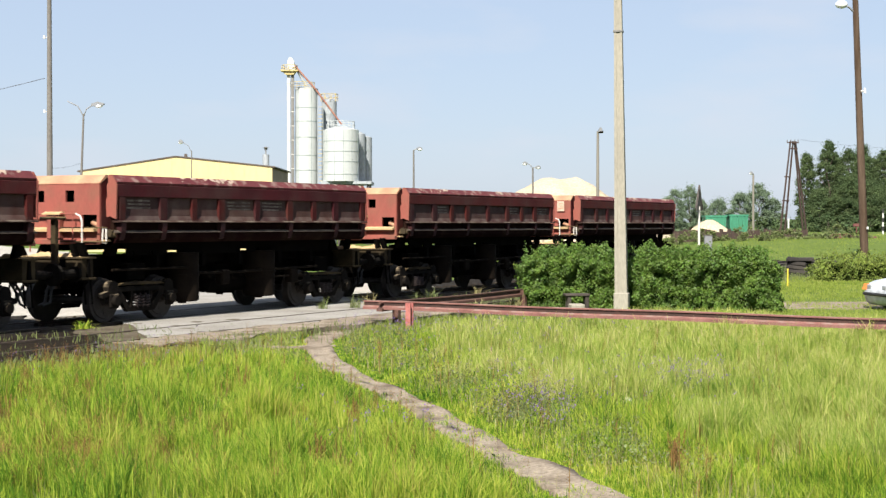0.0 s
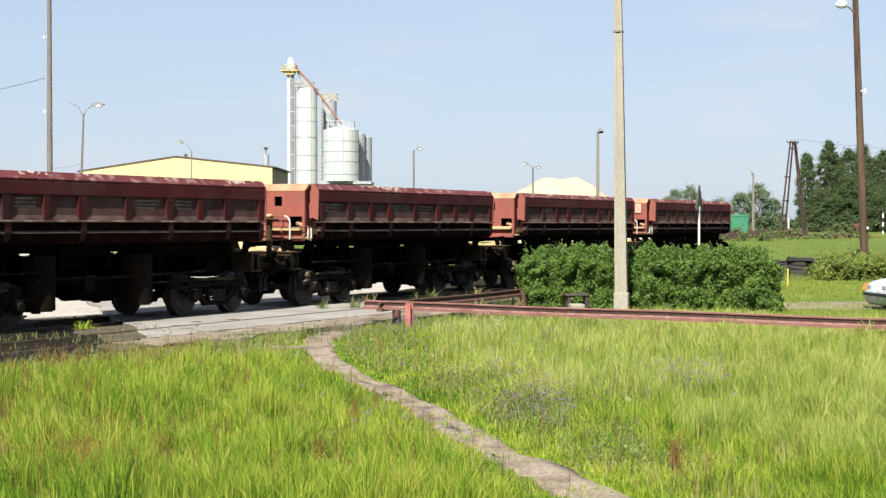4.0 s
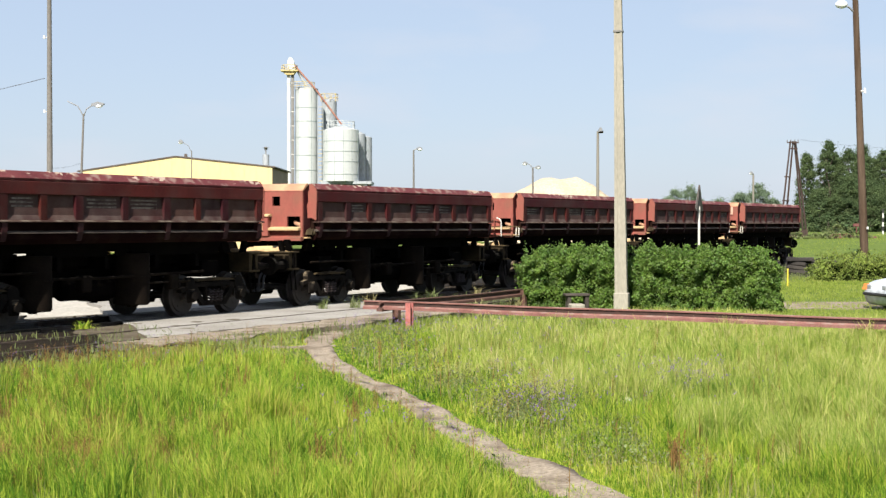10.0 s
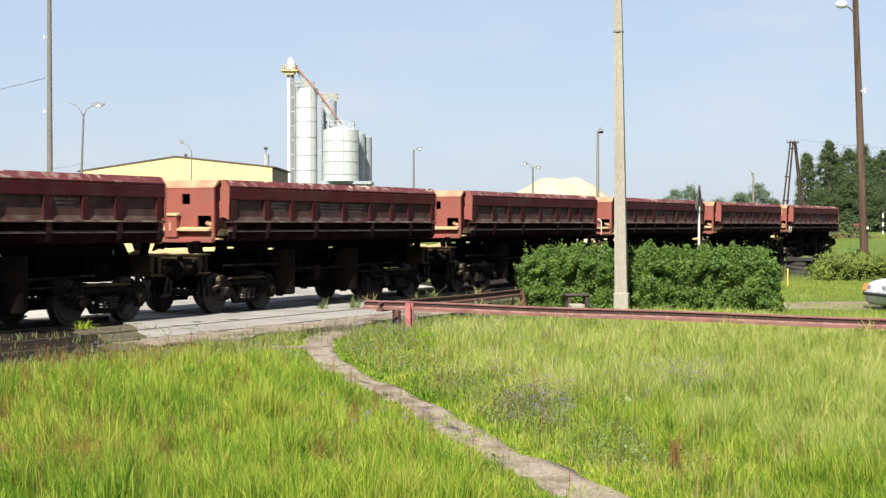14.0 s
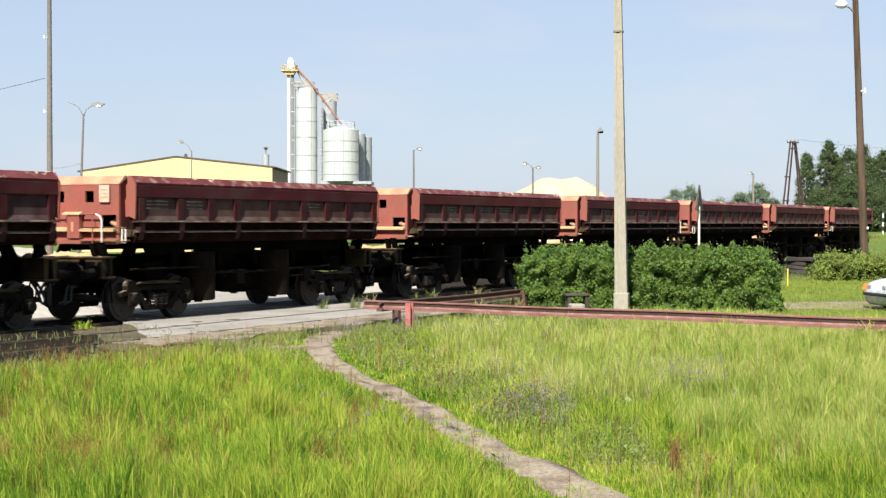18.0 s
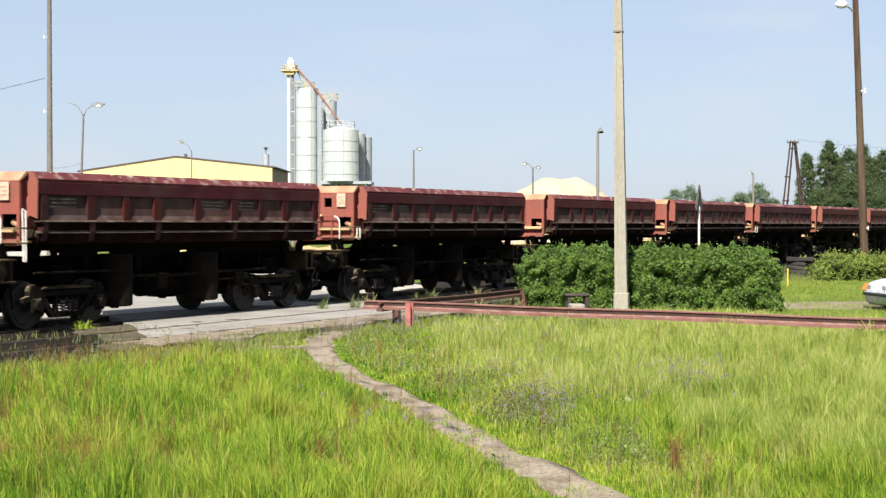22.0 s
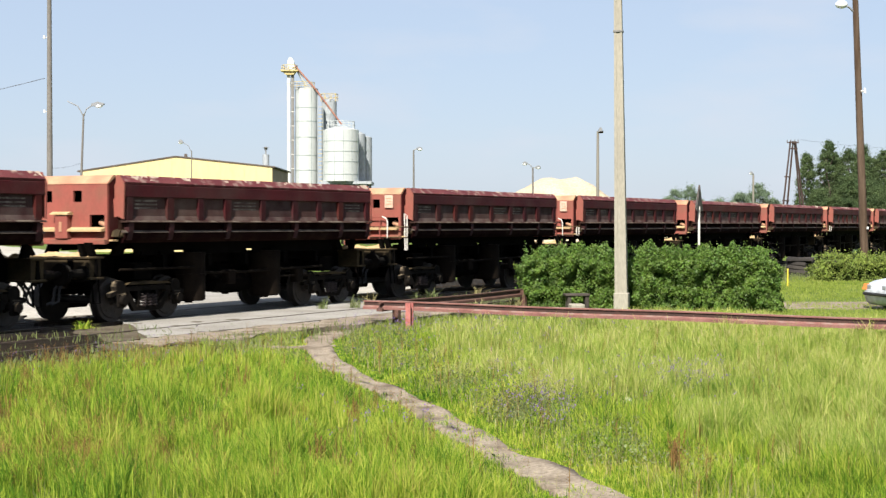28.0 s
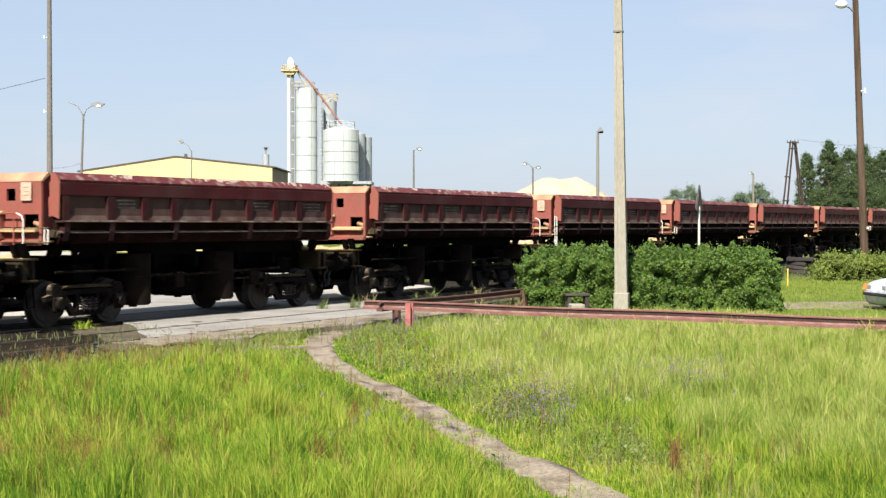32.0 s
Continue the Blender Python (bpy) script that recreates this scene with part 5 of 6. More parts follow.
rod(bm, (-0.12, -0.22, 7.22), (-0.12, -0.22, 7.42), 0.05, 0.04, 8)
part("insulator", bm, "ceramic", wp)
bm = bmesh.new()
box(bm, -0.035, 0.035, -0.25, -0.19, 1.98, 2.07)
part("marker_plate", bm, "ceramic", wp)

# double wooden A-pole beyond the line
ap = thing("a_frame_pole", "dark brown wooden A-shaped double pole on the far bank", "utility pole", pose(31.75, 140, 1.1))
for f, tp, yy in ((-0.82, 0.2, -0.15), (-0.31, 0.47, 0.15), (1.6, 0.62, 0.5), (1.98, 0.76, 0.75)):
    bm = bmesh.new()
    rod(bm, (f, yy, -0.4), (tp, yy * 0.5, 8.75), 0.095, 0.075, 10)
    part("leg", bm, "darkwood", ap, smooth=40)
for z, a, b in ((8.55, -0.1, 0.95), (8.0, 0.05, 0.85), (5.4, -0.35, 0.22), (3.2, -0.55, 0.1)):
    bm = bmesh.new()
    box(bm, a, b, -0.12, 0.0, z, z + 0.12)
    part("cross_brace", bm, "darkwood", ap)
for x in (-0.1, 0.25, 0.6, 0.9):
    bm = bmesh.new()
    rod(bm, (x, -0.06, 8.67), (x, -0.06, 8.88), 0.05, 0.03, 8)
    part("insulator", bm, "greypole", ap)
wire("overhead_cable", (32.7, 139.9, 9.98), (52.0, 170, 10.6), 0.15, "thin dark cable from the A-shaped pole", 0.011)

# ---------------------------------------------------------------- trees and bushes
def tree(name, label, x, y, z0, h, w, seed, clumps, per, leaf, low=0.12, group="", slim=1.0, material="leaf", full=0.1):
    rng = np.random.default_rng(seed)
    root = thing(name, label, "tree" if name == "tree" else "bush", pose(x, y, z0), group=group)
    bm = bmesh.new()
    th = h * 0.7
    k = 8
    pts = [Vector((0.02 * h * math.sin(i * 1.3 + seed), 0.02 * h * math.cos(i * 1.7 + seed), th * i / k - 0.3)) for i in range(k + 1)]
    for i in range(k):
        r0, r1 = 0.022 * h * (1 - i / k * 0.8), 0.022 * h * (1 - (i + 1) / k * 0.8)
        rod(bm, pts[i], pts[i + 1], r0, r1, 9)
    part("trunk", bm, "bark", root, smooth=60)
    cl = []
    for c in range(clumps):
        f = rng.uniform(low, 1.0)
        prof = math.sin(math.pi * min(1.0, 0.18 + f * 0.80)) ** 0.7
        a = rng.uniform(0, 2 * math.pi)
        rr = w / 2 * prof * math.sqrt(rng.uniform(full, 1.0)) * slim
        cl.append((rr * math.cos(a), rr * math.sin(a), h * f * 0.95, rng.uniform(0.45, 1.15) * w * 0.12))
    bm = bmesh.new()
    for cx, cy, cz, cr in cl[: min(28, clumps)]:
        zb = max(0.1 * h, cz - 0.28 * math.hypot(cx, cy) - 0.12 * h)
        i = min(k, int(zb / th * k))
        rod(bm, pts[i], (cx, cy, cz), 0.006 * h, 0.002 * h, 5)
    part("branchwork", bm, "bark", root)
    P, Q = [], []
    for cx, cy, cz, cr in cl:
        d = rng.normal(0, 1, (per, 3))
        d /= np.linalg.norm(d, axis=1)[:, None]
        rad = cr * np.abs(rng.normal(0.45, 0.75, per))[:, None]
        P.append(np.array([cx, cy, cz]) + d * rad * np.array([1.1, 1.1, 0.85]))
        Q.append(d * 0.8 + np.array([0, 0, 0.4]))
    v, f = leaves_on(np.concatenate(P), np.concatenate(Q), leaf, rng, aspect=0.75)
    ob = new("crown", raw_mesh("crown", v, f, 4, M[material]))
    ob.parent = root
    return root


# ---------------------------------------------------------------- the works: building, silos, heap
bld = thing("works_building", "yellow sheet-clad works hall with a low brown gable roof", "building", pose(-20.9, 120.0, 0))
# own space: x across the gable, y into the depth
GL, GR, GRG = -7.6, 7.43, -0.2
EL, ER, RG = 6.36, 6.68, 7.48
DEP = 12.0
bm = bmesh.new()
slab(bm, [(GL, -0.5), (GR, -0.5), (GR, ER), (GRG, RG), (GL, EL)], 0.0, 0.25, "y")
part("gable_wall", bm, "yellow", bld)
bm = bmesh.new()
for i in range(16):
    x = GL + 0.45 + i * 0.95
    zt = EL + (RG - EL) * (x - GL) / (GRG - GL) if x < GRG else RG + (ER - RG) * (x - GRG) / (GR - GRG)
    box(bm, x - 0.02, x + 0.02, -0.02, 0.0, 0, zt - 0.1)
part("cladding_ribs", bm, "yellow", bld)
# Brown replaces the yellow here as shade on the wall turned from the sun.
bm = bmesh.new()
box(bm, GR - 0.2, GR, 0.26, DEP, -0.5, ER - 0.05)
part("side_wall", bm, "shadewall", bld)
bm = bmesh.new()
box(bm, GL, GL + 0.2, 0.26, DEP, -0.5, EL - 0.05)
part("side_wall", bm, "yellow", bld)
bm = bmesh.new()
slab(bm, [(GL, -0.5), (GR, -0.5), (GR, ER), (GRG, RG), (GL, EL)], DEP, DEP + 0.25, "y")
part("rear_wall", bm, "yellow", bld)
for pts in ([(GL - 0.35, EL - 0.05), (GRG, RG + 0.01), (GRG, RG + 0.11), (GL - 0.35, EL + 0.05)], [(GRG, RG + 0.01), (GR + 0.25, ER - 0.03), (GR + 0.25, ER + 0.07), (GRG, RG + 0.11)]):
    bm = bmesh.new()
    slab(bm, pts, -0.07, DEP + 0.5, "y")
    part("roof_slope", bm, "roof", bld)
bm = bmesh.new()
rod(bm, (6.0, 8.0, 6.6), (6.0, 8.0, 8.05), 0.28, None, 18)
vent = part("vent_pipe", bm, "silogrey", bld, "white vent pipe", smooth=40)
bm = bmesh.new()
rod(bm, (6.0, 8.0, 8.05), (6.0, 8.0, 8.42), 0.05, None, 8)
rod(bm, (6.0, 8.0, 8.42), (6.0, 8.0, 8.66), 0.12, 0.16, 10)
rod(bm, (6.0, 8.0, 8.62), (6.0, 8.0, 8.70), 0.27, 0.10, 12)
part("cowl", bm, "steelgrey", vent)
bm = bmesh.new()
for k in range(5):
    rod(bm, (0.5 + k * 0.03, 0.3, 7.5), (0.5 + k * 0.03, 0.3, 7.75), 0.09, 0.05, 8)
part("ridge_cap", bm, "roof", bld)

SD = 165.0
K = SD / 2690.0                             # metres for a small step of bearing at that distance


def silo(name, label, cx, y, r, z0, z1, dome, material, seams, group="silos", cols=0):
    root = thing(name, label, "silo", pose(cx, y, 0), group=group)
    bm = bmesh.new()
    rod(bm, (0, 0, z0), (0, 0, z1), r, None, 40)
    rod(bm, (0, 0, z1), (0, 0, z1 + dome), r, r * 0.25, 40)
    part("shell", bm, material, root, smooth=30)
    for z in seams:
        bm = bmesh.new()
        rod(bm, (0, 0, z - 0.035), (0, 0, z + 0.035), r + 0.025, None, 40)
        part("seam_ring", bm, "seam", root, smooth=30)
    for c in range(cols):
        a = math.pi * 2 * c / cols + 0.2
        bm = bmesh.new()
        rod(bm, (math.cos(a) * (r + 0.005), math.sin(a) * (r + 0.005), z0), (math.cos(a) * (r + 0.005), math.sin(a) * (r + 0.005), z1), 0.022, None, 6)
        part("vertical_seam", bm, "seam", root)
    return root


def gallery(root, cx, cy, r, z, n=12, h=1.0, material="ochre", a0=0.0, a1=6.283):
    """Railing on posts round a silo top."""
    pts = [(cx + r * math.cos(a0 + (a1 - a0) * i / n), cy + r * math.sin(a0 + (a1 - a0) * i / n)) for i in range(n + 1)]
    for x, y in pts[:-1]:
        bm = bmesh.new()
        rod(bm, (x, y, z), (x, y, z + h), 0.035, None, 6)
        part("gallery_post", bm, material, root)
    for f in (0.5, 1.0):
        bm = bmesh.new()
        tube(bm, [(x, y, z + h * f) for x, y in pts], 0.03, 6)
        part("gallery_rail", bm, material, root)


def sx(px):
    return (px - 784.0) * K


def sz(py):
    return EYE_Z + (398.0 - py) * K


# bearings are counted from the middle of the view and the horizon
s1 = silo("tall_silo", "tall slim white steel silo", sx(543), SD, 20 * K, 0.0, sz(158), 0.12, "silo", [sz(v) for v in (192, 216, 244, 276, 302)], cols=5)
gallery(s1, -0.5, 0, 1.35, sz(161), 10, 0.85)
s2 = silo("rear_silo", "tall grey steel silo standing behind", sx(579), SD + 3.2, 13.5 * K, 0.0, sz(176), 0.3, "silogrey", [sz(v) for v in (200, 230, 260, 290)])
gallery(s2, 0, 0, 0.95, sz(176), 9, 0.8)
s3 = silo("round_silo", "squat white steel silo with ringed plates", sx(605), SD - 1.0, 31 * K, sz(322), sz(232), 0.45, "silo", [sz(v) for v in (252, 270, 288, 310)], cols=12)
gallery(s3, 0, 0, 1.45, sz(230), 14, 0.8, "silo")
s4 = silo("round_silo", "white steel silo half hidden behind another", sx(632), SD + 2.2, 13 * K, sz(322), sz(236), 0.3, "silogrey", [sz(v) for v in (262, 290)])
s5 = silo("round_silo", "pale grey silo at the end of the row", sx(644), SD + 3.2, 12 * K, sz(322), sz(241), 0.2, "silogrey", [sz(v) for v in (265, 290)])
base = thing("silo_platform", "steel platform on legs under the squat silos", "platform", pose(sx(615), SD, 0))
bm = bmesh.new()
box(bm, -2.7, 2.7, -2.2, 4.2, sz(327), sz(322))
part("deck", bm, "silogrey", base)
for x in (-2.3, -0.8, 0.8, 2.3):
    for y in (-1.8, 3.8):
        bm = bmesh.new()
        box(bm, x - 0.12, x + 0.12, y - 0.12, y + 0.12, 0, sz(322))
        part("leg", bm, "signback", base)
bm = bmesh.new()
for x in (-1.5, 1.5):
    rod(bm, (x * 0.6, -0.5, sz(322)), (x * 0.6, -0.5, 3.0), 1.0, 0.2, 20)
part("hopper", bm, "silogrey", base, smooth=40)

el = thing("bucket_elevator", "tall grey bucket elevator with a headhouse on top", "elevator", pose(sx(516), SD - 0.8, 0))
# Left casing pale, right one dark: sun and shade set by colour.
for x in (-0.20, 0.22):
    bm = bmesh.new()
    box(bm, x - 0.15, x + 0.15, -0.18, 0.18, 0, sz(128))
    part("leg_casing", bm, "elevator" if x < 0 else "steelgrey", el)
    for v in (150, 175, 200, 225, 250, 275, 300):
        bm = bmesh.new()
        box(bm, x - 0.18, x + 0.18, -0.21, 0.21, sz(v), sz(v) + 0.07)
        part("flange", bm, "elevator", el)
bm = bmesh.new()
slab(bm, [(-0.28, sz(126)), (0.5, sz(126)), (0.42, sz(112)), (0.2, sz(105)), (-0.1, sz(104)), (-0.3, sz(110))], -0.35, 0.35, "y")
part("head", bm, "silo", el, "white headhouse")
bm = bmesh.new()
box(bm, -1.0, 0.85, -0.7, 0.7, sz(129), sz(126.5))
slab(bm, [(-0.9, sz(129)), (0.6, sz(129)), (0.35, sz(135)), (-0.45, sz(135))], -0.5, 0.5, "y")
part("platform", bm, "ochre", el)
gallery(el, -0.1, 0, 0.85, sz(127), 8, 0.55)
ch = thing("chute", "long rusty chute sloping from elevator to silo", "chute", pose(0, 0, 0))
for a, b in (((522, 117), (560, 160)), ((560, 160), (606, 222))):
    bm = bmesh.new()
    rod(bm, (sx(a[0]), SD - 0.9, sz(a[1])), (sx(b[0]), SD - 1.0, sz(b[1])), 0.105, None, 8)
    part("pipe", bm, "chute", ch)
bm = bmesh.new()
rod(bm, (sx(525), SD - 0.9, sz(122)), (sx(542), SD - 0.4, sz(152)), 0.14, None, 8)
part("branch_pipe", bm, "silo", ch)
ld = thing("ladder_tower", "caged steel ladder between the tall silos", "ladder", pose(sx(568), SD - 0.6, 0))
for x in (-0.28, 0.28):
    bm = bmesh.new()
    box(bm, x - 0.04, x + 0.04, -0.04, 0.04, 0, sz(165))
    part("stile", bm, "silogrey", ld)
for i in range(34):
    bm = bmesh.new()
    rod(bm, (-0.28, 0, 1 + i * 0.42), (0.28, 0, 1 + i * 0.42), 0.03, None, 5)
    part("rung", bm, "ochre", ld)

# sand heap
bm = bmesh.new()
HX, HY = 8.2 + 3.2, 158.0
n, rings = 64, 26
R0 = 14.5
vs = []
for r in range(rings + 1):
    rr = R0 * (r / rings)
    row = []
    for a in range(n):
        t = 2 * math.pi * a / n
        x, y = rr * math.cos(t) * 1.0, rr * math.sin(t)
        h1 = 7.55 - 0.50 * math.sqrt((x + 1.35) ** 2 + y * y + 0.25)
        h2 = 7.75 - 0.80 * math.sqrt((x - 1.7) ** 2 + (y - 0.6) ** 2 + 0.30)
        h = math.log(math.exp(1.6 * h1) + math.exp(1.6 * h2)) / 1.6 - 0.22 + 0.25 * lump(x, y, 0.4) + 0.12 * lump(x, y, 1.3)
        row.append(bm.verts.new((x, y, max(-0.2, h))))
    vs.append(row)
for r in range(rings):
    for a in range(n):
        bm.faces.new((vs[r][a], vs[r][(a + 1) % n], vs[r + 1][(a + 1) % n], vs[r + 1][a]))
bmesh.ops.remove_doubles(bm, verts=bm.verts, dist=0.001)
solo("sandpile", bm, "pile", "big cream heap of quarried sand in the yard", "sand heap", pose(HX + 0.9, HY, 0), smooth=60)

# green skips and a smaller heap at the yard's far side
for x0, w, z1 in ((24.0, 1.9, 2.9), (26.2, 1.7, 2.98)):
    sk = thing("green_skip", "green ribbed steel skip in the far yard", "skip", pose(x0 + w / 2, 140, 0.5), group="far skips")
    bm = bmesh.new()
    slab(bm, [(-w / 2 + 0.1, 0.3), (w / 2 - 0.1, 0.3), (w / 2, z1 - 0.5), (-w / 2, z1 - 0.5)], -1.0, 1.0, "y")
    part("body", bm, "green", sk)
    bm = bmesh.new()
    box(bm, -w / 2 - 0.06, w / 2 + 0.06, -1.06, 1.06, z1 - 0.56, z1 - 0.40)
    part("rim", bm, "green", sk)
    for i in range(5):
        bm = bmesh.new()
        box(bm, -w / 2 + 0.2 + i * (w - 0.4) / 4 - 0.04, -w / 2 + 0.2 + i * (w - 0.4) / 4 + 0.04, -1.08, -1.0, 0.4, z1 - 0.5)
        part("rib", bm, "green", sk)
    for i in (-1, 1):
        bm = bmesh.new()
        box(bm, i * w * 0.3 - 0.15, i * w * 0.3 + 0.15, -0.9, 0.9, -0.1, 0.32)
        part("skid", bm, "shadegrime", sk)
bm = bmesh.new()
vs = [[bm.verts.new((2.2 * r / 8 * math.cos(a * 0.3927), 1.6 * r / 8 * math.sin(a * 0.3927), 1.35 * (1 - (r / 8) ** 1.4) - 0.05 + 0.06 * lump(r, a, 0.9))) for a in range(16)] for r in range(1, 9)]
bm.faces.new(vs[0])
for r in range(7):
    for a in range(16):
        bm.faces.new((vs[r][a], vs[r][(a + 1) % 16], vs[r + 1][(a + 1) % 16], vs[r + 1][a]))
solo("small_sandpile", bm, "pile", "small pale sand heap before the green skips", "sand heap", pose(24.3, 138.6, 1.35), smooth=60)

# low retaining wall of old planks between yard and bank
wl = thing("plank_wall", "low dark brown plank wall at the yard's edge", "wall", pose(20.4, 136.0, 0.3))
random.seed(12)
for i in range(34):
    bm = bmesh.new()
    box(bm, i * 0.36, i * 0.36 + 0.34, -0.04 + random.uniform(-0.02, 0.02), 0.05, -0.3, random.uniform(1.2, 1.5))
    part("plank", bm, "darkwood", wl)
for i in range(20):
    tree("bush", "rough yellowish green weeds before the plank wall", 20.4 + i * 0.85 + random.uniform(-0.3, 0.3), 131 + random.uniform(-3, 3), 0.6, random.uniform(0.6, 1.7), random.uniform(1.0, 2.2), 90 + i, 14, 90, 0.12, low=0.0, group="weeds by the plank wall", material="weed")

# red trolley, banded posts and a board on the far bank
tl = thing("red_trolley", "low rusty red flat trolley on the far bank", "trolley", pose(35.6, 132, 0.75))
bm = bmesh.new()
box(bm, -2.2, 1.9, -0.6, 0.6, 0.15, 0.38, bev=0.03)
part("deck", bm, "redthing", tl)
bm = bmesh.new()
slab(bm, [(-2.0, 0.38), (-0.2, 0.38), (-0.4, 0.62), (-1.7, 0.62)], -0.5, 0.5, "y")
part("frame", bm, "redthing", tl)
for x in (-1.5, -0.6, 0.6, 1.4):
    bm = bmesh.new()
    rod(bm, (x, -0.55, 0.1), (x, 0.55, 0.1), 0.18, None, 14)
    part("wheel", bm, "shadegrime", tl)
bm = bmesh.new()
rod(bm, (0.3, 0, 0.38), (0.3, 0, 1.35), 0.05, None, 8)
box(bm, 0.0, 0.6, -0.1, 0.1, 1.25, 1.5)
part("lever_stand", bm, "redthing", tl)
for x, y, z, h, c in ((36.4, 131, 0.9, 0.8, ("ceramic", "blue")), (31.35, 138, 0.5, 2.2, ("ceramic", "ceramic")), (43.4, 150, 1.1, 2.6, ("ceramic", "black"))):
    bp = thing("banded_post", "short banded post on the far bank", "post", pose(x, y, z), group="far posts")
    for i in range(6):
        bm = bmesh.new()
        box(bm, -0.07, 0.07, -0.06, 0.06, h * i / 6 - (0.2 if i == 0 else 0), h * (i + 1) / 6 - 0.004)
        part("band", bm, c[i % 2], bp)

random.seed(5)
TREES = [  # x, y, base, height, width, seed, lowest leaves
    (53.9, 213, 0.9, 13.6, 3.9, 1, 0.02), (57.0, 214, 0.9, 12.4, 4.2, 2, 0.02), (59.3, 215, 0.9, 12.9, 3.9, 3, 0.02), (50.7, 212, 0.9, 11.6, 3.0, 4, 0.10), (62.6, 216, 0.9, 12.2, 4.4, 5, 0.02),
    (55.6, 209, 0.9, 8.2, 4.6, 16, 0.0), (58.6, 209, 0.9, 7.4, 4.8, 17, 0.0), (52.0, 210, 0.9, 6.4, 3.6, 22, 0.0), (62.0, 211, 0.9, 7.8, 5.0, 18, 0.0), (66.0, 217, 0.9, 10.4, 4.8, 21, 0.02), (70.0, 222, 0.9, 9.6, 6.0, 23, 0.02), (55.5, 216, 0.9, 11.6, 3.6, 24, 0.0), (60.9, 217, 0.9, 11.2, 4.0, 25, 0.0), (57.9, 211, 0.9, 10.6, 3.4, 27, 0.0)]
for x, y, z, h, w, sd, lo in TREES:
    tree("tree", "tall dense green poplar at the wood's edge", x, y, z, h, w, sd, 230, 170, 0.15, low=lo, group="trees at the wood's edge", full=0.25)
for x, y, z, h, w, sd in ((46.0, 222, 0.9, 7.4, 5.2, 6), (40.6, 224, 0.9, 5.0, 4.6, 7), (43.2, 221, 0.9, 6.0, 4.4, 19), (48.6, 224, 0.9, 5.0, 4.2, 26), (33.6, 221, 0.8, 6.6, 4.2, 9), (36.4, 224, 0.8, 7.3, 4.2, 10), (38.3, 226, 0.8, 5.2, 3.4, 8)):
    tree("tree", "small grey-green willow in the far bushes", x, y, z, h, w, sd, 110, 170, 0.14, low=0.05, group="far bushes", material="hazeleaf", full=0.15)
for i in range(16):
    x = 36 + i * 2.4 + random.uniform(-0.8, 0.8)
    tree("bush", "low green bush on the far bank", x, 196 + random.uniform(-8, 12), 1.0, random.uniform(1.2, 2.8), random.uniform(2.6, 4.2), 30 + i, 16, 60, 0.26, low=0.0, group="low bushes")
for i in range(7):
    x = 17.0 + i * 0.9
    tree("bush", "leafy bush at the foot of the wooden pole", x, 62 + random.uniform(-0.8, 1.5), 0, random.uniform(0.7, 1.5), random.uniform(0.9, 1.5), 60 + i, 12, 60, 0.10, low=0.0, group="bushes by the pole")
# a long far wood closes the horizon on every side
rng = np.random.default_rng(77)
k = 26000
a = rng.uniform(0, 2 * math.pi, k)
rad = rng.uniform(560, 640, k)
top = np.array([9 + 4 * noise.noise(Vector((math.cos(t) * 14, math.sin(t) * 14, 0))) + 2.5 * noise.noise(Vector((math.cos(t) * 60, math.sin(t) * 60, 4))) for t in a])
fwd = np.exp(-((a - math.pi / 2 + 0.05) / 0.30) ** 2)
top = top * (1 - 0.92 * fwd)
zz = rng.uniform(0, 1, k) ** 0.7 * np.maximum(top, 0.8)
pp = np.stack([rad * np.cos(a), rad * np.sin(a), zz], 1)
nn = np.stack([-np.cos(a), -np.sin(a), np.full(k, 0.5)], 1)
v, f = leaves_on(pp, nn, 3.6, rng, aspect=0.9)
ob = new("far_wood", raw_mesh("far_wood", v, f, 4, M["leaf"]))
tagged(ob, "distant belt of green woodland on the horizon", "wood", kind="stuff")
# ---------------------------------------------------------------- grass, flowers, weeds, stones
def near_path(x, y):
    sm = np.array(smp + spur)
    best = np.full(len(x), 9.0)
    for k in range(0, len(sm), 2):
        best = np.minimum(best, np.hypot(x - sm[k, 0], y - sm[k, 1]) - sm[k, 2] / 2)
    return best


def gz(x, y):
    return np.array([ground_z(a, b) for a, b in zip(x, y)])


def field_noise(x, y, s, o=0.0):
    return np.array([noise.noise(Vector((a * s, b * s, o))) for a, b in zip(x, y)])


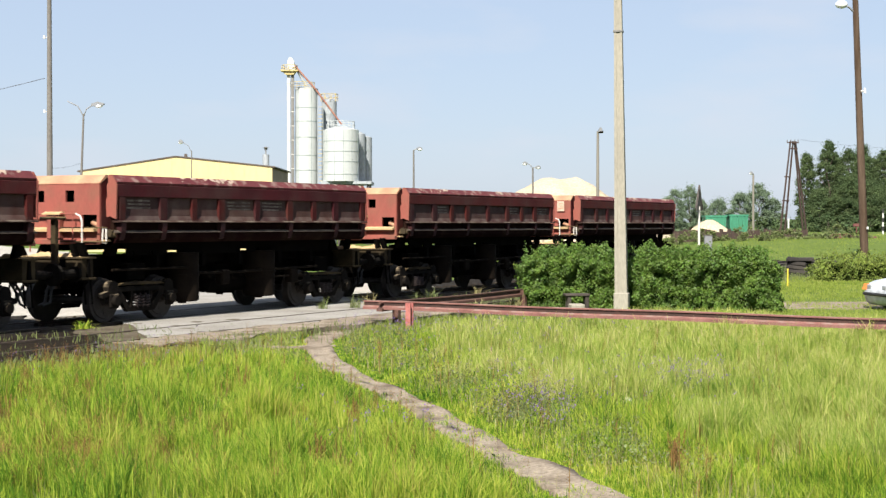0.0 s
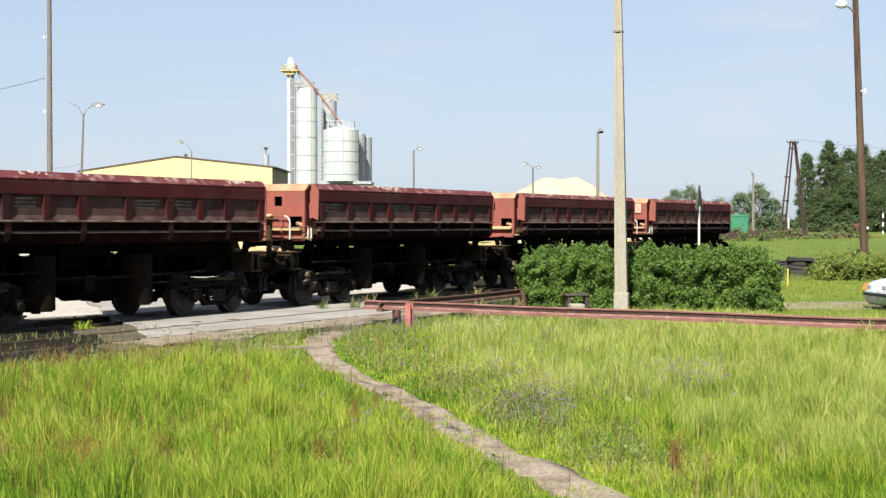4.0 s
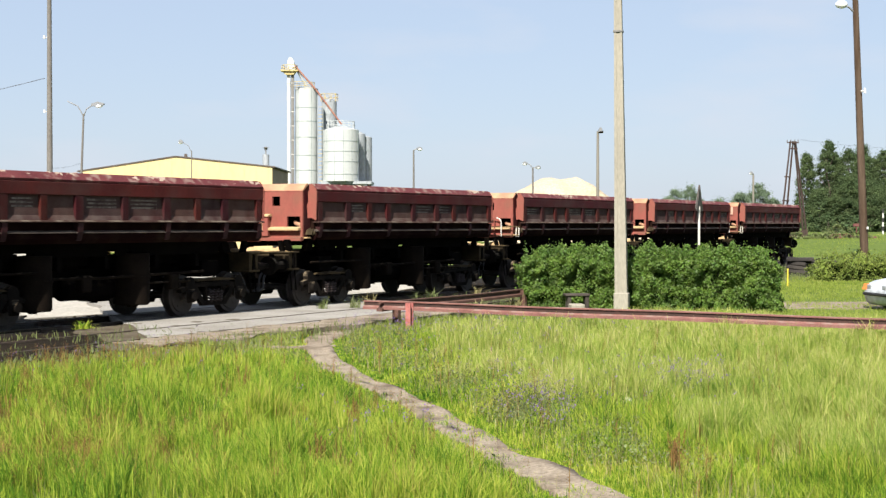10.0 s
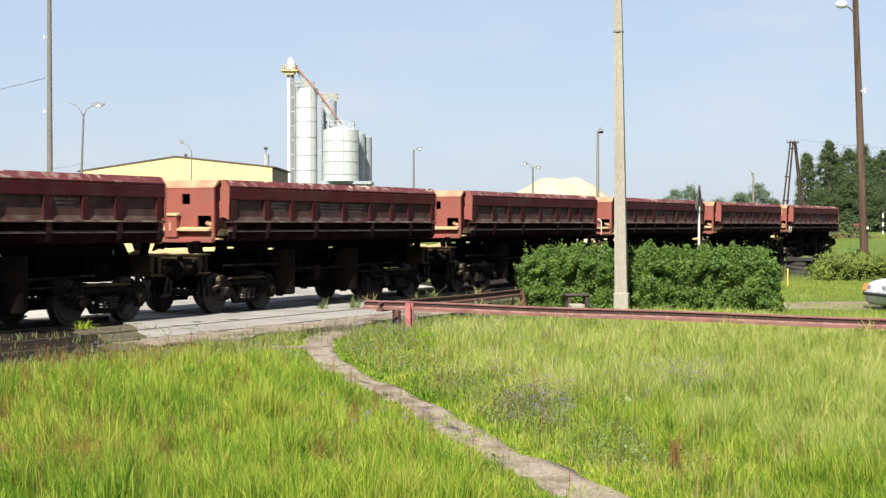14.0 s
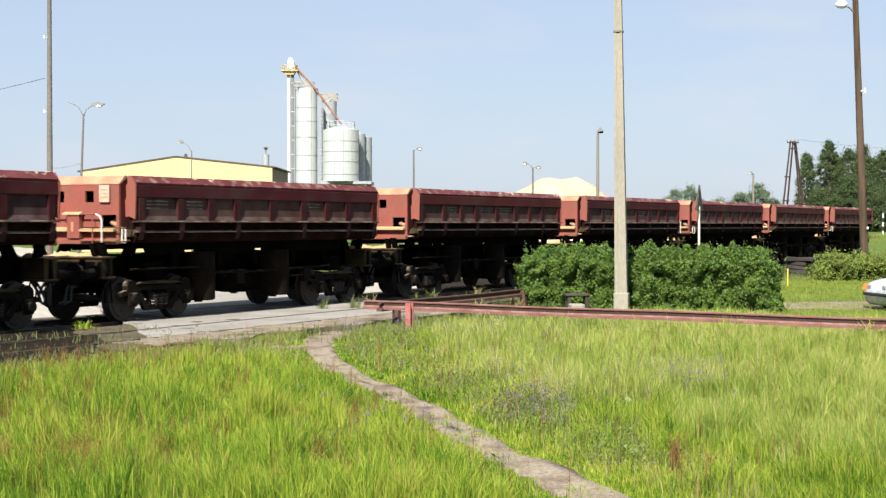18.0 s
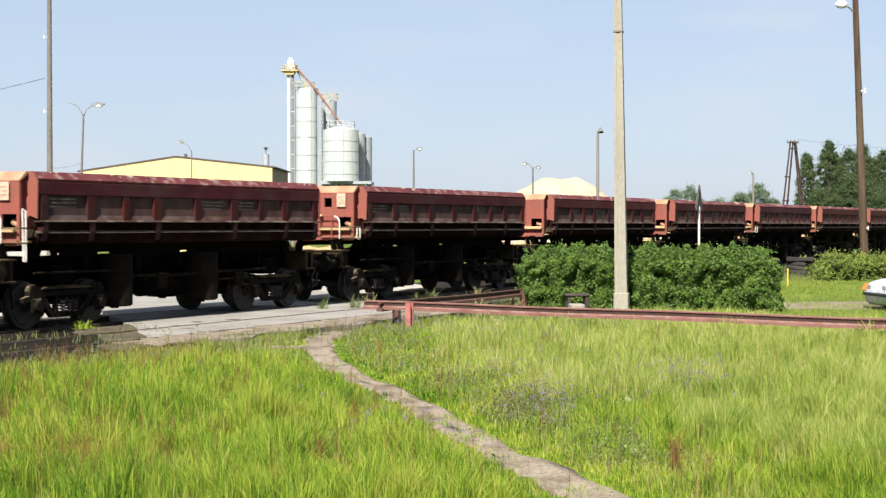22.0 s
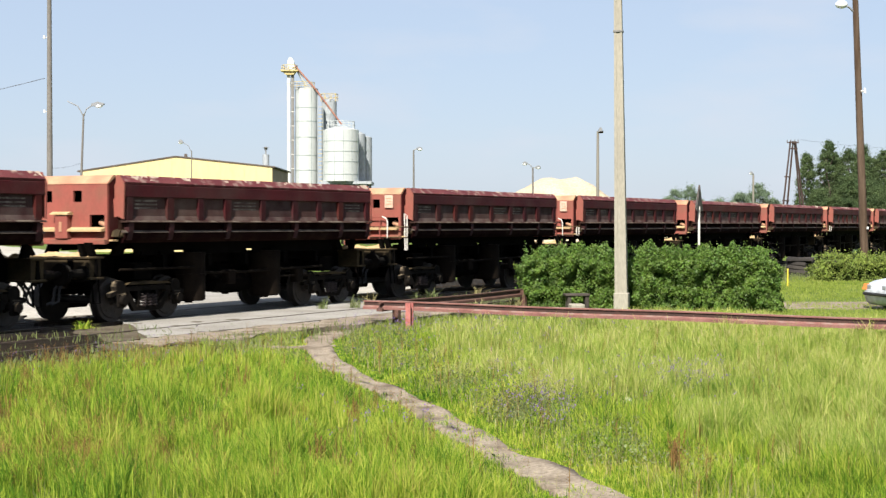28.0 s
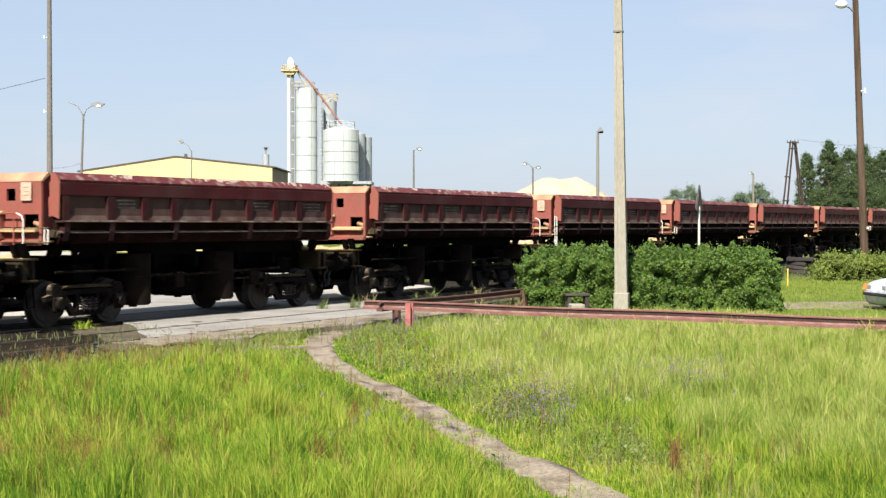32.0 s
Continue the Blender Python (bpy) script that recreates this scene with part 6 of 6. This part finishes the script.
def blades(name, x, y, z, h, w, material, label, rng, bend=0.35, category="grass", comb=0.0):
    """Each blade: a quad and a tip, bent over to one side; comb draws the blades of one patch the same way."""
    k = len(x)
    az = rng.uniform(0, 2 * math.pi, k)
    if comb:
        az = 6.0 * field_noise(x, y, 0.9, 8.0) + 2.4 + rng.normal(0, 1.0 / comb, k)
    lean = h * bend * rng.uniform(0.1, 1.5, k)
    dx, dy = np.cos(az) * lean, np.sin(az) * lean
    sa = rng.uniform(0, 2 * math.pi, k)
    ox, oy = np.cos(sa) * w / 2, np.sin(sa) * w / 2
    top = np.sqrt(np.maximum(h * h - 0.6 * lean * lean, 0.09 * h * h))
    v = np.empty((k, 5, 3), dtype=np.float32)
    v[:, 0] = np.stack([x - ox, y - oy, z - 0.02], 1)
    v[:, 1] = np.stack([x + ox, y + oy, z - 0.02], 1)
    v[:, 2] = np.stack([x + ox * 0.8 + dx * 0.30, y + oy * 0.8 + dy * 0.30, z + top * 0.68], 1)
    v[:, 3] = np.stack([x - ox * 0.8 + dx * 0.30, y - oy * 0.8 + dy * 0.30, z + top * 0.68], 1)
    v[:, 4] = np.stack([x + dx, y + dy, z + top], 1)
    i = np.arange(k)[:, None] * 5
    f = np.concatenate([i + np.array([[0, 1, 2]]), i + np.array([[0, 2, 3]]), i + np.array([[3, 2, 4]])])
    ob = new(name, raw_mesh(name, v.reshape(-1, 3), f, 3, M[material]))
    return tagged(ob, label, category, kind="stuff")


def wedge(k, d0, d1, rng, power=1.0, span=0.335):
    """Places in the fan before the eye, denser near by."""
    u = rng.uniform(0, 1, k)
    d = d0 * (d1 / d0) ** (u ** power)
    return rng.uniform(-span, span, k) * d, d


rng = np.random.default_rng(11)
K_GRASS = 700000
x, y = wedge(K_GRASS, 10.6, 36.5, rng, span=0.305)
# tufts: gather blades round common roots
tx, ty = np.round(x / 0.16) * 0.16, np.round(y / 0.16) * 0.16
jit = np.sin(tx * 91.7 + ty * 47.3) * 0.08
x = tx + jit + rng.normal(0, 0.055, K_GRASS)
y = ty - jit + rng.normal(0, 0.055, K_GRASS)
across = x * N.x + y * N.y
keep = (across < 15.9 + 0.5 * np.sin(x * 1.3) + rng.normal(0, 0.25, K_GRASS))
pd = near_path(x, y)
keep &= pd > rng.uniform(-0.26, 0.12, K_GRASS)
behind = (y > 31.5 - 0.62 * (x + 1.6)) & (x > -1.6)
keep &= ~(behind & (y > 36.9) & (x > 1.9) & (x < 8.6))
keep &= ~((x > 7.6) & (y > 33.5))
keep &= ~((across > 12.9) & (x > -1.2) & (y > 31.8) & (rng.uniform(0, 1, K_GRASS) < 0.85))
tall = 0.55 + 0.95 * np.mod(np.sin(tx * 12.9898 + ty * 78.233) * 43758.5, 1.0)
x, y, pd, across, tall = x[keep], y[keep], pd[keep], across[keep], tall[keep]
n1 = field_noise(x, y, 0.75)
n2 = field_noise(x, y, 1.9, 5.0)
h = 0.235 * (1 + 0.7 * n1 + 0.6 * n2) * rng.uniform(0.5, 1.35, len(x)) * tall
line_x = np.interp(-y, [-q[1] for q in smp], [q[0] for q in smp])
h *= np.where(x < line_x, np.clip(0.20 + (pd - 0.03) * 1.0, 0.20, 1.0), np.clip(0.16 + (pd - 0.05) * 0.6, 0.16, 1.0))
behind = (y > 31.5 - 0.62 * (x + 1.6)) & (x > -1.6)
h *= np.where(behind, 0.5, 1.0)
h *= np.clip(1.0 - 0.24 * (across - 12.6) + 0.25 * n2, 0.45, 1.0)
h *= np.where(x * 1.0 + 2.0 > 0, 1.15, 1.0)
h *= np.where(y > 19, 0.88, 1.0)
h *= np.where((y > 23.4) & (y < 27.6) & (x > -4.6) & (x < -1.5), 0.45, 1.0)
h = np.maximum(h, 0.03)
w = 0.0064 * (y / 14.0) ** 0.7 * rng.uniform(0.6, 1.4, len(x))
z = gz(x, y)
pale = (x > -1.9 + 0.35 * (26 - y)) & (((y > 17) & (x + 0.14 * y + 2.2 * n1 > 3.5)) | (x + 1.3 * n1 + 0.5 * n2 > 0.155 * y + 0.1))
for sel, nm, mt, lb in ((~pale, "meadow_grass", "grass", "tall sunlit green meadow grass"), (pale, "pale_meadow_grass", "palegrass", "tall pale yellow-green grass along the barrier")):
    blades(nm, x[sel], y[sel], z[sel], h[sel], w[sel], mt, lb, rng, 0.40, comb=0.6)

# straw-dry stalks
x, y = wedge(22000, 10.6, 34, rng)
ok = (near_path(x, y) > 0.1) & (x * N.x + y * N.y < 15.6) & (field_noise(x, y, 0.4, 2.0) > -0.15)
x, y = x[ok], y[ok]
blades("dry_stalks", x, y, gz(x, y), rng.uniform(0.12, 0.34, len(x)), 0.0040 * (y / 14) ** 0.75, "dry", "thin straw-coloured dry stalks among the grass", rng, 0.45)

# short growth beyond the barrier, along the tracks and on the far bank
x, y = rng.uniform(7.8, 23, 90000), 33 * (64 / 33) ** rng.uniform(0, 1, 90000)
across = x * N.x + y * N.y
ok = (across < 16.4) & (x > 7.8) & ~((y > 37.8) & (y < 43.2) & (rng.uniform(0, 1, len(x)) < 0.45 + 0.8 * field_noise(x, y, 0.7, 4.0))) & (y > 33)
x, y = x[ok], y[ok]
blades("verge_grass", x, y, gz(x, y), rng.uniform(0.03, 0.10, len(x)), 0.012 * (y / 40), "bankgrass", "short green verge grass", rng)
s = rng.uniform(-4, 80, 26000)
d = np.where(rng.uniform(0, 1, 26000) < 0.55, rng.normal(15.9, 0.55, 26000), rng.uniform(16.6, 19.4, 26000))
ok = ~((s - d + 16.25 > 21.4) & (s - d + 16.25 < 31) & (d > 16.0)) & (field_noise(s, d, 0.8) + 0.35 * (s > 31) > -0.08)
s, d = s[ok], d[ok]
x, y = N.x * d + U.x * s, N.y * d + U.y * s
blades("track_weeds", x, y, np.full(len(x), 0.03), rng.uniform(0.06, 0.26, len(x)), np.full(len(x), 0.016), "weed", "dull green weeds along the siding", rng)
s = rng.uniform(0, 24, 1500)
d = 15.7 + rng.normal(0, 0.5, 1500)
ok = (field_noise(s, d, 0.6, 7.0) > -0.1) & ~((s > 20.6) & (d > 16.1))
s, d = s[ok], d[ok]
x, y = N.x * d + U.x * s, N.y * d + U.y * s
blades("trackside_straw", x, y, np.full(len(x), 0.03), rng.uniform(0.06, 0.26, len(x)), np.full(len(x), 0.009), "sorrel", "brown withered stalks at the meadow's edge", rng, 0.4)
s = rng.uniform(16, 30, 16000)
d = 15.55 + rng.normal(0, 0.42, 16000)
x, y = N.x * d + U.x * s, N.y * d + U.y * s
ok = (near_path(x, y) > 0.05) & (d < 16.35)
x, y = x[ok], y[ok]
blades("edge_growth", x, y, np.full(len(x), 0.03), rng.uniform(0.05, 0.17, len(x)), np.full(len(x), 0.014), "bankgrass", "low green growth along the crossing's edge", rng, 0.6)
s = rng.uniform(2, 21, 3000)
d = rng.uniform(16.2, 19.4, 3000)
ok = field_noise(s, d, 0.9, 17.0) > 0.05
s, d = s[ok], d[ok]
x, y = N.x * d + U.x * s, N.y * d + U.y * s
blades("siding_weeds", x, y, np.full(len(x), 0.10), rng.uniform(0.03, 0.10, len(x)), np.full(len(x), 0.010), "weed", "low dusty weeds between the siding's rails", rng, 0.6)
x, y = rng.uniform(6, 75, 120000), 42 * (150 / 42) ** rng.uniform(0, 1, 120000)
across = x * N.x + y * N.y
ok = (across > 24.5) | ((across < 16) & (x > 12)) | ((across > 4) & (across < 16) & (y > 62))
ok &= x > 0.20 * y - 2
x, y = x[ok], y[ok]
blades("bank_grass", x, y, gz(x, y), rng.uniform(0.10, 0.26, len(x)) * (1 + 0.6 * field_noise(x, y, 0.12, 3.0)) * np.where(y < 75, 0.3, 0.5), 0.009 * (y / 60), "bankgrass", "rough grass on the far bank", rng)

def tuft(name, label, x, y, z, n, h, r, w, material, seed, category="weed"):
    g = np.random.default_rng(seed)
    a, q = g.uniform(0, 6.28, n), r * np.sqrt(g.uniform(0, 1, n))
    ob = blades(name, x + q * np.cos(a), y + q * np.sin(a), np.full(n, z), g.uniform(0.5, 1.1, n) * h, np.full(n, w), material, label, g, 0.8, category)
    return ob


tuft("grass_tuft", "bright green grass tuft beside the rail", -6.95, 29.4, 0.02, 160, 0.30, 0.16, 0.022, "grass", 4)
for i, (s, d) in enumerate(((31.6, 18.9), (32.8, 19.2), (34.3, 18.7), (33.6, 15.6), (36.2, 19.3), (38.5, 19.0), (30.9, 19.4), (31.2, 15.4))):
    p = line(d, s)
    tuft("weed_tuft", "dry weed tuft between the tracks", p.x, p.y, 0.03, 50, 0.45, 0.14, 0.018, "dry" if i % 2 else "weed", 40 + i)


def flower_patch(cx, cy, rx, ry, n, seed, hmin=0.2, hmax=0.5):
    g = np.random.default_rng(seed)
    n = int(n * 1.7)
    x = cx + g.normal(0, rx, n)
    y = cy + g.normal(0, ry, n)
    ok = (near_path(x, y) > 0.05) & (x * N.x + y * N.y < 15.7)
    x, y = x[ok], y[ok]
    h = g.uniform(hmin, hmax, len(x))
    z = gz(x, y)
    blades("flower_stalks", x, y, z, h, np.full(len(x), 0.009), "weed", "thin grey-green flower stalks", g, 0.12, "flower")
    pts, nrm = [], []
    for a, b, c in zip(x, y, z + h * 0.95):
        m = 5
        pts.append(np.array([a, b, c]) + g.normal(0, 0.022, (m, 3)))
        nrm.append(np.tile((0, -0.5, 0.8), (m, 1)))
    v, f = leaves_on(np.concatenate(pts), np.concatenate(nrm), 0.017, g, aspect=0.9)
    ob = new("violet_blossoms", raw_mesh("violet_blossoms", v, f, 4, M["purple"]))
    tagged(ob, "small violet meadow flowers", "flower", kind="stuff")


flower_patch(1.05, 16.3, 0.3, 0.7, 70, 1)
flower_patch(1.6, 18.4, 0.8, 1.3, 70, 2)
flower_patch(3.0, 18.9, 0.38, 0.9, 90, 3)
flower_patch(-0.7, 27.5, 1.3, 1.2, 110, 4, 0.25, 0.55)
flower_patch(0.6, 24.0, 1.0, 1.8, 60, 5)
flower_patch(-4.4, 28.0, 2.2, 1.0, 90, 6)
flower_patch(-4.2, 23.0, 1.8, 2.0, 40, 7)
flower_patch(-0.3, 14.2, 0.5, 0.8, 25, 8)
flower_patch(-5.6, 19.0, 1.0, 2.5, 30, 9)
flower_patch(2.6, 26.5, 2.0, 1.5, 40, 10)

# rust-coloured sorrel spikes
g = np.random.default_rng(9)
PT, NR, SX, SY, SH = [], [], [], [], []
for k in range(1000):
    d = 11 * (27 / 11) ** g.uniform(0, 1)
    r = g.normal(-0.235, 0.05) if g.uniform() < 0.62 else g.uniform(-0.3, 0.3)
    if k % 9 == 0:
        r = g.normal(-0.06, 0.05)
    px, py, hh = r * d, d, g.uniform(0.28, 0.52)
    if near_path(np.array([px]), np.array([py]))[0] < 0.1 or px * N.x + py * N.y > 15.4:
        continue
    SX.append(px), SY.append(py), SH.append(hh)
    m = 70
    zz = ground_z(px, py) + np.linspace(hh * 0.5, hh, m)
    PT.append(np.stack([px + g.normal(0, 0.014, m), py + g.normal(0, 0.014, m), zz], 1))
    NR.append(np.tile((0, -1, 0.2), (m, 1)))
v, f = leaves_on(np.concatenate(PT), np.concatenate(NR), 0.0105, g)
tagged(new("sorrel_spikes", raw_mesh("sorrel_spikes", v, f, 4, M["sorrel"])), "rust-brown sorrel seed spikes in the grass", "sorrel", kind="stuff")
blades("sorrel_stems", np.array(SX), np.array(SY), gz(SX, SY), np.array(SH), np.full(len(SX), 0.007), "sorrel", "thin reddish sorrel stems", g, 0.1, "sorrel")

# tall docks gone to seed
g = np.random.default_rng(71)
for i, (px, py) in enumerate(((-4.67, 16.9), (-4.1, 17.4), (-3.3, 15.5), (-4.6, 16.0), (-3.5, 13.1), (-3.9, 13.9), (-1.7, 17.4), (-1.05, 12.5), (-2.4, 18.3), (-3.9, 19.5), (-5.2, 19.0), (-0.9, 15.2), (-2.9, 12.2), (1.9, 12.4))):
    P, Q, X, Y, H = [], [], [], [], []
    for b in range(7):
        bx, by, hh = px + g.normal(0, 0.035), py + g.normal(0, 0.035), g.uniform(0.30, 0.46)
        X.append(bx), Y.append(by), H.append(hh)
        m = 150
        zz = np.linspace(hh * 0.45, hh, m)
        sw = 0.022 * (1.15 - (zz / hh))
        P.append(np.stack([bx + g.normal(0, 1, m) * sw + 0.10 * zz * math.cos(b), by + g.normal(0, 1, m) * sw, ground_z(px, py) + zz], 1))
        Q.append(np.tile((0, -1, 0.3), (m, 1)))
    v, f = leaves_on(np.concatenate(P), np.concatenate(Q), 0.012, g)
    dk = thing("dock_plant", "tall rust-brown dock plant gone to seed", "dock plant", pose(0, 0, 0), group="docks in the meadow")
    ob = new("seed_head", raw_mesh("seed_head", v, f, 4, M["sorrel"]))
    ob.parent = dk
    tagged(ob, kind="stuff")
    st = blades("stem", np.array(X), np.array(Y), gz(X, Y), np.array(H), np.full(len(X), 0.008), "sorrel", "", g, 0.08, "")
    st.parent = dk
    if "category" in st:
        del st["category"]
    if "kind" in st:
        del st["kind"]

# broad-leaved weeds at the path's edge
g = np.random.default_rng(15)
PT, NR = [], []
for cx, cy, r, n in ((0.90, 16.2, 0.22, 700), (0.70, 17.3, 0.2, 260), (2.15, 17.6, 0.22, 320), (1.5, 17.2, 0.3, 260), (0.0, 20.6, 0.4, 250), (-0.4, 24.5, 0.6, 400), (3.2, 18.4, 0.7, 500), (-0.9, 27.8, 0.9, 800),
                     (-0.5, 22.6, 0.35, 500), (0.55, 18.9, 0.35, 600), (1.0, 19.6, 0.6, 700), (1.35, 15.6, 0.25, 450), (1.75, 14.7, 0.3, 500), (1.6, 13.4, 0.25, 350), (2.1, 13.0, 0.35, 350), (0.2, 26.3, 0.9, 600), (-1.0, 25.0, 0.4, 500), (-2.9, 25.2, 0.6, 500), (-4.6, 26.6, 0.9, 500)):
    n = int(n * 1.8)
    px, py = cx + g.normal(0, r, n), cy + g.normal(0, r * 1.3, n)
    ok = near_path(px, py) > 0.03
    px, py = px[ok], py[ok]
    PT.append(np.stack([px, py, gz(px, py) + g.uniform(0.02, 0.24, len(px))], 1))
    NR.append(np.tile((0, -0.4, 0.9), (len(px), 1)))
v, f = leaves_on(np.concatenate(PT), np.concatenate(NR), 0.03, g)
tagged(new("herb_leaves", raw_mesh("herb_leaves", v, f, 4, M["weed"])), "broad dull green herb leaves at the path's edge", "weed", kind="stuff")

# dusky low herbs in dense clumps beside the path
PT, NR = [], []
for cx, cy, rx, ry, n, top in ((0.86, 16.9, 0.26, 0.55, 2600, 0.34), (1.35, 17.3, 0.30, 0.5, 1500, 0.30), (2.02, 16.9, 0.16, 0.35, 900, 0.22), (0.15, 19.6, 0.22, 0.6, 900, 0.30), (3.0, 18.3, 0.5, 0.7, 1100, 0.34), (-0.75, 27.0, 0.8, 0.8, 1200, 0.38), (1.9, 14.2, 0.35, 0.5, 700, 0.14)):
    px, py = cx + g.normal(0, rx, n), cy + g.normal(0, ry, n)
    ok = near_path(px, py) > 0.05
    px, py = px[ok], py[ok]
    PT.append(np.stack([px, py, gz(px, py) + top * g.uniform(0.05, 1.0, len(px))], 1))
    NR.append(np.tile((0, -0.6, 0.7), (len(px), 1)))
v, f = leaves_on(np.concatenate(PT), np.concatenate(NR), 0.017, g)
tagged(new("dusky_herbs", raw_mesh("dusky_herbs", v, f, 4, M["duskherb"])), "dense dusky purplish green herbs beside the path", "weed", kind="stuff")

# scrap of white paper in the grass
bm = bmesh.new()
vs = [bm.verts.new(c) for c in ((-0.05, 0, 0), (0.04, -0.02, 0.015), (0.06, 0.05, 0.03), (-0.03, 0.06, 0.05), (0.0, 0.02, 0.055))]
bm.faces.new((vs[0], vs[1], vs[4]))
bm.faces.new((vs[1], vs[2], vs[4]))
bm.faces.new((vs[2], vs[3], vs[4]))
bm.faces.new((vs[3], vs[0], vs[4]))
solo("litter", bm, "ceramic", "crumpled scrap of white paper in the grass", "litter", pose(2.11, 17.3, 0.13))

# loose stones on the beds, the path and the crossing's edge
g = np.random.default_rng(31)


def stones(name, x, y, z, r, material, label):
    k = len(x)
    base = np.array([(1, 0, 0), (-1, 0, 0), (0, 1, 0), (0, -1, 0), (0, 0, 1), (0, 0, -1)], dtype=float)
    tri = np.array([(0, 2, 4), (2, 1, 4), (1, 3, 4), (3, 0, 4), (2, 0, 5), (1, 2, 5), (3, 1, 5), (0, 3, 5)])
    v = base[None] * g.uniform(0.6, 1.2, (k, 6, 1)) * r[:, None, None] * np.array([1.2, 1, 0.7])
    a = g.uniform(0, 6.28, k)
    c, s_ = np.cos(a)[:, None], np.sin(a)[:, None]
    vx, vy = v[:, :, 0] * c - v[:, :, 1] * s_, v[:, :, 0] * s_ + v[:, :, 1] * c
    v = np.stack([vx + x[:, None], vy + y[:, None], v[:, :, 2] + z[:, None]], 2)
    f = (np.arange(k)[:, None, None] * 6 + tri[None]).reshape(-1, 3)
    return tagged(new(name, raw_mesh(name, v.reshape(-1, 3), f, 3, M[material])), label, "stones", kind="stuff")


s = g.uniform(2, 75, 30000)
d = g.uniform(15.9, 24, 30000)
ok = ~((s - d + 16.25 > 20.4) & (s - d + 16.25 < 31) & (d > 16.2))
s, d = s[ok], d[ok]
stones("ballast_stones", N.x * d + U.x * s, N.y * d + U.y * s, np.full(len(s), 0.045), g.uniform(0.015, 0.05, len(s)), "pebble", "loose dark ballast stones")
s = g.uniform(20.4, 31, 900)
d = 16.25 + np.abs(g.normal(0, 0.3, 900))
stones("road_gravel", N.x * d + U.x * s, N.y * d + U.y * s, np.full(900, 0.13), g.uniform(0.01, 0.03, 900), "path", "loose grit at the crossing's edge")
ss = np.array(smp)
i = g.integers(0, len(ss), 900)
stones("path_pebbles", ss[i, 0] + g.normal(0, 0.17, 900), ss[i, 1] + g.normal(0, 0.2, 900), gz(ss[i, 0], ss[i, 1]) + 0.003, g.uniform(0.005, 0.026, 900), "path", "small pebbles on the footpath")


# ---------------------------------------------------------------- what moves
def train_shift(t):
    """Metres the train has rolled on since the start: it gathers speed gently."""
    return 1.8299 * t + 0.0119 * t * t


LEAD = 28.677 + 2 * PITCH


def motions():
    for k, wg in enumerate(WAGONS):
        rows = []
        for i in range(33):
            p = line(TRACK_A, LEAD - k * PITCH + train_shift(i), RAIL_Z)
            rows.append((float(i), Matrix.Translation(p) @ line_m))
        walk(wg, rows)
        for bg in wg.children:
            if not bg.name.startswith("bogie"):
                continue
            for w in bg.children:
                if w.name.startswith("wheelset"):
                    x0 = -0.9 if w.location.x < 0 else 0.9
                    rows = []
                    for i in range(161):
                        a = math.degrees(train_shift(i * 0.2) / 0.455) + 17 * k
                        rows.append((i * 0.2, Matrix.Translation((x0, 0, 0.455)) @ Matrix.Rotation(radians(a), 4, "Y")))
                    walk(w, rows)


motions()
